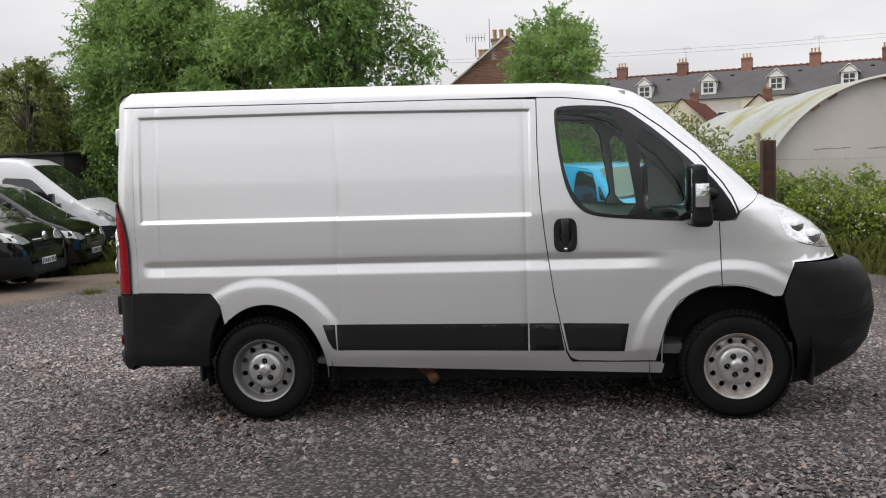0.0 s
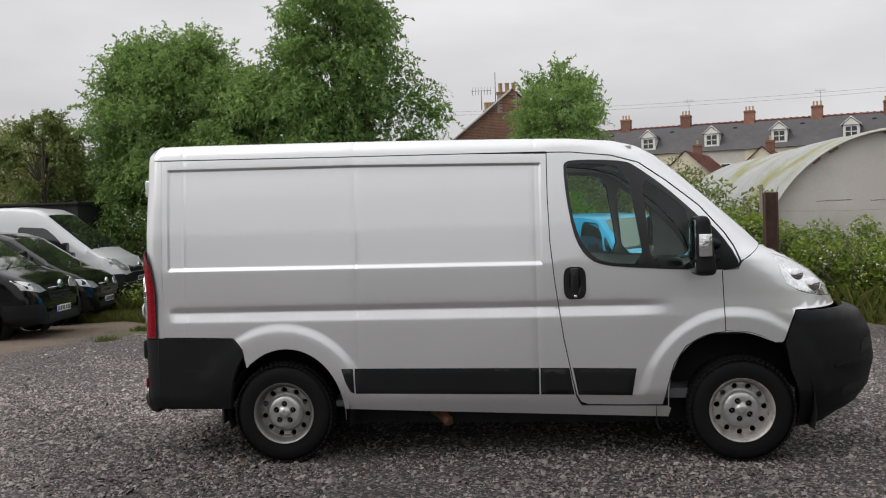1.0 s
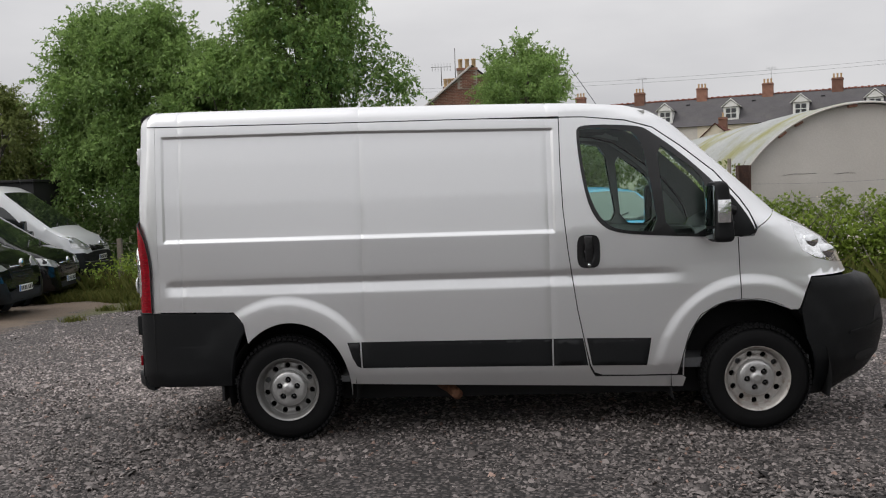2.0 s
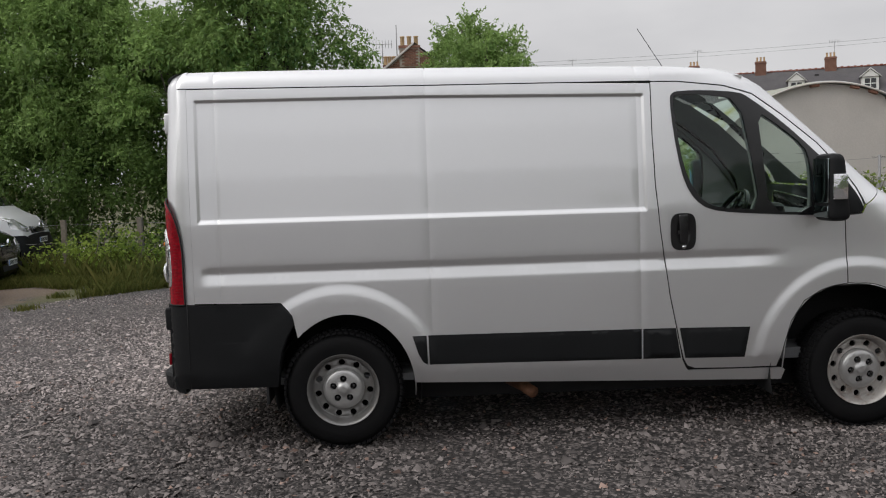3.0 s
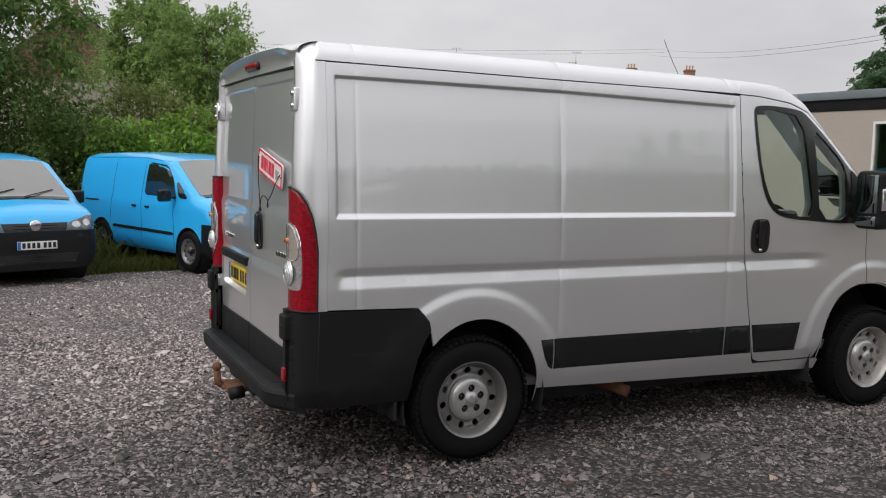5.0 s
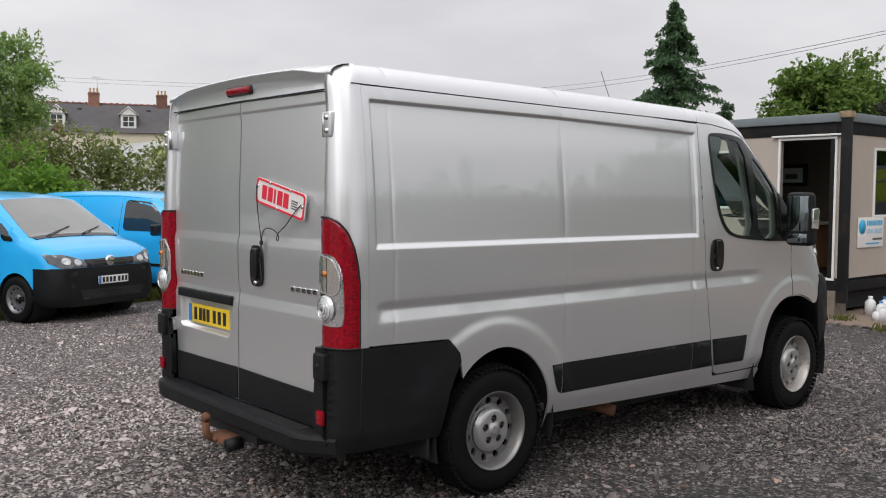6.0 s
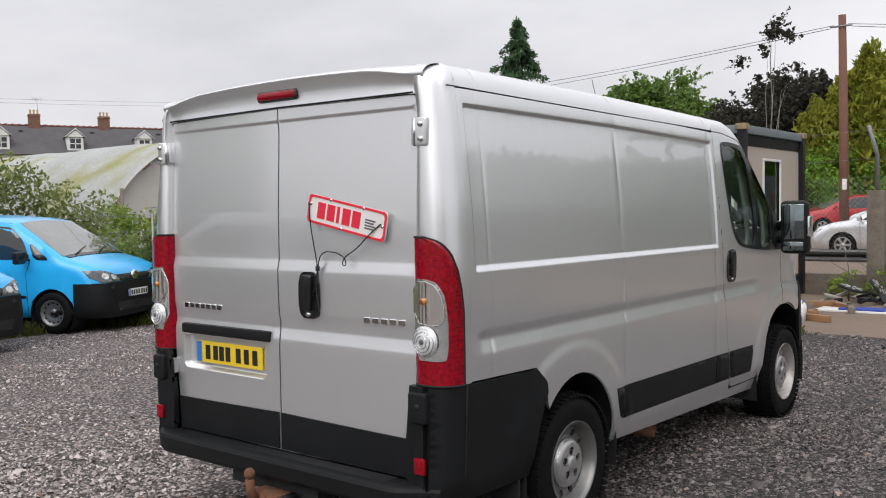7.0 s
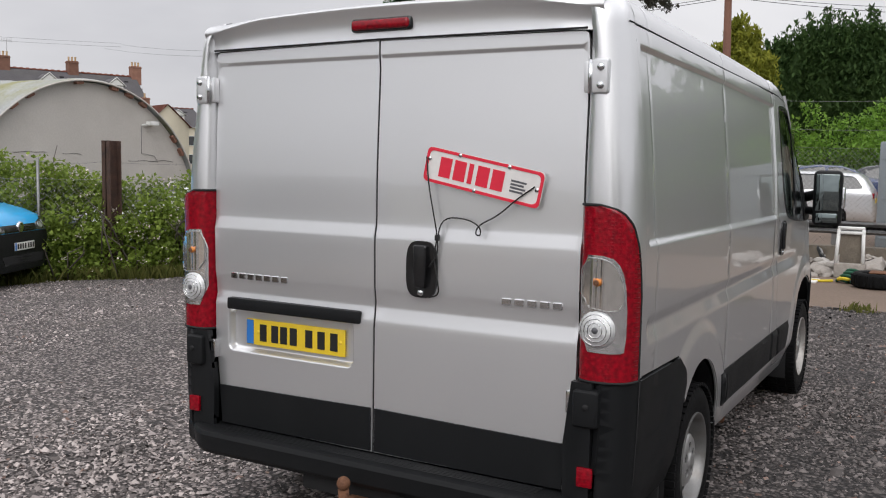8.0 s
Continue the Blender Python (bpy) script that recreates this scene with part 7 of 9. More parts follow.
def build_hut():
    """Half-round hut: rendered end wall, corrugated curved roof."""
    cx, y0, y1, r, cz = 10.1, 15.1, 30.0, 3.25, 0.05
    hut = thing("curved_hut", "half-round hut with rendered end wall and mossy corrugated roof", "hut")
    arch_ = [(cx + r * math.cos(a), cz + r * math.sin(a)) for a in np.linspace(0, math.pi, 60)]
    outline = arch_ + [(cx - r, -0.6), (cx + r, -0.6)]
    part("end_wall", sheet(dense(outline, 0.3), lambda x, z: (x, y0 + 0.010 * noise.noise((x * 1.7, z * 1.7, 0)), z), 0.3, (), (), (), 0.25, (0, 1, 0), True), RENDER_WALL, hut, "patchy grey rendered end wall")
    roof = bmesh.new()
    rows = []
    n_wave = 190
    for i in range(n_wave):
        y = y0 - 0.12 + (y1 - y0 + 0.12) * i / (n_wave - 1)
        w = 0.028 * (1 if i % 2 else -1)
        step_ = 0.03 * (int((y - y0) / 2.4) % 2)
        rows.append([roof.verts.new((cx + (r + 0.05 + w + step_) * math.cos(a), y, cz + (r + 0.05 + w + step_) * math.sin(a))) for a in np.linspace(-0.12, math.pi + 0.12, 40)])
    for a, b in zip(rows, rows[1:]):
        for k in range(len(a) - 1):
            roof.faces.new((a[k], a[k + 1], b[k + 1], b[k]))
    part("curved_roof", roof, ASBESTOS, hut, "weathered corrugated roof with yellow-green moss", angle=60)
    edge = [(cx + (r + 0.03) * math.cos(a), y0 - 0.14, cz + (r + 0.03) * math.sin(a)) for a in np.linspace(0, math.pi, 50)]
    part("roof_edge", tube(edge, 0.022, 6), RENDER_WALL, hut)
    for a in (62, 70, 78, 95, 118, 126, 33, 40):
        m = Matrix.Translation((cx + (r - 0.02) * math.cos(radians(a)), y0 - 0.05, cz + (r - 0.02) * math.sin(radians(a))))
        part("exposed_brick", block(-0.10, 0.10, -0.06, 0.06, -0.035, 0.035, 0.01, 1, m @ Matrix.Rotation(radians(90 - a), 4, "Y")), BRICK, hut)
    lamp = part("flood_lamp", block(11.70, 11.95, y0 - 0.24, y0 - 0.06, 2.42, 2.52, 0.02, 2), WHITE_WOOD, hut, "small white flood lamp on the wall")
    part("lamp_arm", tube([(11.72, y0 - 0.1, 2.45), (11.60, y0 - 0.04, 2.42)], 0.025, 6), WHITE_WOOD, lamp)
    part("wall_cable", tube([(11.60, y0 - 0.012, 2.40), (11.60, y0 - 0.012, 1.75), (12.0, y0 - 0.012, 1.70), (12.1, y0 - 0.012, 1.55)], 0.006, 5), GALV, hut)
    for z, x0_, x1_ in ((1.72, 8.2, 9.0), (1.70, 9.4, 9.9), (1.58, 11.2, 12.6)):
        part("wall_crack", tube([(x, y0 - 0.004, z + 0.03 * noise.noise((x * 3, z, 0))) for x in np.linspace(x0_, x1_, 12)], 0.005, 4), SEAL, hut)


build_hut()


def chimney(parent, x, y, z, w, d, h, pots, brick_courses=True):
    st = part("chimney", block(x - w / 2, x + w / 2, y - d / 2, y + d / 2, z, z + h, 0.015, 1), BRICK, parent, "brick chimney stack")
    part("stack_cap", block(x - w / 2 - 0.05, x + w / 2 + 0.05, y - d / 2 - 0.05, y + d / 2 + 0.05, z + h - 0.22, z + h - 0.10, 0.02, 1), BRICK, st)
    for k in range(pots):
        px = x + (k - (pots - 1) / 2) * w / max(1, pots) * 0.95
        part("chimney_pot", spin([(0.10, 0.0), (0.085, 0.25), (0.10, 0.42), (0.12, 0.46), (0.10, 0.47), (0.07, 0.30)], 14, "z"), CLAY, st, "buff clay chimney pot").location = (px, y, z + h)
    return st


def tv_aerial(parent, x, y, z, h):
    bm = tube([(x, y, z), (x, y, z + h)], 0.025, 5)
    tube([(x - 0.5, y, z + h), (x + 0.5, y, z + h)], 0.015, 4, None, bm)
    for k in np.linspace(-0.45, 0.45, 7):
        tube([(x + k, y, z + h - 0.2), (x + k, y, z + h + 0.2)], 0.012, 4, None, bm)
    part("tv_aerial", bm, GALV, parent, "thin metal television aerial")


def build_terrace():
    """Row of tall terraced houses on the far street, each with a dormer and a shared stack."""
    base = Matrix.Rotation(radians(-21), 4, "Z")
    pitch_w, dist, eaves, ridge_z = 6.7, 110.4, 7.6, 10.9
    for k in range(-5, 6):
        low_end = 0.80 if k == 5 else 1.14
        m = base @ Matrix.Translation((2.46 + 7.95 * k, dist, 0)) @ Matrix.Diagonal((1.187, 1.14, low_end, 1))
        h = thing("terraced_house", "rendered terraced house with slate roof and white dormer", "house", "terrace on the far street", "", m)
        part("wall", block(0.0, pitch_w, 0.0, 8.0, -1.0, eaves), CREAM_WALL if k % 3 else RENDER_WALL, h, "pale rendered front wall")
        rf = bmesh.new()
        zz = lambda q: eaves + (ridge_z - eaves) * q
        steps = [(-0.3 + 4.3 * i / 22 + e * 4.3 / 22, zz((i + e) / 22) + 0.03 * (1 - e)) for i in range(22) for e in (0, 1)] + [(8.3, eaves)]
        rows = [(rf.verts.new((0.0, y, z)), rf.verts.new((pitch_w, y, z))) for y, z in steps]
        for (a0, a1), (b0, b1) in zip(rows, rows[1:]):
            rf.faces.new((a0, a1, b1, b0))
        roof = part("roof", rf, SLATE, h, "grey slate roof")
        ridge = bmesh.new()
        for j in range(22):
            x = pitch_w * (j + 0.5) / 22
            box(ridge, x - 0.14, x + 0.14, 3.86, 4.14, ridge_z - 0.04, ridge_z + 0.10 + 0.06 * (j % 2), 0.03, 1)
        part("ridge_tile", ridge, TILE_RED, roof)
        if k < 5:
            chimney(h, 0.0, 4.0, ridge_z - 0.9, 1.08, 0.85, 2.1, 3)
        if k == 4:
            chimney(h, pitch_w, 4.0, ridge_z - 0.9, 1.08, 0.85, 2.1, 3)
        if k % 2:
            tv_aerial(h, 0.35, 4.0, ridge_z + 0.6, 2.2)
        # dormer
        dx = pitch_w * 0.5
        d = part("dormer", block(dx - 0.75, dx + 0.75, 0.35, 2.6, eaves + 0.55, eaves + 1.95), WHITE_WOOD, h, "white gabled roof dormer")
        part("dormer_window", block(dx - 0.5, dx + 0.5, 0.32, 0.37, eaves + 0.75, eaves + 1.75), DARK_GLASS, d)
        bars_ = bmesh.new()
        box(bars_, dx - 0.04, dx + 0.04, 0.29, 0.33, eaves + 0.75, eaves + 1.75)
        box(bars_, dx - 0.5, dx + 0.5, 0.29, 0.33, eaves + 1.20, eaves + 1.28)
        part("window_bars", bars_, WHITE_WOOD, d)
        gab = bmesh.new()
        t = [gab.verts.new(p) for p in ((dx - 0.95, 0.25, eaves + 1.90), (dx + 0.95, 0.25, eaves + 1.90), (dx, 0.25, eaves + 2.75), (dx - 0.95, 3.2, eaves + 1.90), (dx + 0.95, 3.2, eaves + 1.90), (dx, 3.2, eaves + 2.75))]
        for q in ((0, 1, 2), (0, 2, 5, 3), (1, 4, 5, 2), (0, 3, 4, 1)):
            gab.faces.new([t[i] for i in q])
        part("dormer_gable", gab, SLATE, d)
        face = bmesh.new()
        t = [face.verts.new(p) for p in ((dx - 0.80, 0.23, eaves + 1.93), (dx + 0.80, 0.23, eaves + 1.93), (dx, 0.23, eaves + 2.62))]
        face.faces.new(t)
        part("dormer_face", face, WHITE_WOOD, d)
        part("barge_board", tube([(dx - 0.98, 0.2, eaves + 1.88), (dx, 0.2, eaves + 2.78), (dx + 0.98, 0.2, eaves + 1.88)], 0.07, 4), WHITE_WOOD, d)
        for wx in (pitch_w * 0.28, pitch_w * 0.72):
            for wz in (4.6, 1.6):
                w_ = part("house_window", block(wx - 0.55, wx + 0.55, -0.06, 0.04, wz, wz + 1.6, 0.02, 1), WHITE_WOOD, h)
                part("pane", block(wx - 0.45, wx + 0.45, -0.08, -0.05, wz + 0.08, wz + 1.52), DARK_GLASS, w_)
        part("roof_vent", block(dx + 1.8, dx + 2.2, 3.0, 3.1, ridge_z - 0.75, ridge_z - 0.6), SEAL, roof)
    # back extension with a red roof and a cream gable
    for s, rm, d0 in ((34.2, TILE_RED, 85.4), (-7.9, TILE_RED, 84.0), (-15.0, TILE_RED, 84.0)):
        m = base @ Matrix.Translation((s, d0, 0))
        ex = thing("house_extension", "low cream back extension with a pitched roof", "house", "back extensions", "", m)
        g = bmesh.new()
        t = [g.verts.new(p) for p in ((-2.2, 0, -1), (2.2, 0, -1), (2.2, 0, 5.2), (0, 0, 7.2), (-2.2, 0, 5.2), (-2.2, 12, -1), (2.2, 12, -1), (2.2, 12, 5.2), (0, 12, 7.2), (-2.2, 12, 5.2))]
        for q in ((0, 1, 2, 3, 4), (1, 6, 7, 2), (0, 4, 9, 5), (5, 9, 8, 7, 6)):
            g.faces.new([t[i] for i in q])
        part("wall", g, CREAM_WALL, ex)
        g = bmesh.new()
        t = [g.verts.new(p) for p in ((-2.5, -0.2, 5.0), (0, -0.2, 7.3), (2.5, -0.2, 5.0), (-2.5, 12, 5.0), (0, 12, 7.3), (2.5, 12, 5.0))]
        for q in ((0, 1, 4, 3), (1, 2, 5, 4)):
            g.faces.new([t[i] for i in q])
        bmesh.ops.solidify(g, geom=g.faces[:], thickness=0.15)
        part("roof", g, rm, ex)
        chimney(ex, 0.0, 6.0, 6.6, 0.8, 0.8, 1.6, 1)


build_terrace()


def build_brick_gable():
    """Brick gable end with a tall stack of courses, and a lower stack behind."""
    h = thing("brick_house", "red brick gable house with two chimney stacks", "house")
    y = 38.0
    g = bmesh.new()
    t = [g.verts.new(p) for p in ((-3.2, y, -1), (4.5, y, -1), (4.5, y, 4.6), (0.6, y, 7.65), (-3.2, y, 4.6), (-3.2, y + 9, -1), (4.5, y + 9, -1), (4.5, y + 9, 4.6), (0.6, y + 9, 7.65), (-3.2, y + 9, 4.6))]
    for q in ((0, 1, 2, 3, 4), (1, 6, 7, 2), (0, 4, 9, 5), (5, 9, 8, 7, 6)):
        g.faces.new([t[i] for i in q])
    wall = part("gable_wall", g, MORTAR, h, "red brick gable wall")
    g = bmesh.new()
    t = [g.verts.new(p) for p in ((-3.5, y - 0.1, 4.42), (0.6, y - 0.1, 7.75), (4.8, y - 0.1, 4.42), (-3.5, y + 9, 4.42), (0.6, y + 9, 7.75), (4.8, y + 9, 4.42))]
    for q in ((0, 1, 4, 3), (1, 2, 5, 4)):
        g.faces.new([t[i] for i in q])
    bmesh.ops.solidify(g, geom=g.faces[:], thickness=0.12)
    part("roof", g, SLATE, h)
    part("verge", tube([(-3.5, y - 0.14, 4.40), (0.55, y - 0.14, 7.70)], 0.07, 4), RENDER_WALL, h)
    for x0, w, d, z0, z1, pots in ((0.36, 0.96, 0.6, 6.6, 7.62, 3), (-0.70, 0.62, 0.6, 5.9, 7.20, 3)):
        st = part("chimney", block(x0 - w / 2, x0 + w / 2, y - 0.05 + (0 if x0 > 0 else 4), y + d + (0 if x0 > 0 else 4), z0, z1), MORTAR, h, "brick chimney stack with clay pots")
        for k in range(pots):
            part("chimney_pot", spin([(0.10, 0.0), (0.10, 0.40), (0.12, 0.42), (0.12, 0.46), (0.08, 0.46)], 14, "z"), CLAY, st, "buff clay chimney pot").location = (x0 + (k - 1) * w * 0.34, y + 0.25 + (0 if x0 > 0 else 4), z1)
        part("stack_cap", block(x0 - w / 2 - 0.04, x0 + w / 2 + 0.04, y - 0.09 + (0 if x0 > 0 else 4), y + d + 0.04 + (0 if x0 > 0 else 4), z1 - 0.12, z1), BRICK, st)
    tv_aerial(h, -0.95, y + 1, 6.9, 0.95)
    part("tv_mast", tube([(-0.25, y + 1, 6.7), (-0.25, y + 1, 8.75)], 0.025, 5), GALV, h)
    # courses of brick on the seen part of the gable and stack
    me = block(-0.105, 0.105, -0.02, 0.02, -0.03, 0.03)
    data = bpy.data.meshes.new("brick")
    me.to_mesh(data)
    me.free()
    data.materials.append(BRICK)
    rest = bmesh.new()
    made = 0
    for row in range(44):
        z = 4.5 + 0.075 * row
        for col in range(26):
            x = -2.6 + 0.225 * col + (0.1125 if row % 2 else 0)
            on_gable = 4.62 + (x + 3.2) * 0.802 > z + 0.06 and 4.62 + (4.5 - x) * 0.782 > z + 0.06 and x < 1.6
            on_stack = -0.06 < x - 0.105 and x + 0.105 < 0.86 and 6.6 < z < 7.48
            if not (on_gable or on_stack):
                continue
            yy = y - 0.065 if on_stack else y - 0.008
            if z > 5.7 and made < 300:
                b = new("brick", data)
                b.parent, b.location = wall, (x, yy, z)
                made += 1
            else:
                box(rest, x - 0.105, x + 0.105, yy - 0.02, yy + 0.02, z - 0.03, z + 0.03)
    part("far_bricks", rest, BRICK, wall, kind="stuff")


build_brick_gable()


def build_cabin():
    """Portable sales cabin: beige panels in a black steel frame, open door."""
    x0, x1, y0, y1, z0, z1 = 8.60, 11.05, 1.42, 7.2, 0.42, 2.52
    c = thing("site_cabin", "beige portable cabin in a black frame with its door open", "cabin")
    t = 0.06
    # west face with door and window openings, south face with window
    dy0, dy1, dz1 = 1.56, 2.34, 2.32
    wy0, wy1, wz0, wz1 = 2.95, 3.62, 1.40, 2.18

    def wall(name, parts_):
        bm = bmesh.new()
        for a in parts_:
            box(bm, *a)
        return part(name, bm, CABIN_WALL, c, "flat beige wall panel")

    wall("door_wall", [(x0, x0 + t, y0, dy0, z0, z1), (x0, x0 + t, dy0, dy1, dz1, z1), (x0, x0 + t, dy1, wy0, z0, z1), (x0, x0 + t, wy0, wy1, z0, wz0), (x0, x0 + t, wy0, wy1, wz1, z1), (x0, x0 + t, wy1, y1, z0, z1)])
    sx0, sx1, sz0, sz1 = 9.44, 10.12, 1.30, 2.19
    wall("end_wall", [(x0 + t, sx0, y0, y0 + t, z0, z1), (sx1, x1, y0, y0 + t, z0, z1), (sx0, sx1, y0, y0 + t, z0, sz0), (sx0, sx1, y0, y0 + t, sz1, z1)])
    wall("back_wall", [(x1 - t, x1, y0 + t, y1, z0, z1)])
    wall("far_wall", [(x0 + t, x1 - t, y1 - t, y1, z0, z1)])
    part("room_lining", block(x1 - 0.10, x1 - 0.065, y0 + 0.07, y1 - 0.07, z0 + 0.05, z1), ROOM_WALL, c)
    part("room_lining", block(x0 + 0.07, x1 - 0.10, 4.4, 4.45, z0 + 0.05, z1), ROOM_WALL, c)
    part("cabin_floor", block(x0, x1, y0, y1, z0 - 0.02, z0 + 0.04), CABIN_BLACK, c)
    part("cabin_roof", block(x0 - 0.06, x1 + 0.06, y0 - 0.06, y1 + 0.06, z1 + 0.02, z1 + 0.14, 0.02), CABIN_ROOF, c, "grey-green felt roof edge")
    for px, py in ((x0 - 0.02, y0 - 0.02), (x1 + 0.02, y0 - 0.02), (x0 - 0.02, y1), (x1 + 0.02, y1)):
        part("frame_post", block(px - 0.055, px + 0.055, py - 0.055, py + 0.055, 0.14, z1 + 0.06, 0.008), CABIN_BLACK, c)
        part("corner_block", block(px - 0.075, px + 0.075, py - 0.075, py + 0.075, z1 + 0.07, z1 + 0.155, 0.012), CORNER_PAINT, c, "stained ochre lifting corner")
    part("frame_post", block(x0 - 0.02, x0 + 0.05, y0 + 0.12, y0 + 0.20, 0.30, z1, 0.006), CABIN_BLACK, c)
    for za, zb in ((z1 - 0.14, z1 + 0.02), (z0 - 0.14, z0 - 0.0)):
        part("frame_rail", block(x0 - 0.012, x0 + 0.03, y0, y1, za, zb, 0.005), CABIN_BLACK, c)
        part("frame_rail", block(x0, x1, y0 - 0.012, y0 + 0.03, za, zb, 0.005), CABIN_BLACK, c)

    def white_frame(name, a0, a1, b0, b1, axis, at_, w=0.035):
        bm = bmesh.new()
        for p0, p1, q0, q1 in ((a0 - w, a1 + w, b1, b1 + w), (a0 - w, a1 + w, b0 - w, b0), (a0 - w, a0, b0, b1), (a1, a1 + w, b0, b1)):
            if axis == "x":
                box(bm, at_ - 0.022, at_ + 0.04, p0, p1, q0, q1, 0.004, 1)
            else:
                box(bm, p0, p1, at_ - 0.022, at_ + 0.04, q0, q1, 0.004, 1)
        return part(name, bm, WHITE_WOOD, c, "white painted frame")

    white_frame("door_frame", dy0, dy1, z0 + 0.04, dz1, "x", x0)
    part("drip_bar", block(x0 - 0.06, x0, dy0 - 0.1, dy1 + 0.12, dz1 + 0.045, dz1 + 0.07, 0.004), WHITE_WOOD, c)
    fr = white_frame("window_frame", wy0, wy1, wz0, wz1, "x", x0)
    part("pane", block(x0 + 0.02, x0 + 0.026, wy0, wy1, wz0, wz1), CLEAR_GLASS, fr).visible_shadow = False
    fr = white_frame("window_frame", sx0, sx1, sz0, sz1, "y", y0)
    part("pane", block(sx0, sx1, y0 + 0.02, y0 + 0.026, sz0, sz1), CLEAR_GLASS, fr).visible_shadow = False
    blind = part("window_blind", block(sx0 - 0.02, sx1 + 0.02, y0 + 0.066, y0 + 0.071, sz0, sz1), CABIN_WALL, c, "half-shut slatted blind")
    for k in range(18):
        z = sz0 + 0.02 + k * 0.043
        part("blind_slat", block(sx0 + 0.005, sx1 - 0.005, y0 + 0.040, y0 + 0.063, z, z + 0.016), CABIN_WALL, blind)
    # open door leaf folded against the wall inside, lower white band, counter, picture
    part("door_leaf", block(x0 + 0.07, x0 + 0.85, dy0 - 0.06, dy0 - 0.02, z0 + 0.05, dz1 - 0.02, 0.004), ROOM_WALL, c, "cabin door swung open inwards")
    pic = thing("framed_picture", "framed grey picture on the cabin wall", "picture")
    part("picture_frame", block(x1 - 0.135, x1 - 0.105, 3.20, 3.75, 1.72, 2.08, 0.008), GLOSS_BLACK, pic)
    part("picture_sheet", block(x1 - 0.14, x1 - 0.134, 3.27, 3.68, 1.78, 2.02), PALE_BOARD, pic)
    part("picture_shape", block(x1 - 0.1425, x1 - 0.1395, 3.36, 3.58, 1.84, 1.92, 0.001), GREY_INK, pic)
    desk = thing("desk", "wooden office desk with a pale top", "desk")
    part("desk_top", block(9.7, 10.9, 2.5, 3.9, 1.12, 1.16, 0.006), PALE_BOARD, desk)
    part("desk_panel", block(9.75, 9.80, 2.55, 3.85, 0.46, 1.12), ROOM_WOOD, desk)
    part("desk_side", block(9.80, 10.85, 2.55, 2.60, 0.46, 1.12), ROOM_WOOD, desk)
    part("desk_side", block(9.80, 10.85, 3.80, 3.85, 0.46, 1.12), ROOM_WOOD, desk)
    chair = thing("office_chair", "black office chair seen through the cabin door", "chair")
    part("seat", block(9.05, 9.45, 2.45, 2.9, 0.82, 0.90, 0.03, 3), SEAT, chair)
    part("backrest", block(9.35, 9.45, 2.45, 2.9, 0.95, 1.45, 0.03, 3), SEAT, chair)
    part("post", tube([(9.25, 2.68, 0.52), (9.25, 2.68, 0.82)], 0.03, 8), GLOSS_BLACK, chair)
    foot = bmesh.new()
    for k in range(5):
        a = math.tau * k / 5
        tube([(9.25, 2.68, 0.54), (9.25 + 0.27 * math.cos(a), 2.68 + 0.27 * math.sin(a), 0.485)], 0.02, 6, None, foot)
    part("star_foot", foot, GLOSS_BLACK, chair)
    # sign on the end wall
    sign = thing("wall_sign", "pale sales sign with a blue round mark", "sign")
    part("board", block(8.98, 9.72, y0 - 0.020, y0 - 0.006, 0.86, 1.27, 0.002), PALE_BOARD, sign)
    o = part("round_mark", spin([(0.0005, -0.002), (0.10, -0.002), (0.10, 0.004)], 28, "y"), BLUE_PRINT, sign)
    o.location = (9.09, y0 - 0.021, 1.14)
    for xa, xb, za, zb in ((9.21, 9.69, 1.155, 1.225),):
        for k in range(8):
            x = xa + (xb - xa) * (k + 0.5) / 8
            part("name_bar", block(x - 0.022, x + 0.022, y0 - 0.022, y0 - 0.0195, za, zb), BLUE_PRINT, sign)
    writing("VAN SALES", 0.095, BLUE_PRINT, sign, Matrix.Translation((9.45, y0 - 0.021, 1.075)) @ Matrix.Rotation(radians(90), 4, "X"))
    part("number_bar", block(9.40, 9.69, y0 - 0.022, y0 - 0.0195, 0.955, 0.985), GREY_INK, sign)
    part("web_bar", block(9.20, 9.60, y0 - 0.022, y0 - 0.0195, 0.90, 0.92), BLUE_PRINT, sign)
    # dark block put in for the deep shade below the cabin floor
    part("shade_block", block(x0 + 0.12, x1 - 0.12, y0 + 0.12, y1 - 0.12, 0.02, z0 - 0.03), SEAL, c)
    # timber blocks under the corners
    for bx, by in ((8.7, 1.6), (10.9, 1.6), (8.7, 4.3), (8.7, 7.0), (10.9, 7.0)):
        b = part("support_block", block(bx - 0.16, bx + 0.16, by - 0.12, by + 0.12, float(ground_z(bx, by)) - 0.05, 0.29, 0.01), POST_CONCRETE, c)


build_cabin()


def build_pavement():
    """Concrete apron in front of the cabin and the fence."""
    rng = np.random.default_rng(12)
    apron = tagged(part("pavement", block(7.75, 12.9, -9.0, 8.0, -0.30, 0.0), CONCRETE, None), "worn brown concrete apron beside the gravel", "pavement", kind="structure")
    apron.location = (0, 0, -0.025)
    crumbs = bmesh.new()
    for _ in range(260):
        x, y = 7.75 + rng.normal(0, 0.06), rng.uniform(-5.5, 3.0)
        s = rng.uniform(0.01, 0.035)
        box(crumbs, -s, s, -s * 0.8, s * 0.8, -s * 0.4, s * 0.5, 0, 1, Matrix.Translation((x, y, -0.035)) @ Matrix.Rotation(rng.uniform(0, 6), 4, "Z"))
    tagged(part("edge_stones", crumbs, STONE, None), "loose stones along the concrete edge", "stones", kind="stuff")


build_pavement()

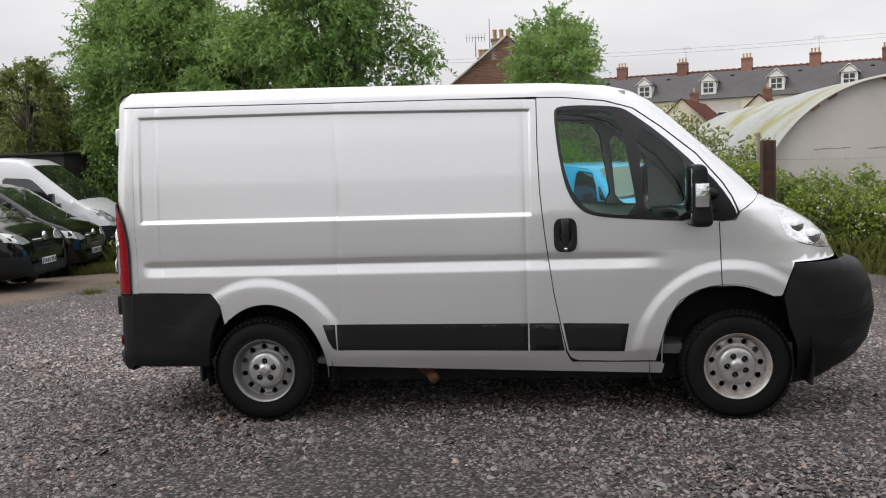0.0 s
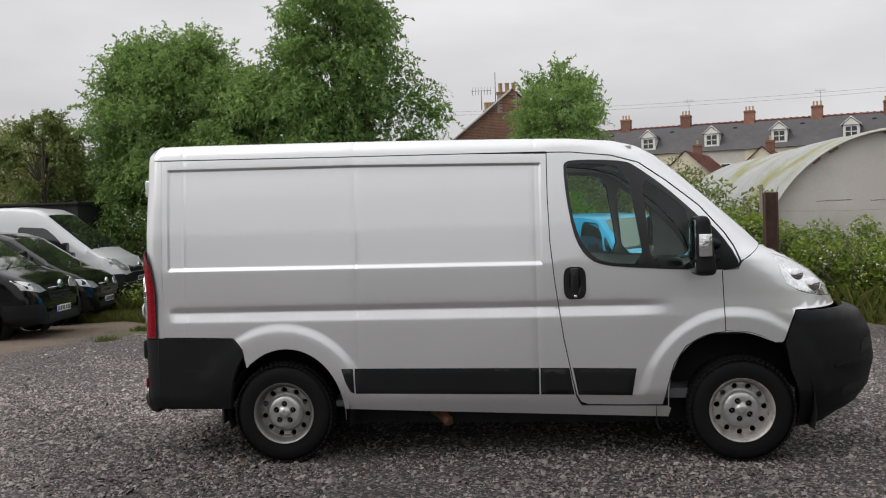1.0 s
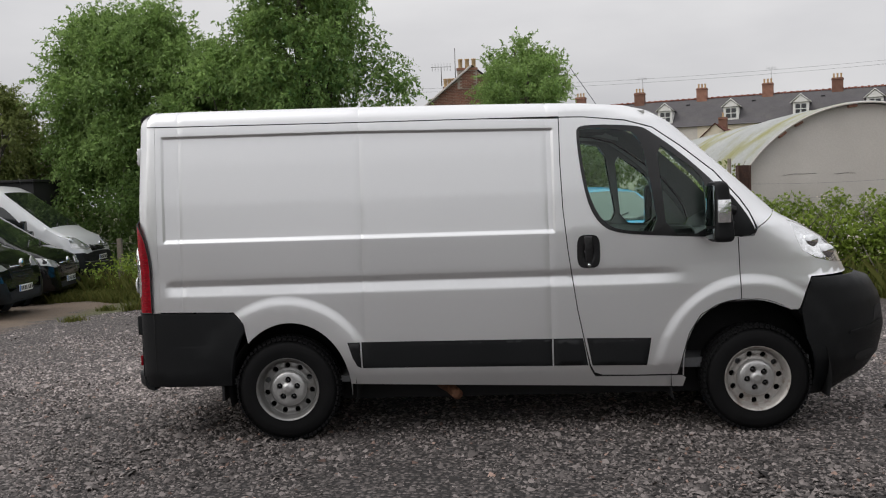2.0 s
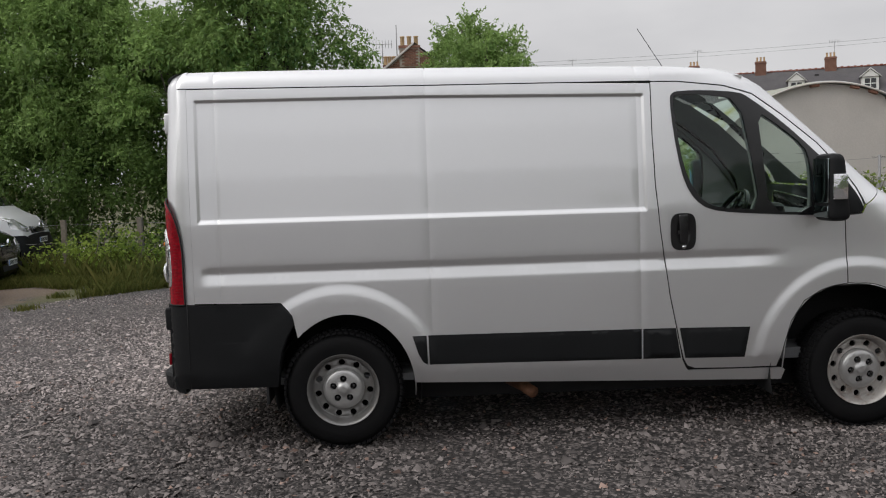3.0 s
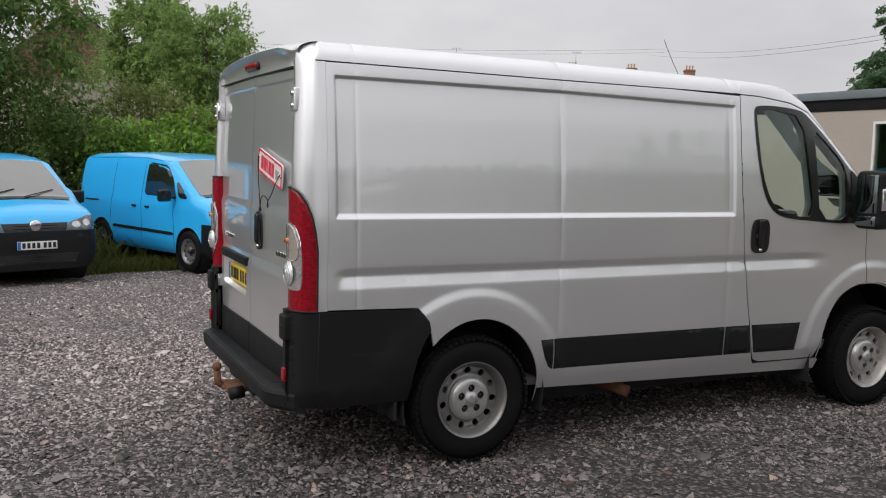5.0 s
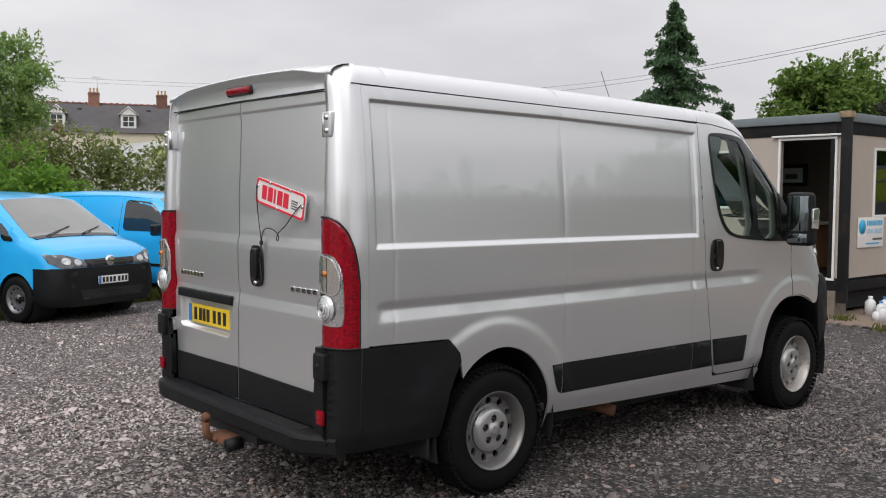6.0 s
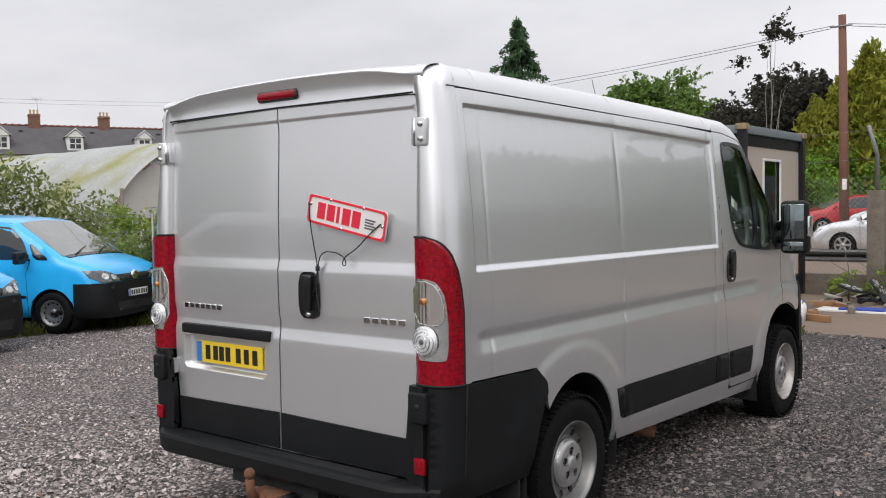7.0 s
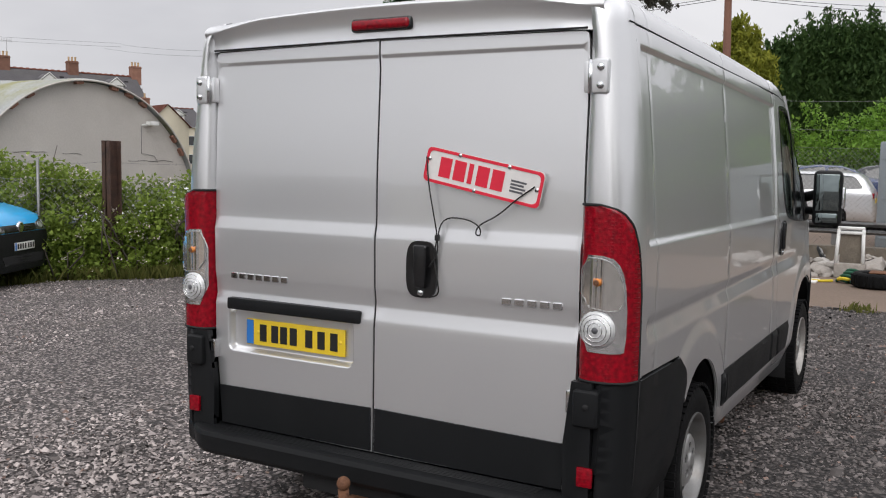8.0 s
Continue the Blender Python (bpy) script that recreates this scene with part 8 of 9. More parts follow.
# ==== trees, hedges, grass
BARK = material("grey_brown_bark", (0.10, 0.085, 0.07), rough=0.9, vary=0.3, scale=5, fine=40, bump=0.6)
PALE_BARK = material("pale_birch_bark", (0.27, 0.26, 0.24), rough=0.8, vary=0.25, scale=6, fine=30)
ASH_LEAF = leaf_material("ash_leaves", (0.118, 0.190, 0.064), (0.370, 0.530, 0.170))
HEDGE_LEAF = leaf_material("hedge_leaves", (0.06, 0.11, 0.028), (0.17, 0.28, 0.055))
MAPLE_LEAF = leaf_material("maple_leaves", (0.085, 0.145, 0.042), (0.24, 0.36, 0.085))
BRIGHT_LEAF = leaf_material("bright_shrub_leaves", (0.085, 0.190, 0.030), (0.290, 0.480, 0.080), 0.3)
BRAMBLE_LEAF = leaf_material("bramble_leaves", (0.095, 0.150, 0.028), (0.34, 0.44, 0.085))
DARK_LEAF = leaf_material("dark_thicket_leaves", (0.048, 0.090, 0.026), (0.156, 0.240, 0.066))
OLIVE_LEAF = leaf_material("olive_shrub_leaves", (0.115, 0.155, 0.052), (0.330, 0.370, 0.135))
THORN_LEAF = leaf_material("thorn_leaves", (0.15, 0.19, 0.065), (0.42, 0.47, 0.17))
COPPER_LEAF = leaf_material("copper_tree_leaves", (0.032, 0.032, 0.028), (0.092, 0.086, 0.066))
FIR_LEAF = leaf_material("fir_needles", (0.045, 0.098, 0.054), (0.14, 0.23, 0.11), 0.6)
CYPRESS_LEAF = leaf_material("cypress_sprays", (0.028, 0.062, 0.022), (0.092, 0.155, 0.046), 0.6)
GOLD_LEAF = leaf_material("golden_conifer_sprays", (0.12, 0.15, 0.022), (0.42, 0.42, 0.065), 0.6)
FLOWER = material("white_blossom", (0.72, 0.63, 0.58), rough=0.8, vary=0.15, island=0.15)
GRASS = leaf_material("rough_grass", (0.045, 0.075, 0.014), (0.19, 0.18, 0.055), 0.7)


def leaves(name, rng, centres, size, mat, parent, droop=0.25, aspect=0.42, label="", outward=None, kind="stuff"):
    """Many small folded leaves in one mesh, one at each centre."""
    n = len(centres)
    d = rng.normal(0, 1, (n, 3))
    if outward is not None:
        d += outward * 0.9
    d[:, 2] -= droop
    d /= np.linalg.norm(d, axis=1, keepdims=True) + 1e-9
    up = rng.normal(0, 0.55, (n, 3))
    up[:, 2] += 1.0
    side = np.cross(d, up)
    side /= np.linalg.norm(side, axis=1, keepdims=True) + 1e-9
    nrm = np.cross(side, d)
    s = (size * rng.uniform(0.6, 1.35, n))[:, None]
    base = centres - d * s * 0.5
    tip = centres + d * s * 0.5 - nrm * s * 0.12
    left = centres + side * s * aspect * 0.5 + nrm * s * 0.06
    right = centres - side * s * aspect * 0.5 + nrm * s * 0.06
    v = np.stack([base, left, tip, right], 1).reshape(-1, 3)
    f = np.arange(4 * n).reshape(n, 4)
    return raw(name, v, f, mat, parent, label, kind)


def clump_points(rng, clumps, per_area, fill=0.25):
    """Points in and near the skins of ellipsoid clumps, with their outward directions."""
    ps, ds = [], []
    for (cx, cy, cz), (rx, ry, rz) in clumps:
        area = 4 * math.pi * ((rx * ry) ** 1.6 / 3 + (rx * rz) ** 1.6 / 3 + (ry * rz) ** 1.6 / 3) ** (1 / 1.6)
        n = max(8, int(area * per_area))
        d = rng.normal(0, 1, (n, 3))
        d /= np.linalg.norm(d, axis=1, keepdims=True)
        r = np.where(rng.uniform(0, 1, n) < fill, rng.uniform(0.2, 0.85, n), rng.normal(0.95, 0.10, n))
        ps.append(np.array((cx, cy, cz)) + d * r[:, None] * np.array((rx, ry, rz)))
        ds.append(d)
    return np.concatenate(ps), np.concatenate(ds)


def crown_clumps(rng, centre, radii, n, size, squash=0.75):
    """Small clumps spread unevenly through a crown, denser at its outside."""
    res = []
    for _ in range(n):
        d = rng.normal(0, 1, 3)
        d /= np.linalg.norm(d)
        r = rng.uniform(0.35, 1.0) ** 0.55
        c = np.array(centre) + d * r * np.array(radii) * rng.uniform(0.82, 1.08)
        s = size * rng.uniform(0.55, 1.3)
        res.append((tuple(c), (s, s, s * squash)))
    return res


def limbs(name, rng, base, top, radius, parent, mat, targets=(), label=""):
    """A tapered trunk with limbs that reach to the given places."""
    base, top = Vector(base), Vector(top)
    pts = [base.lerp(top, k / 6) + Vector((rng.normal(0, 0.05), rng.normal(0, 0.05), 0)) * (k > 0) * (top - base).length * 0.12 for k in range(7)]
    bm = tube(pts, radius, 8, [1.25, 1.0, 0.85, 0.7, 0.55, 0.4, 0.22])
    for t in targets:
        k = int(rng.integers(1, 6))
        a, b = pts[k], Vector(t)
        mid = a.lerp(b, 0.5) + Vector((rng.normal(0, 0.12), rng.normal(0, 0.12), 0.15 * (b - a).length))
        tube([a, a.lerp(mid, 0.6), mid, b], radius * 0.38, 5, [1.0, 0.8, 0.55, 0.18], bm)
    return part(name, bm, mat, parent, label)


def build_tree(name, label, base, centre, radii, clumps, clump_size, density, leaf, mat, seed, trunk=0.14, bark=None, droop=0.3, extra=(), aspect=0.38, category="tree", twigs=700):
    rng = np.random.default_rng(seed)
    tree = thing(name, label, category)
    cl = crown_clumps(rng, centre, radii, clumps, clump_size) + list(extra)
    picks = [cl[int(i)][0] for i in rng.integers(0, len(cl), min(16 if twigs > 100 else 5, len(cl)))]
    limbs("trunk", rng, base, (centre[0], centre[1], centre[2] + radii[2] * 0.75), trunk, tree, bark or BARK, picks)
    p, d = clump_points(rng, cl, density)
    leaves("crown", rng, p, leaf, mat, tree, droop, aspect, "", d)
    # feathery twigs that stand out of the crown
    away = p - np.array(centre)
    far = np.nonzero(np.linalg.norm(away / np.array(radii), axis=1) > 0.72)[0]
    if twigs and len(far):
        pick = far[rng.integers(0, len(far), twigs)]
        head = away[pick] / np.linalg.norm(away[pick], axis=1, keepdims=True) + rng.normal(0, 0.45, (twigs, 3)) + np.array((0, 0, 0.25))
        head /= np.linalg.norm(head, axis=1, keepdims=True)
        ln = rng.uniform(2.0, 5.5, twigs) * leaf
        t = np.linspace(0, 1, 15)
        run = p[pick][:, None] + head[:, None] * (ln[:, None] * t)[..., None]
        run[..., 2] -= (ln[:, None] * 0.35 * t ** 2)
        run += rng.normal(0, leaf * 0.32, run.shape) * (1.1 - 0.7 * t)[None, :, None]
        leaves("twig", rng, run.reshape(-1, 3), leaf * 0.95, mat, tree, droop, aspect, "", np.repeat(head, 15, axis=0) * 0.8)
    # larger leaves deep in the clumps, which close the crown from inside
    deep = [(c, tuple(q * 0.62 for q in r)) for c, r in cl]
    p, d = clump_points(rng, deep, density * 0.22, 0.6)
    leaves("inner_crown", rng, p, leaf * 1.7, mat, tree, droop, min(0.8, aspect * 1.7), "", d)
    return tree


def gz(x, y):
    return float(ground_z(x, y))


build_tree("ash_tree", "tall leafy ash tree with feathery green leaves", (-3.0, 15.3, gz(-3.0, 15.3) - 0.1), (-3.05, 15.2, 5.4), (1.45, 1.5, 3.3), 120, 0.55, 105, 0.125, ASH_LEAF, 21, 0.2, None, 0.5,
           [((-1.2, 15.2, 4.5), (0.75, 0.6, 0.5)), ((-0.75, 15.2, 4.1), (0.5, 0.5, 0.4)), ((-1.35, 15.1, 3.6), (0.7, 0.6, 0.5)), ((-0.95, 15.2, 3.2), (0.65, 0.6, 0.5)), ((-1.6, 15.0, 5.2), (0.6, 0.5, 0.5))])
build_tree("ash_tree", "broad ash tree, dense from the ground up", (-8.1, 17.4, gz(-8.1, 17.4) - 0.1), (-8.2, 17.3, 4.15), (2.35, 1.9, 2.75), 165, 0.58, 100, 0.125, ASH_LEAF, 22, 0.18, None, 0.5,
           [((-7.6, 17.2, 6.0), (0.7, 0.7, 0.6)), ((-9.9, 17.2, 5.2), (0.7, 0.7, 0.5))])
build_tree("ash_tree", "bushy ash filling the gap between its neighbours", (-4.9, 16.4, gz(-4.9, 16.4) - 0.1), (-5.3, 16.3, 3.2), (2.2, 1.5, 2.35), 110, 0.55, 85, 0.13, ASH_LEAF, 26, 0.14, None, 0.5)
build_tree("ash_tree", "young ash with an airy pale green crown", (2.45, 18.6, -0.4), (2.45, 18.6, 3.7), (1.1, 1.1, 1.75), 85, 0.36, 95, 0.115, ASH_LEAF, 23, 0.11, None, 0.5)
build_tree("ash_tree", "thin ash standing behind its neighbour", (2.5, 30.0, -0.6), (2.5, 30.0, 5.6), (1.5, 1.3, 2.0), 70, 0.48, 60, 0.17, ASH_LEAF, 24, 0.1, None, 0.4)
build_tree("thorn_tree", "small half-bare grey-green thorn tree", (-11.6, 16.5, -0.6), (-11.6, 16.5, 3.5), (0.9, 0.8, 1.2), 24, 0.3, 30, 0.12, OLIVE_LEAF, 25, 0.08)


def build_hedge(name, label, clumps_box, count, size, density, leaf, mat, seed, flowers=0, squash=0.8, category="hedge", aspect=0.6):
    """Thicket: clumps in a band that follows a line of (x, y, top) points, with stems."""
    rng = np.random.default_rng(seed)
    h = thing(name, label, category)
    line, depth = clumps_box
    cl = []
    seg = [math.dist(a[:2], b[:2]) for a, b in zip(line, line[1:])]
    for _ in range(count):
        u = rng.uniform(0, sum(seg))
        k = 0
        while u > seg[k]:
            u -= seg[k]
            k += 1
        f = u / seg[k]
        x, y, top = (line[k][i] + (line[k + 1][i] - line[k][i]) * f for i in range(3))
        dx, dy = line[k + 1][0] - line[k][0], line[k + 1][1] - line[k][1]
        o = rng.normal(0, depth * 0.45)
        x, y = x - dy / seg[k] * o, y + dx / seg[k] * o
        g = gz(x, y)
        z = g + (top - g) * rng.uniform(0.05, 1.0) ** 0.8 * (1 - 0.35 * min(1.0, abs(o) / depth))
        s = size * rng.uniform(0.6, 1.3)
        cl.append(((x, y, max(g + 0.1, z - s * 0.5)), (s, s, s * squash)))
    p, d = clump_points(rng, cl, density, 0.35)
    p[:, 2] = np.maximum(p[:, 2], ground_z(p[:, 0], p[:, 1]) + 0.01)
    leaves("foliage", rng, p, leaf, mat, h, 0.15, aspect, "", d)
    stems = bmesh.new()
    for i in range(min(26, count // 3)):
        c = cl[int(rng.integers(0, len(cl)))][0]
        b = Vector((c[0] + rng.normal(0, 0.3), c[1] + rng.normal(0, 0.3), gz(c[0], c[1])))
        e = Vector(c) + Vector((rng.normal(0, 0.3), rng.normal(0, 0.3), 0.4))
        tube([b, b.lerp(e, 0.5) + Vector((rng.normal(0, 0.1), rng.normal(0, 0.1), 0.15)), e], 0.012, 4, [1.2, 0.9, 0.4], stems)
    part("stem", stems, BARK, h, kind="stuff")
    if flowers:
        tops = p[(d[:, 2] > 0.1) | (d[:, 1] < -0.2)]
        spots = tops[rng.integers(0, len(tops), flowers)]
        pts = (spots[:, None] + rng.normal(0, 0.03, (flowers, 7, 3))).reshape(-1, 3)
        leaves("blossom", rng, pts, 0.034 if flowers < 1000 else 0.055, FLOWER, h, 0.0, 0.9)
    return h


# thicket behind the blue vans, under the ash trees
build_hedge("thicket", "dark tangled thicket under the ash trees", ([(-9.5, 16.6, 3.0), (-7.0, 15.4, 3.4), (-5.0, 14.8, 3.4), (-2.2, 14.6, 3.3), (-0.4, 14.6, 2.9)], 1.3), 330, 0.44, 60, 0.105, DARK_LEAF, 31)
build_hedge("undergrowth", "low brambles and nettles along the wire fence", ([(-6.4, 11.6, 0.7), (-6.0, 11.4, 0.8), (-3.6, 11.0, 0.75), (-0.2, 12.0, 0.9)], 0.9), 130, 0.24, 70, 0.085, BRAMBLE_LEAF, 32, 30)
build_hedge("laurel_bush", "bright green rounded shrub behind the blue vans", ([(-0.6, 13.9, 2.2), (0.8, 14.2, 2.6), (2.0, 14.5, 2.65), (3.3, 14.7, 2.45)], 0.7), 170, 0.36, 62, 0.13, BRIGHT_LEAF, 33, 0, 0.7, "bush", 0.5)
build_hedge("elder_hedge", "elder hedge with cream blossom behind the vans", ([(-2.0, 16.6, 3.1), (0.2, 16.2, 3.4), (2.8, 16.0, 3.2), (4.2, 14.9, 3.1), (5.6, 14.6, 2.8), (6.9, 14.6, 2.1)], 0.8), 320, 0.40, 70, 0.105, OLIVE_LEAF, 34, 420)
build_hedge("thorn_hedge", "tall thorn hedge with pale blossom, behind parked vans", ([(-15.5, 18.2, 5.0), (-12.2, 17.9, 4.9), (-10.2, 17.5, 3.4)], 0.9), 260, 0.55, 75, 0.12, THORN_LEAF, 35, 3200)
# brambles on the fence by the steel post
build_hedge("bramble_bush", "bramble bush with white flowers over the wire fence", ([(4.9, 11.0, 1.9), (5.3, 10.4, 1.8), (5.9, 9.9, 1.55), (6.8, 9.5, 1.4), (7.8, 9.2, 1.55), (9.2, 8.7, 1.65), (11.0, 8.6, 1.6)], 0.55), 420, 0.25, 125, 0.072, BRAMBLE_LEAF, 36, 260, 0.85, "bush", 0.75)
build_hedge("bramble_bush", "low bramble runners at the foot of the hedge", ([(5.0, 9.7, 0.35), (6.2, 9.0, 0.45), (7.4, 8.5, 0.5), (9.0, 8.0, 0.6)], 0.35), 110, 0.18, 120, 0.068, BRAMBLE_LEAF, 37, 40, 0.8, "bush", 0.75)
build_hedge("bramble_bush", "bramble mound in flower before the steel post", ([(4.9, 9.75, 0.95), (5.8, 9.05, 1.25), (6.7, 8.75, 1.1), (7.8, 8.45, 1.0)], 0.22), 170, 0.19, 130, 0.068, BRAMBLE_LEAF, 45, 130, 0.85, "bush", 0.75)
# beyond the side fence
build_hedge("laurel_hedge", "tall green hedge behind the parked cars", ([(33.4, 13.0, 4.6), (33.8, 6.0, 4.5), (33.8, 1.0, 4.6), (33.0, -7.0, 4.6)], 1.3), 230, 0.62, 42, 0.17, BRIGHT_LEAF, 38, 240, 0.8, "hedge", 0.5)
build_hedge("laurel_hedge", "hedge that goes on round the yard", ([(33.0, -7.0, 4.4), (30.0, -13.0, 3.8), (25.0, -21.0, 4.4), (16.0, -28.0, 4.0), (2.0, -31.0, 3.4)], 1.2), 190, 0.85, 22, 0.26, HEDGE_LEAF, 44, 0, 0.8, "hedge", 0.6)
build_hedge("bramble_bush", "weeds sprouting round the concrete post", ([(12.4, 0.35, 0.75), (12.5, 0.95, 0.6), (12.3, 1.3, 0.4)], 0.15), 18, 0.13, 90, 0.09, BRAMBLE_LEAF, 39, 0, 0.8, "bush", 0.8)
build_tree("maple_tree", "round green maple beyond the cabin", (41.5, 18.6, 0), (41.5, 18.6, 5.7), (2.8, 2.5, 2.75), 120, 0.72, 30, 0.22, MAPLE_LEAF, 41, 0.25, None, 0.2, (), 0.7)
build_tree("copper_tree", "dark copper-leaved tree beyond the cabin", (40.0, 10.6, 0), (40.0, 10.6, 4.7), (3.8, 4.2, 2.4), 150, 0.88, 34, 0.22, COPPER_LEAF, 42, 0.25, None, 0.2, (), 0.7)
build_tree("birch_tree", "slender pale birch with sparse dark leaves", (33.5, 9.6, 0), (33.5, 9.6, 7.3), (0.9, 1.2, 1.6), 20, 0.28, 26, 0.15, COPPER_LEAF, 43, 0.05, PALE_BARK, 0.4, (), 0.6, "tree", 40)


def build_fir(name, label, x, y, h, r, seed, mat, z0=0.0, tiers=26):
    """Conifer of drooping whorled boughs."""
    rng = np.random.default_rng(seed)
    tree = thing(name, label, "tree")
    part("trunk", tube([(x, y, z0), (x, y, z0 + h * 0.5), (x, y, z0 + h)], 0.2, 8, [1.2, 0.7, 0.1]), BARK, tree)
    pts, dirs = [], []
    for k in range(tiers):
        f = k / tiers
        z = z0 + h * (0.12 + 0.88 * f)
        reach = r * (1 - f) ** 0.85 * rng.uniform(0.75, 1.15) + 0.12
        for b in range(int(9 - 4 * f)):
            a = rng.uniform(0, math.tau)
            ln = reach * rng.uniform(0.6, 1.15)
            m = int(80 * ln + 22)
            t = rng.uniform(0.08, 1, m)
            wid = 0.22 * ln * (1 - t * 0.7)
            lat = rng.normal(0, 1, m) * wid
            px = x + math.cos(a) * ln * t - math.sin(a) * lat
            py = y + math.sin(a) * ln * t + math.cos(a) * lat
            pz = z - 0.34 * ln * t ** 1.5 + 0.10 * ln * t + rng.normal(0, 0.06, m) - np.abs(lat) * 0.35
            pts.append(np.stack([px, py, pz], -1))
            dirs.append(np.stack([np.full(m, math.cos(a)), np.full(m, math.sin(a)), np.full(m, -0.35)], -1) * 1.4)
    leaves("foliage", rng, np.concatenate(pts), 0.22, mat, tree, 0.1, 0.35, "", np.concatenate(dirs))
    return tree


build_fir("fir_tree", "tall dark green fir with drooping boughs", 26.9, 17.4, 9.2, 3.4, 51, FIR_LEAF, 0.0, 36)
build_fir("fir_tree", "small fir beside the tall one", 29.2, 16.6, 5.4, 2.2, 52, FIR_LEAF, 0.0, 18)
build_fir("fir_tree", "small pointed conifer far beyond the van", 40.0, 27.5, 7.4, 1.6, 53, FIR_LEAF, 0.0, 18)


def build_cypress(name, label, x, y, h, r, seed, mat, spread=1.0):
    """Upright conifer: plumes that rise to points."""
    rng = np.random.default_rng(seed)
    tree = thing(name, label, "tree", "cypress row" if mat is CYPRESS_LEAF else "golden conifers")
    part("trunk", tube([(x, y, 0), (x, y, h * 0.6)], 0.16, 7, [1.2, 0.4]), BARK, tree)
    # unseen solid core, added to keep light from showing through the crown
    if mat is CYPRESS_LEAF:
        part("hidden_core", tube([(x, y, 0.2), (x, y, h * 0.5), (x, y, h * 0.8), (x, y, h * 0.93)], r * 0.95, 9, [1.0, 0.95, 0.7, 0.2]), mat, tree)
    pts, dirs = [], []
    for _ in range(62):
        a, rr = rng.uniform(0, math.tau), r * math.sqrt(rng.uniform(0, 1))
        bx, by = x + rr * math.cos(a), y + rr * math.sin(a)
        top = 1.08 * h * (1 - 0.16 * (rr / r) ** 1.5) * rng.uniform(0.9, 1.02)
        m = 240
        t = rng.uniform(0, 1, m)
        w = 0.62 * spread * (1 - t) ** 0.55 + 0.06
        pts.append(np.stack([bx + rng.normal(0, 1, m) * w * 0.6, by + rng.normal(0, 1, m) * w * 0.6, 0.3 + (top - 0.3) * t], -1))
        dirs.append(np.stack([np.zeros(m), np.zeros(m), np.full(m, 1.6)], -1))
    leaves("foliage", rng, np.concatenate(pts), 0.29, mat, tree, -0.2, 0.36, "", np.concatenate(dirs))
    return tree


cypress_top = lerp_table([(-20, 7.0), (-12, 7.4), (-6, 7.8), (1.2, 8.2), (3.2, 8.9), (4.4, 8.8), (5.5, 8.1), (6.6, 7.3)])
for k in range(21):
    cy = 6.2 - 1.25 * k
    build_cypress("cypress_tree", "dense dark green cypress in a tall row", 43.0 + 0.4 * math.sin(k), cy, cypress_top(cy) + 0.12 * math.sin(2.3 * k), 1.35, 60 + k, CYPRESS_LEAF)
for k, (x, y, h) in enumerate(((35.0, 7.0, 6.6), (35.3, 6.2, 7.6), (34.6, 5.6, 6.8), (34.5, 8.0, 5.7))):
    build_cypress("golden_conifer", "yellow-green conifer with feathery plumes", x, y, h, 0.75, 80 + k, GOLD_LEAF, 0.9)
# plain far belt of trees that closes the yard round the back of the path
for k, (x, y) in enumerate(((-30, -22), (-21, -32), (19, -37), (26, -31), (32, -25), (36, -17), (40, -11))):
    build_tree("field_tree", "broad leafy tree closing the yard", (x, y, -0.3), (x, y, 3.6), (5.0, 5.0, 3.1 + 0.7 * math.sin(2.1 * k)), 60, 1.5, 7, 0.5, HEDGE_LEAF, 90 + k, 0.3, None, 0.2, (), 0.7)


def build_grass(name, label, count, seed, area, height):
    rng = np.random.default_rng(seed)
    p = area(rng, count)
    h = height * np.clip(rng.lognormal(0, 0.45, count), 0.3, 1.7)
    a = rng.uniform(0, math.tau, count)
    lean = rng.normal(0, 0.35, (count, 2)) * h[:, None]
    w = 0.006 + 0.004 * rng.uniform(0, 1, count)
    g = ground_z(p[:, 0], p[:, 1])
    c, s = np.cos(a) * w, np.sin(a) * w
    v = np.stack([np.stack([p[:, 0] - c, p[:, 1] - s, g - 0.01], -1), np.stack([p[:, 0] + c, p[:, 1] + s, g - 0.01], -1),
                  np.stack([p[:, 0] + c * 0.7 + lean[:, 0] * 0.4, p[:, 1] + s * 0.7 + lean[:, 1] * 0.4, g + h * 0.6], -1), np.stack([p[:, 0] + lean[:, 0], p[:, 1] + lean[:, 1], g + h], -1)], 1).reshape(-1, 3)
    f = np.arange(4 * count).reshape(count, 4)
    return tagged(raw(name, v, f, GRASS), label, "grass", kind="stuff")


def verge(rng, n):
    x = rng.uniform(-12, 9.5, n)
    edge = np.interp(x, *zip(*BACK_EDGE))
    edge = np.where(x < -4.8, np.maximum(edge, 9.6 + 0.25 * (-4.8 - x)), edge)
    y = edge + np.abs(rng.normal(0, 1.3, n)) - 0.15 + 0.25 * np.sin(x * 3.1) * np.sin(x * 1.3)
    return np.stack([x, y], -1)


build_grass("grass", "rough yellow-green grass along the back of the yard", 42000, 5, verge, 0.13)
build_grass("grass", "tall seeding grass at the hedge foot", 7000, 6, lambda rng, n: verge(rng, n) + np.array((0, 0.9)), 0.34)


def tufts(rng, n):
    spots = np.array([(7.7, 0.4), (7.75, -1.0), (7.7, 1.6), (7.75, 2.6), (8.2, 1.2), (-5.0, 6.5), (7.7, -2.4), (-5.2, 8.2)])
    return spots[rng.integers(0, len(spots), n)] + rng.normal(0, 0.09, (n, 2))


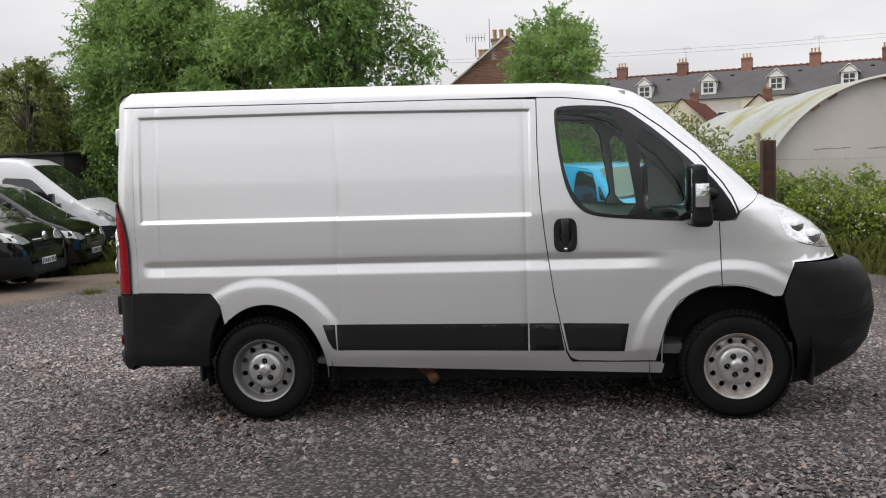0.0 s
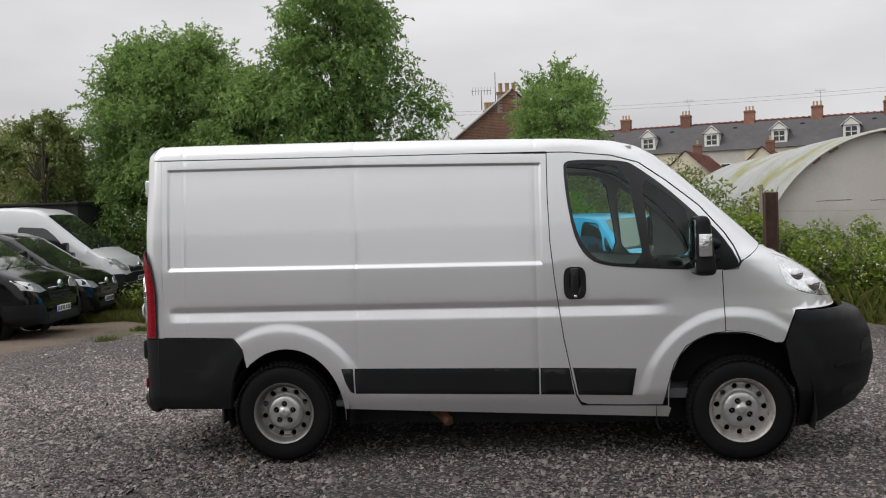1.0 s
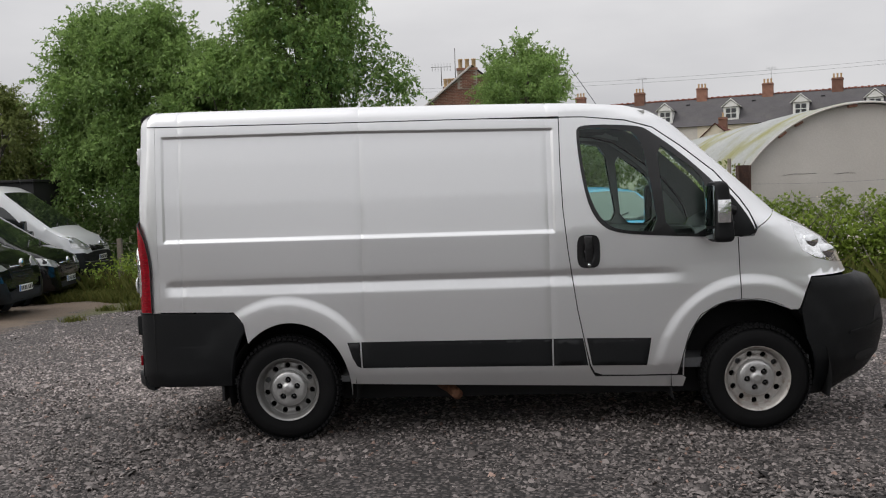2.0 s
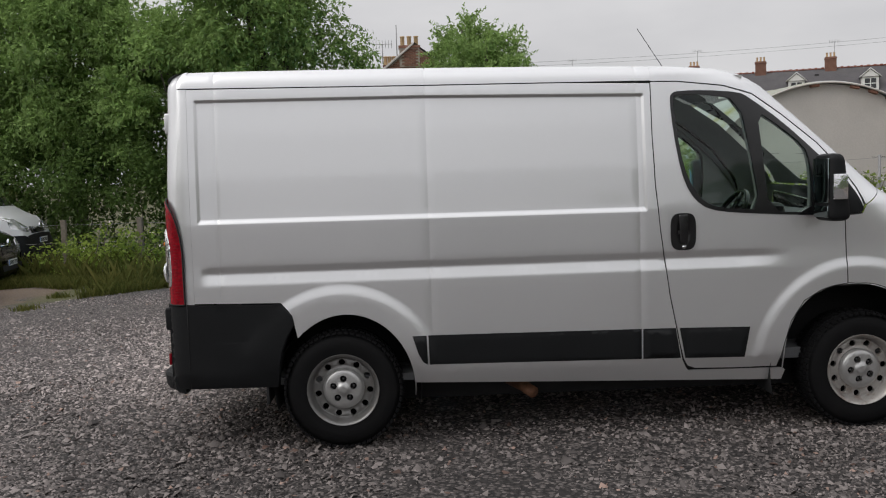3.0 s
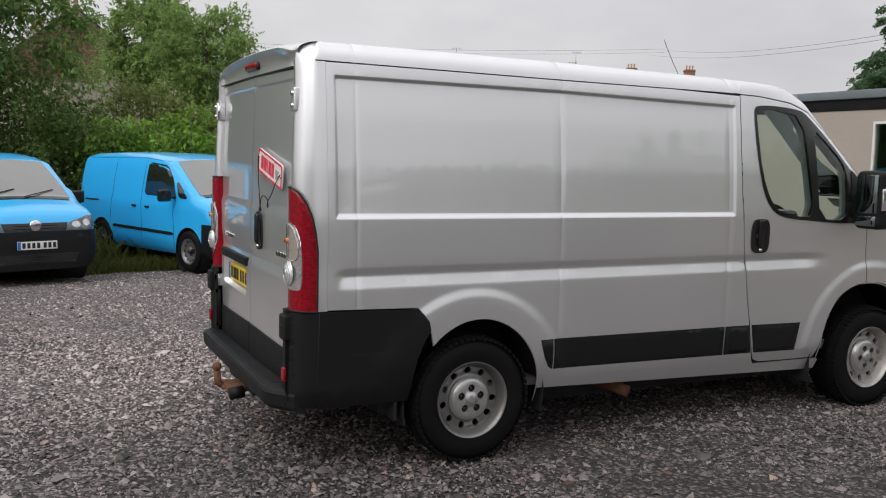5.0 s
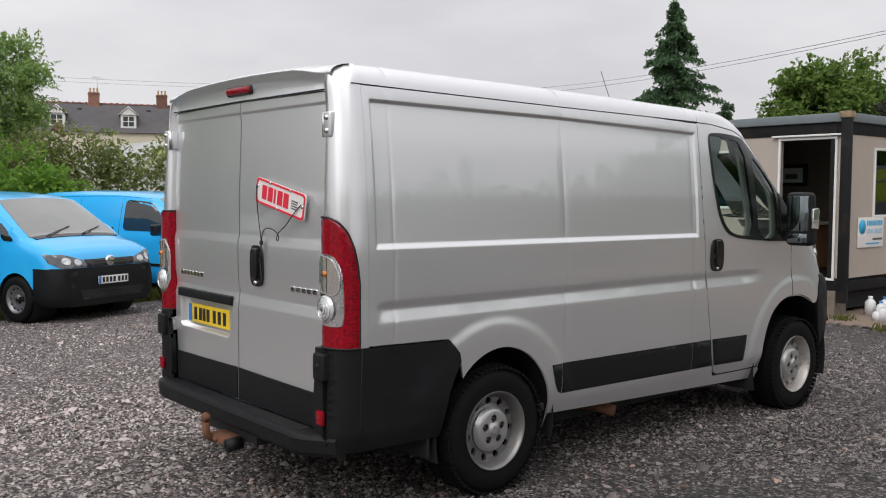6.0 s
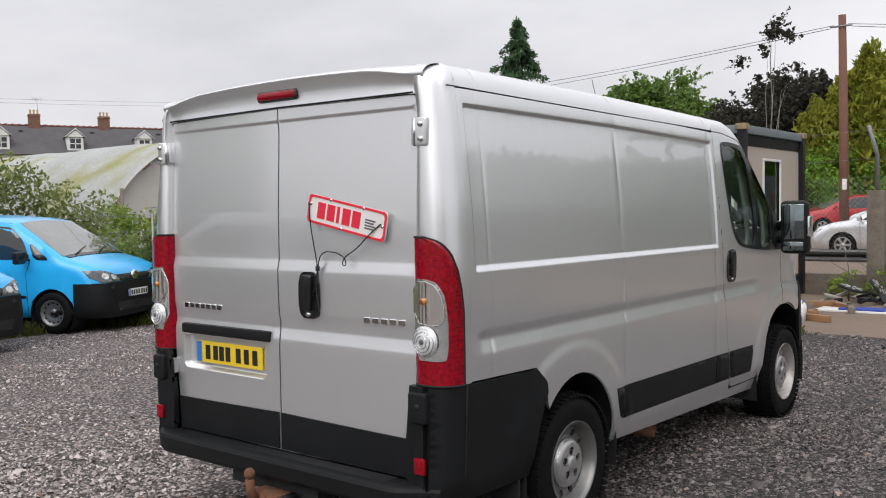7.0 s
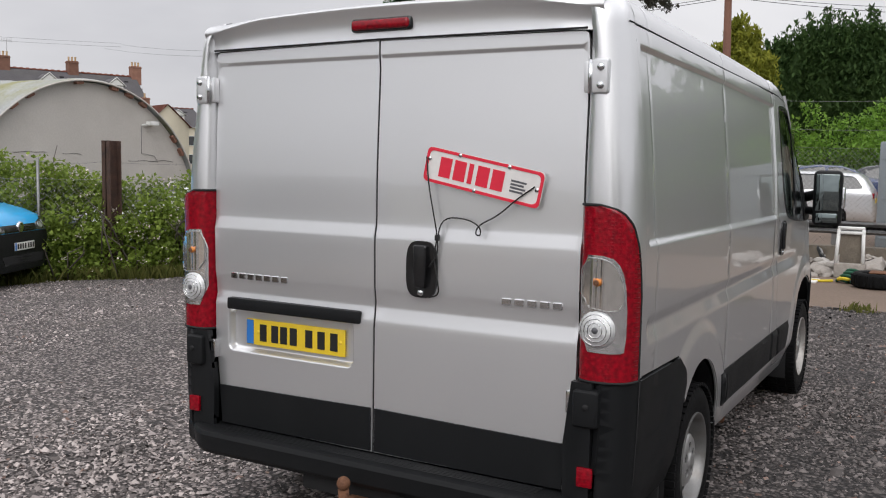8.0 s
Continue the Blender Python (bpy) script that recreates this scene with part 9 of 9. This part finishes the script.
build_grass("grass", "small grass tufts at the concrete edge", 1100, 7, tufts, 0.06)

# ==== fences, posts, wires, clutter


def chain_link(parent, a, b, z0, z1, pitch_=0.075):
    """Wire mesh of crossing slanted wires between two points."""
    a, b = Vector((*a, 0)), Vector((*b, 0))
    length, h = (b - a).length, z1 - z0
    u = (b - a).normalized()
    bm = bmesh.new()
    for s in (1, -1):
        k = -h
        while k < length:
            p0, p1 = k, k + h
            q0, q1 = max(p0, 0.0), min(p1, length)
            if q1 - q0 > 0.03:
                za = z0 + (q0 - p0) if s > 0 else z1 - (q0 - p0)
                zb = z0 + (q1 - p0) if s > 0 else z1 - (q1 - p0)
                tube([a + u * q0 + Vector((0, 0, za)), a + u * q1 + Vector((0, 0, zb))], 0.0018, 3, None, bm)
            k += pitch_
    part("chain_link", bm, GALV, parent, kind="stuff")


def barbed(parent, pts, sag=0.05):
    run = []
    for a, b in zip(pts, pts[1:]):
        a, b = Vector(a), Vector(b)
        for k in range(8):
            f = k / 8
            run.append(a.lerp(b, f) - Vector((0, 0, sag * 4 * f * (1 - f))))
    run.append(Vector(pts[-1]))
    bm = tube(run, 0.003, 4)
    for k in range(1, len(run) - 1):
        d = Vector((random.uniform(-1, 1), random.uniform(-1, 1), random.uniform(-1, 1))) * 0.025
        tube([run[k] - d, run[k] + d], 0.0022, 3, None, bm)
    part("barbed_wire", bm, GALV, parent)


def build_back_fence():
    f = thing("wire_fence", "chain-link fence with barbed strands among the brambles", "fence")
    post = bmesh.new()
    x, y = 5.72, 9.25
    g = gz(x, y)
    box(post, x - 0.11, x + 0.11, y - 0.012, y + 0.012, g, 1.87, 0.003, 1)
    box(post, x - 0.11, x - 0.09, y - 0.09, y + 0.09, g, 1.87, 0.003, 1)
    box(post, x + 0.09, x + 0.11, y - 0.09, y + 0.09, g, 1.87, 0.003, 1)
    steel = part("steel_post", post, RUST_STEEL, f, "rusty steel beam post")
    line = [(3.6, 11.2), (5.0, 10.0), (5.72, 9.45), (8.2, 8.9), (11.0, 8.6)]
    for a, b in zip(line, line[1:]):
        chain_link(f, a, b, -0.05, 1.25, 0.11)
    for z in (1.30, 1.55):
        barbed(f, [(x_, y_, z) for x_, y_ in line], 0.03)
    for x_, y_ in ((3.6, 11.2), (5.0, 10.0), (8.2, 8.9), (11.0, 8.6)):
        part("fence_post", tube([(x_, y_, gz(x_, y_)), (x_, y_, 1.6)], 0.025, 6), GALV, f)
    part("fence_post", tube([(6.55, 13.4, -0.2), (6.55, 13.4, 2.1)], 0.04, 6), POST_CONCRETE, f)
    f2 = thing("wire_fence", "old wire and post fence under the ash trees", "fence")
    prev = None
    for x_, y_ in ((-11.5, 13.0), (-8.2, 12.4), (-6.6, 12.2), (-5.0, 11.9), (-3.6, 11.8), (-1.6, 11.9), (0.4, 12.2)):
        g = gz(x_, y_)
        part("fence_post", block(x_ - 0.05, x_ + 0.05, y_ - 0.04, y_ + 0.04, g, g + 1.15, 0.01), POST_CONCRETE, f2, "weathered timber fence post")
        if prev:
            for h in (0.35, 0.7, 1.05):
                part("fence_wire", tube([(prev[0], prev[1], gz(*prev) + h), ((prev[0] + x_) / 2, (prev[1] + y_) / 2, gz(x_, y_) + h - 0.03), (x_, y_, g + h)], 0.004, 4), GALV, f2)
        prev = (x_, y_)


build_back_fence()


def build_dark_shed():
    """Dark flat-roofed store behind the white van."""
    sh = thing("dark_shed", "black flat-roofed store under the trees", "shed")
    dark = material("tarred_boards", (0.018, 0.018, 0.018), rough=0.8, vary=0.2, scale=4)
    g = gz(-9.5, 15.6)
    part("shed_wall", block(-13.0, -9.85, 15.0, 16.4, g - 0.1, 2.20, 0.01), dark, sh)
    part("shed_roof", block(-13.1, -9.80, 14.92, 16.5, 2.20, 2.26, 0.01), dark, sh)


build_dark_shed()


def build_side_fence():
    f = thing("side_fence", "chain-link fence with concrete post and barbed wire", "fence")
    x = 12.62
    post = block(x - 0.13, x + 0.13, 0.50, 0.78, -0.30, 1.76, 0.02)
    for v in post.verts:
        v.co.x += 0.012 * noise.noise(v.co * 3)
    cp = part("concrete_post", post, POST_CONCRETE, f, "lichen-stained concrete gate post")
    part("steel_upright", tube([(x - 0.05, 0.63, 1.4), (x - 0.05, 0.63, 2.35), (x - 0.32, 0.70, 2.82)], 0.032, 6), GALV, f, "bent steel fence upright")
    for y in (-2.6, -5.4, -8.2):
        part("concrete_post", block(x - 0.08, x + 0.08, y - 0.08, y + 0.08, -0.3, 2.3, 0.015), POST_CONCRETE, f)
    chain_link(f, (x, -8.0), (x, 8.4), 0.30, 1.95, 0.085)
    for z in (2.0, 2.3, 2.75):
        barbed(f, [(x - 0.3 * (z > 2.5), -8.0, z), (x - 0.3 * (z > 2.5), -2.6, z + 0.04), (x - 0.3 * (z > 2.5), 0.65, z), (x, 8.4, z - 0.1)], 0.05)
    # raised ground behind the fence with a low wall and a steel barrier
    bank = tagged(part("bank", block(12.75, 60.0, -30.0, 14.0, -0.6, 0.15), CONCRETE, None), "raised tarmac yard behind the fence", "ground", kind="structure")
    tagged(part("bank_upper", block(24.1, 60.0, -30.0, 14.0, -0.6, 0.40, 0.05), CONCRETE, None), "higher strip of the tarmac yard behind", "ground", kind="structure")
    wall = tagged(part("retaining_wall", block(12.66, 12.9, -30.0, 8.4, -0.3, 0.345, 0.02), POST_CONCRETE, None), "low stained concrete retaining wall", "wall", kind="structure")
    rail = thing("crash_barrier", "grey steel barrier rail before the parked cars", "barrier")
    bm = bmesh.new()
    prof = [(0, 0.46), (0.05, 0.50), (0, 0.55), (0, 0.60), (0.05, 0.65), (0, 0.69)]
    rows = [[bm.verts.new((14.2 - a, y, b)) for a, b in prof] for y in (-12.0, -6.0, 0.0, 6.0)]
    for a, b in zip(rows, rows[1:]):
        for k in range(len(prof) - 1):
            bm.faces.new((a[k], a[k + 1], b[k + 1], b[k]))
    bmesh.ops.solidify(bm, geom=bm.faces[:], thickness=0.01)
    part("rail", bm, GALV, rail)
    for y in (-9, -6, -3, 0, 3, 5.5):
        part("post", block(14.22, 14.30, y - 0.06, y + 0.06, 0.13, 0.66), GALV, rail)


build_side_fence()


def build_pole():
    p = thing("telegraph_pole", "tall brown wooden telegraph pole", "pole")
    part("pole", tube([(24.0, 4.22, 0.2), (24.0, 4.25, 3.5), (24.0, 4.30, 6.95)], 0.125, 12, [1.1, 1.0, 0.82]), POLE_WOOD, p)
    part("warning_plate", block(23.85, 23.87, 4.13, 4.25, 1.95, 2.25, 0.004), PALE_BOARD, p, "small pale plate on the pole")
    part("pole_bracket", tube([(23.9, 4.0, 6.62), (23.9, 4.6, 6.62)], 0.03, 5), GALV, p)
    w = thing("overhead_wire", "thin dark telephone wires across the sky", "wire")

    def hang(a, b, sag):
        a, b = Vector(a), Vector(b)
        pts = [a.lerp(b, k / 24) - Vector((0, 0, sag * 4 * (k / 24) * (1 - k / 24))) for k in range(25)]
        part("wire_run", tube(pts, 0.0095, 4), WIRE, w)

    hang((23.9, 4.5, 6.66), (52.0, 62.0, 11.6), 1.0)
    hang((23.9, 4.6, 6.58), (51.0, 63.0, 11.2), 1.1)
    hang((23.9, 4.1, 6.66), (60.0, -14.0, 12.0), 0.8)
    hang((23.9, 4.0, 6.58), (60.0, -15.0, 11.6), 0.9)
    for z in (9.6, 9.9):
        hang((52.0, 62.0, z + 1.8), (-8.0, 74.0, z + 1.0), 0.9)


build_pole()


def build_rubble():
    """Heap of broken stuff at the foot of the side fence."""
    rng = np.random.default_rng(77)
    heap_mat = material("dusty_plastic_rubble", (0.34, 0.31, 0.28), rough=0.85, vary=0.3, scale=9, fine=50, stain=0.4, stain_colour=(0.14, 0.11, 0.09))
    pale_lump = material("crumpled_pale_sheeting", (0.50, 0.47, 0.44), rough=0.8, vary=0.3, scale=11, fine=60, stain=0.5, stain_colour=(0.20, 0.17, 0.14))
    z0 = -0.025
    for k in range(80):
        x, y = rng.uniform(11.0, 12.35), rng.uniform(-3.2, 0.30)
        s = rng.uniform(0.06, 0.20)
        b = bmesh.new()
        bmesh.ops.create_icosphere(b, subdivisions=2, radius=1.0)
        off = rng.uniform(0, 50, 3)
        for v in b.verts:
            k2 = 1 + 0.45 * noise.noise(v.co * 1.6 + Vector(off))
            v.co = Vector((v.co.x * s * k2 * rng.uniform(0.98, 1.02) * 1.3, v.co.y * s * k2, v.co.z * s * k2 * 0.55))
        pile = 0.26 * max(0.0, 1 - abs(x - 11.9) / 0.6) * max(0.25, 1 - abs(y + 1.2) / 2.4)
        o = part("rubble_lump", b, heap_mat if k % 3 else pale_lump, None, "grey-white dusty crumpled rubble lump", 20)
        o.location = (x, y, z0 + pile + s * 0.28)
        o.rotation_euler = (rng.uniform(-0.5, 0.5), rng.uniform(-0.5, 0.5), rng.uniform(0, 6))
        tagged(o, category="rubble", group="rubble heap")
    for k in range(14):
        x, y = rng.uniform(11.0, 12.3), rng.uniform(0.1, 1.1)
        ln, wd = rng.uniform(0.15, 0.45), rng.uniform(0.05, 0.14)
        m = Matrix.Translation((x, y, z0 + 0.022 + 0.03 * rng.uniform(0, 1))) @ Euler((rng.uniform(-0.4, 0.4), rng.uniform(-0.4, 0.4), rng.uniform(0, 6))).to_matrix().to_4x4()
        b = block(-ln / 2, ln / 2, -wd / 2, wd / 2, -0.02, 0.02, 0.008)
        for v in b.verts:
            v.co.z += 0.05 * (v.co.x / ln) ** 2 * 4
        o = part("trim_scrap", b, PLASTIC if k % 3 else heap_mat, None, "black broken plastic trim scrap on the heap")
        o.matrix_basis = m
        tagged(o, category="scrap", group="scrap heap")
    for x, y, t in ((11.75, 0.42, 0.9), (12.1, -0.05, 1.1), (11.5, 0.75, 0.3)):
        cap = thing("wheel_trim", "grey plastic wheel trim lying on the heap", "wheel trim", "wheel trims", "", Matrix.Translation((x, y, z0 + 0.22)) @ Matrix.Rotation(t, 4, "X"))
        bm = spin([(0.19, 0.0), (0.195, 0.02), (0.17, 0.03), (0.05, 0.035), (0.0005, 0.03)], 24, "z")
        part("disc", bm, PLASTIC, cap)
        for k in range(7):
            m = Matrix.Rotation(math.tau * k / 7, 4, "Z")
            part("spoke", block(0.05, 0.165, -0.014, 0.014, 0.028, 0.042, 0.005, 1, m), HUBCAP, cap)
    # white frame of a broken unit
    fr = thing("broken_frame", "white broken plastic frame leaning on the rubble", "frame")
    bm = bmesh.new()
    for a, b in (((11.15, -0.36, 0.20), (11.25, -0.38, 0.72)), ((11.15, -0.74, 0.20), (11.25, -0.72, 0.72)), ((11.25, -0.36, 0.73), (11.25, -0.74, 0.73)), ((11.24, -0.36, 0.66), (11.24, -0.74, 0.66))):
        tube([a, b], 0.028, 5, None, bm)
    part("frame_bar", bm, WHITE_WOOD, fr)
    part("panel", block(11.27, 11.29, -0.70, -0.40, 0.0, 0.64, 0.004), POST_CONCRETE, fr)
    part("foot_block", block(11.1, 11.35, -0.78, -0.34, z0, 0.20, 0.03), heap_mat, fr)
    tyre = thing("old_tyre", "worn black tyre lying flat on the concrete", "tyre", "", "", pose(10.15, -1.02, z0 + 0.11))
    part("casing", spin([(0.20, -0.07), (0.22, -0.10), (0.29, -0.105), (0.325, -0.08), (0.335, -0.04), (0.335, 0.04), (0.325, 0.08), (0.29, 0.105), (0.22, 0.10), (0.20, 0.07), (0.24, 0.0)], 44, "z", None, True), RUBBER, tyre)
    for k in range(44):
        m = Matrix.Rotation(math.tau * k / 44, 4, "Z")
        part("tread_block", block(0.328, 0.342, -0.012, 0.012, -0.075, 0.075, 0, 1, m @ Matrix.Rotation(0.15 * (-1) ** k, 4, "X")), RUBBER, tyre)
    rusty = thing("rusty_plate", "rust-red sheet lying on the old tyre", "metal sheet")
    part("sheet", block(9.98, 10.34, -1.40, -0.92, 0.188, 0.20, 0.003), RUST, rusty)
    bd = thing("flat_board", "blue and white flat board on the concrete", "board")
    part("white_part", block(10.15, 10.62, -0.22, 0.92, z0, z0 + 0.025, 0.006), PALE_BOARD, bd)
    part("blue_part", block(10.22, 10.55, -0.02, 0.60, z0 + 0.026, z0 + 0.05, 0.008), material("blue_cloth", (0.03, 0.06, 0.30), rough=0.8, vary=0.2, scale=8, bump=0.4), bd)
    st = thing("green_strap", "green and yellow strap bundle on the concrete", "strap")
    green = material("green_webbing", (0.015, 0.09, 0.05), rough=0.8, vary=0.2, scale=12, bump=0.4)
    yellow = material("yellow_webbing", (0.65, 0.50, 0.03), rough=0.7, vary=0.2, scale=12)
    for k in range(5):
        a = rng.uniform(0, 6)
        loop_ = [(10.42 + 0.13 * math.cos(t + a) + 0.03 * k, -0.62 + 0.17 * math.sin(t) - 0.03 * k, z0 + 0.03 + 0.035 * k + 0.015 * math.sin(3 * t)) for t in np.linspace(0, 5.4, 14)]
        part("webbing", tube(loop_, 0.024, 6), green if k != 1 else yellow, st)
    part("webbing_tail", tube([(10.40, -0.42, z0 + 0.03), (10.36, -0.25, z0 + 0.02), (10.40, -0.12, z0 + 0.02)], 0.02, 6), yellow, st)
    # grey container corner with a yellow-green notice
    cb = thing("grey_container", "grey steel cabinet with a yellow-green notice", "cabinet")
    grey = material("grey_painted_steel", (0.22, 0.25, 0.27), rough=0.45, vary=0.08, scale=2, stain=0.15)
    part("casing", block(15.2, 17.4, -4.2, -0.60, 0.15, 2.17, 0.04), grey, cb)
    part("notice", block(15.190, 15.199, -1.30, -0.80, 1.45, 2.10, 0.001), material("yellow_green_notice", (0.45, 0.60, 0.05), rough=0.5, vary=0.05), cb)
    for z in (0.35, 1.1, 1.85):
        part("rib", block(15.188, 15.202, -4.1, -0.65, z - 0.02, z + 0.02, 0.004), grey, cb)
    # bottles and tubs by the cabin corner
    white_plastic = material("milky_plastic", (0.66, 0.67, 0.68), rough=0.35, vary=0.08, scale=10, stain=0.2)
    blue_plastic = material("blue_plastic_cap", (0.02, 0.14, 0.45), rough=0.4, vary=0.1)
    for k in range(11):
        x, y = 8.75 + rng.uniform(-0.35, 0.55), 0.88 + rng.uniform(-0.25, 0.35)
        h, r = rng.uniform(0.12, 0.28), rng.uniform(0.035, 0.075)
        bt = thing("plastic_bottle", "milky plastic bottle standing on the concrete" if k % 3 else "white plastic tub with a blue cap on the concrete", "bottle", "bottles by the cabin", "", pose(x, y, z0, 0, 0, rng.uniform(0, 90)))
        part("bottle_body", spin([(0.0005, 0.0), (r, 0.0), (r, h * 0.7), (r * 0.6, h * 0.85), (r * 0.35, h * 0.9), (r * 0.35, h)], 14, "z"), white_plastic, bt)
        part("bottle_cap", spin([(r * 0.42, h * 0.93), (r * 0.42, h * 1.06), (0.0005, h * 1.06)], 12, "z"), blue_plastic if k % 3 == 0 else white_plastic, bt)
    for k in range(9):
        x, y = 9.4 + rng.uniform(-0.5, 1.4), 0.75 + rng.uniform(-0.3, 0.45)
        ln = rng.uniform(0.15, 0.5)
        m = Matrix.Translation((x, y, z0 + 0.045)) @ Matrix.Rotation(rng.uniform(0, 3), 4, "Z")
        o = part("scrap_timber", block(-ln, ln, -0.045, 0.045, -0.045, 0.045, 0.008), POST_CONCRETE if k % 2 else ROOM_WOOD, None, "short dirty timber offcut on the concrete")
        o.matrix_basis = m
        tagged(o, category="timber", group="timber offcuts")


build_rubble()
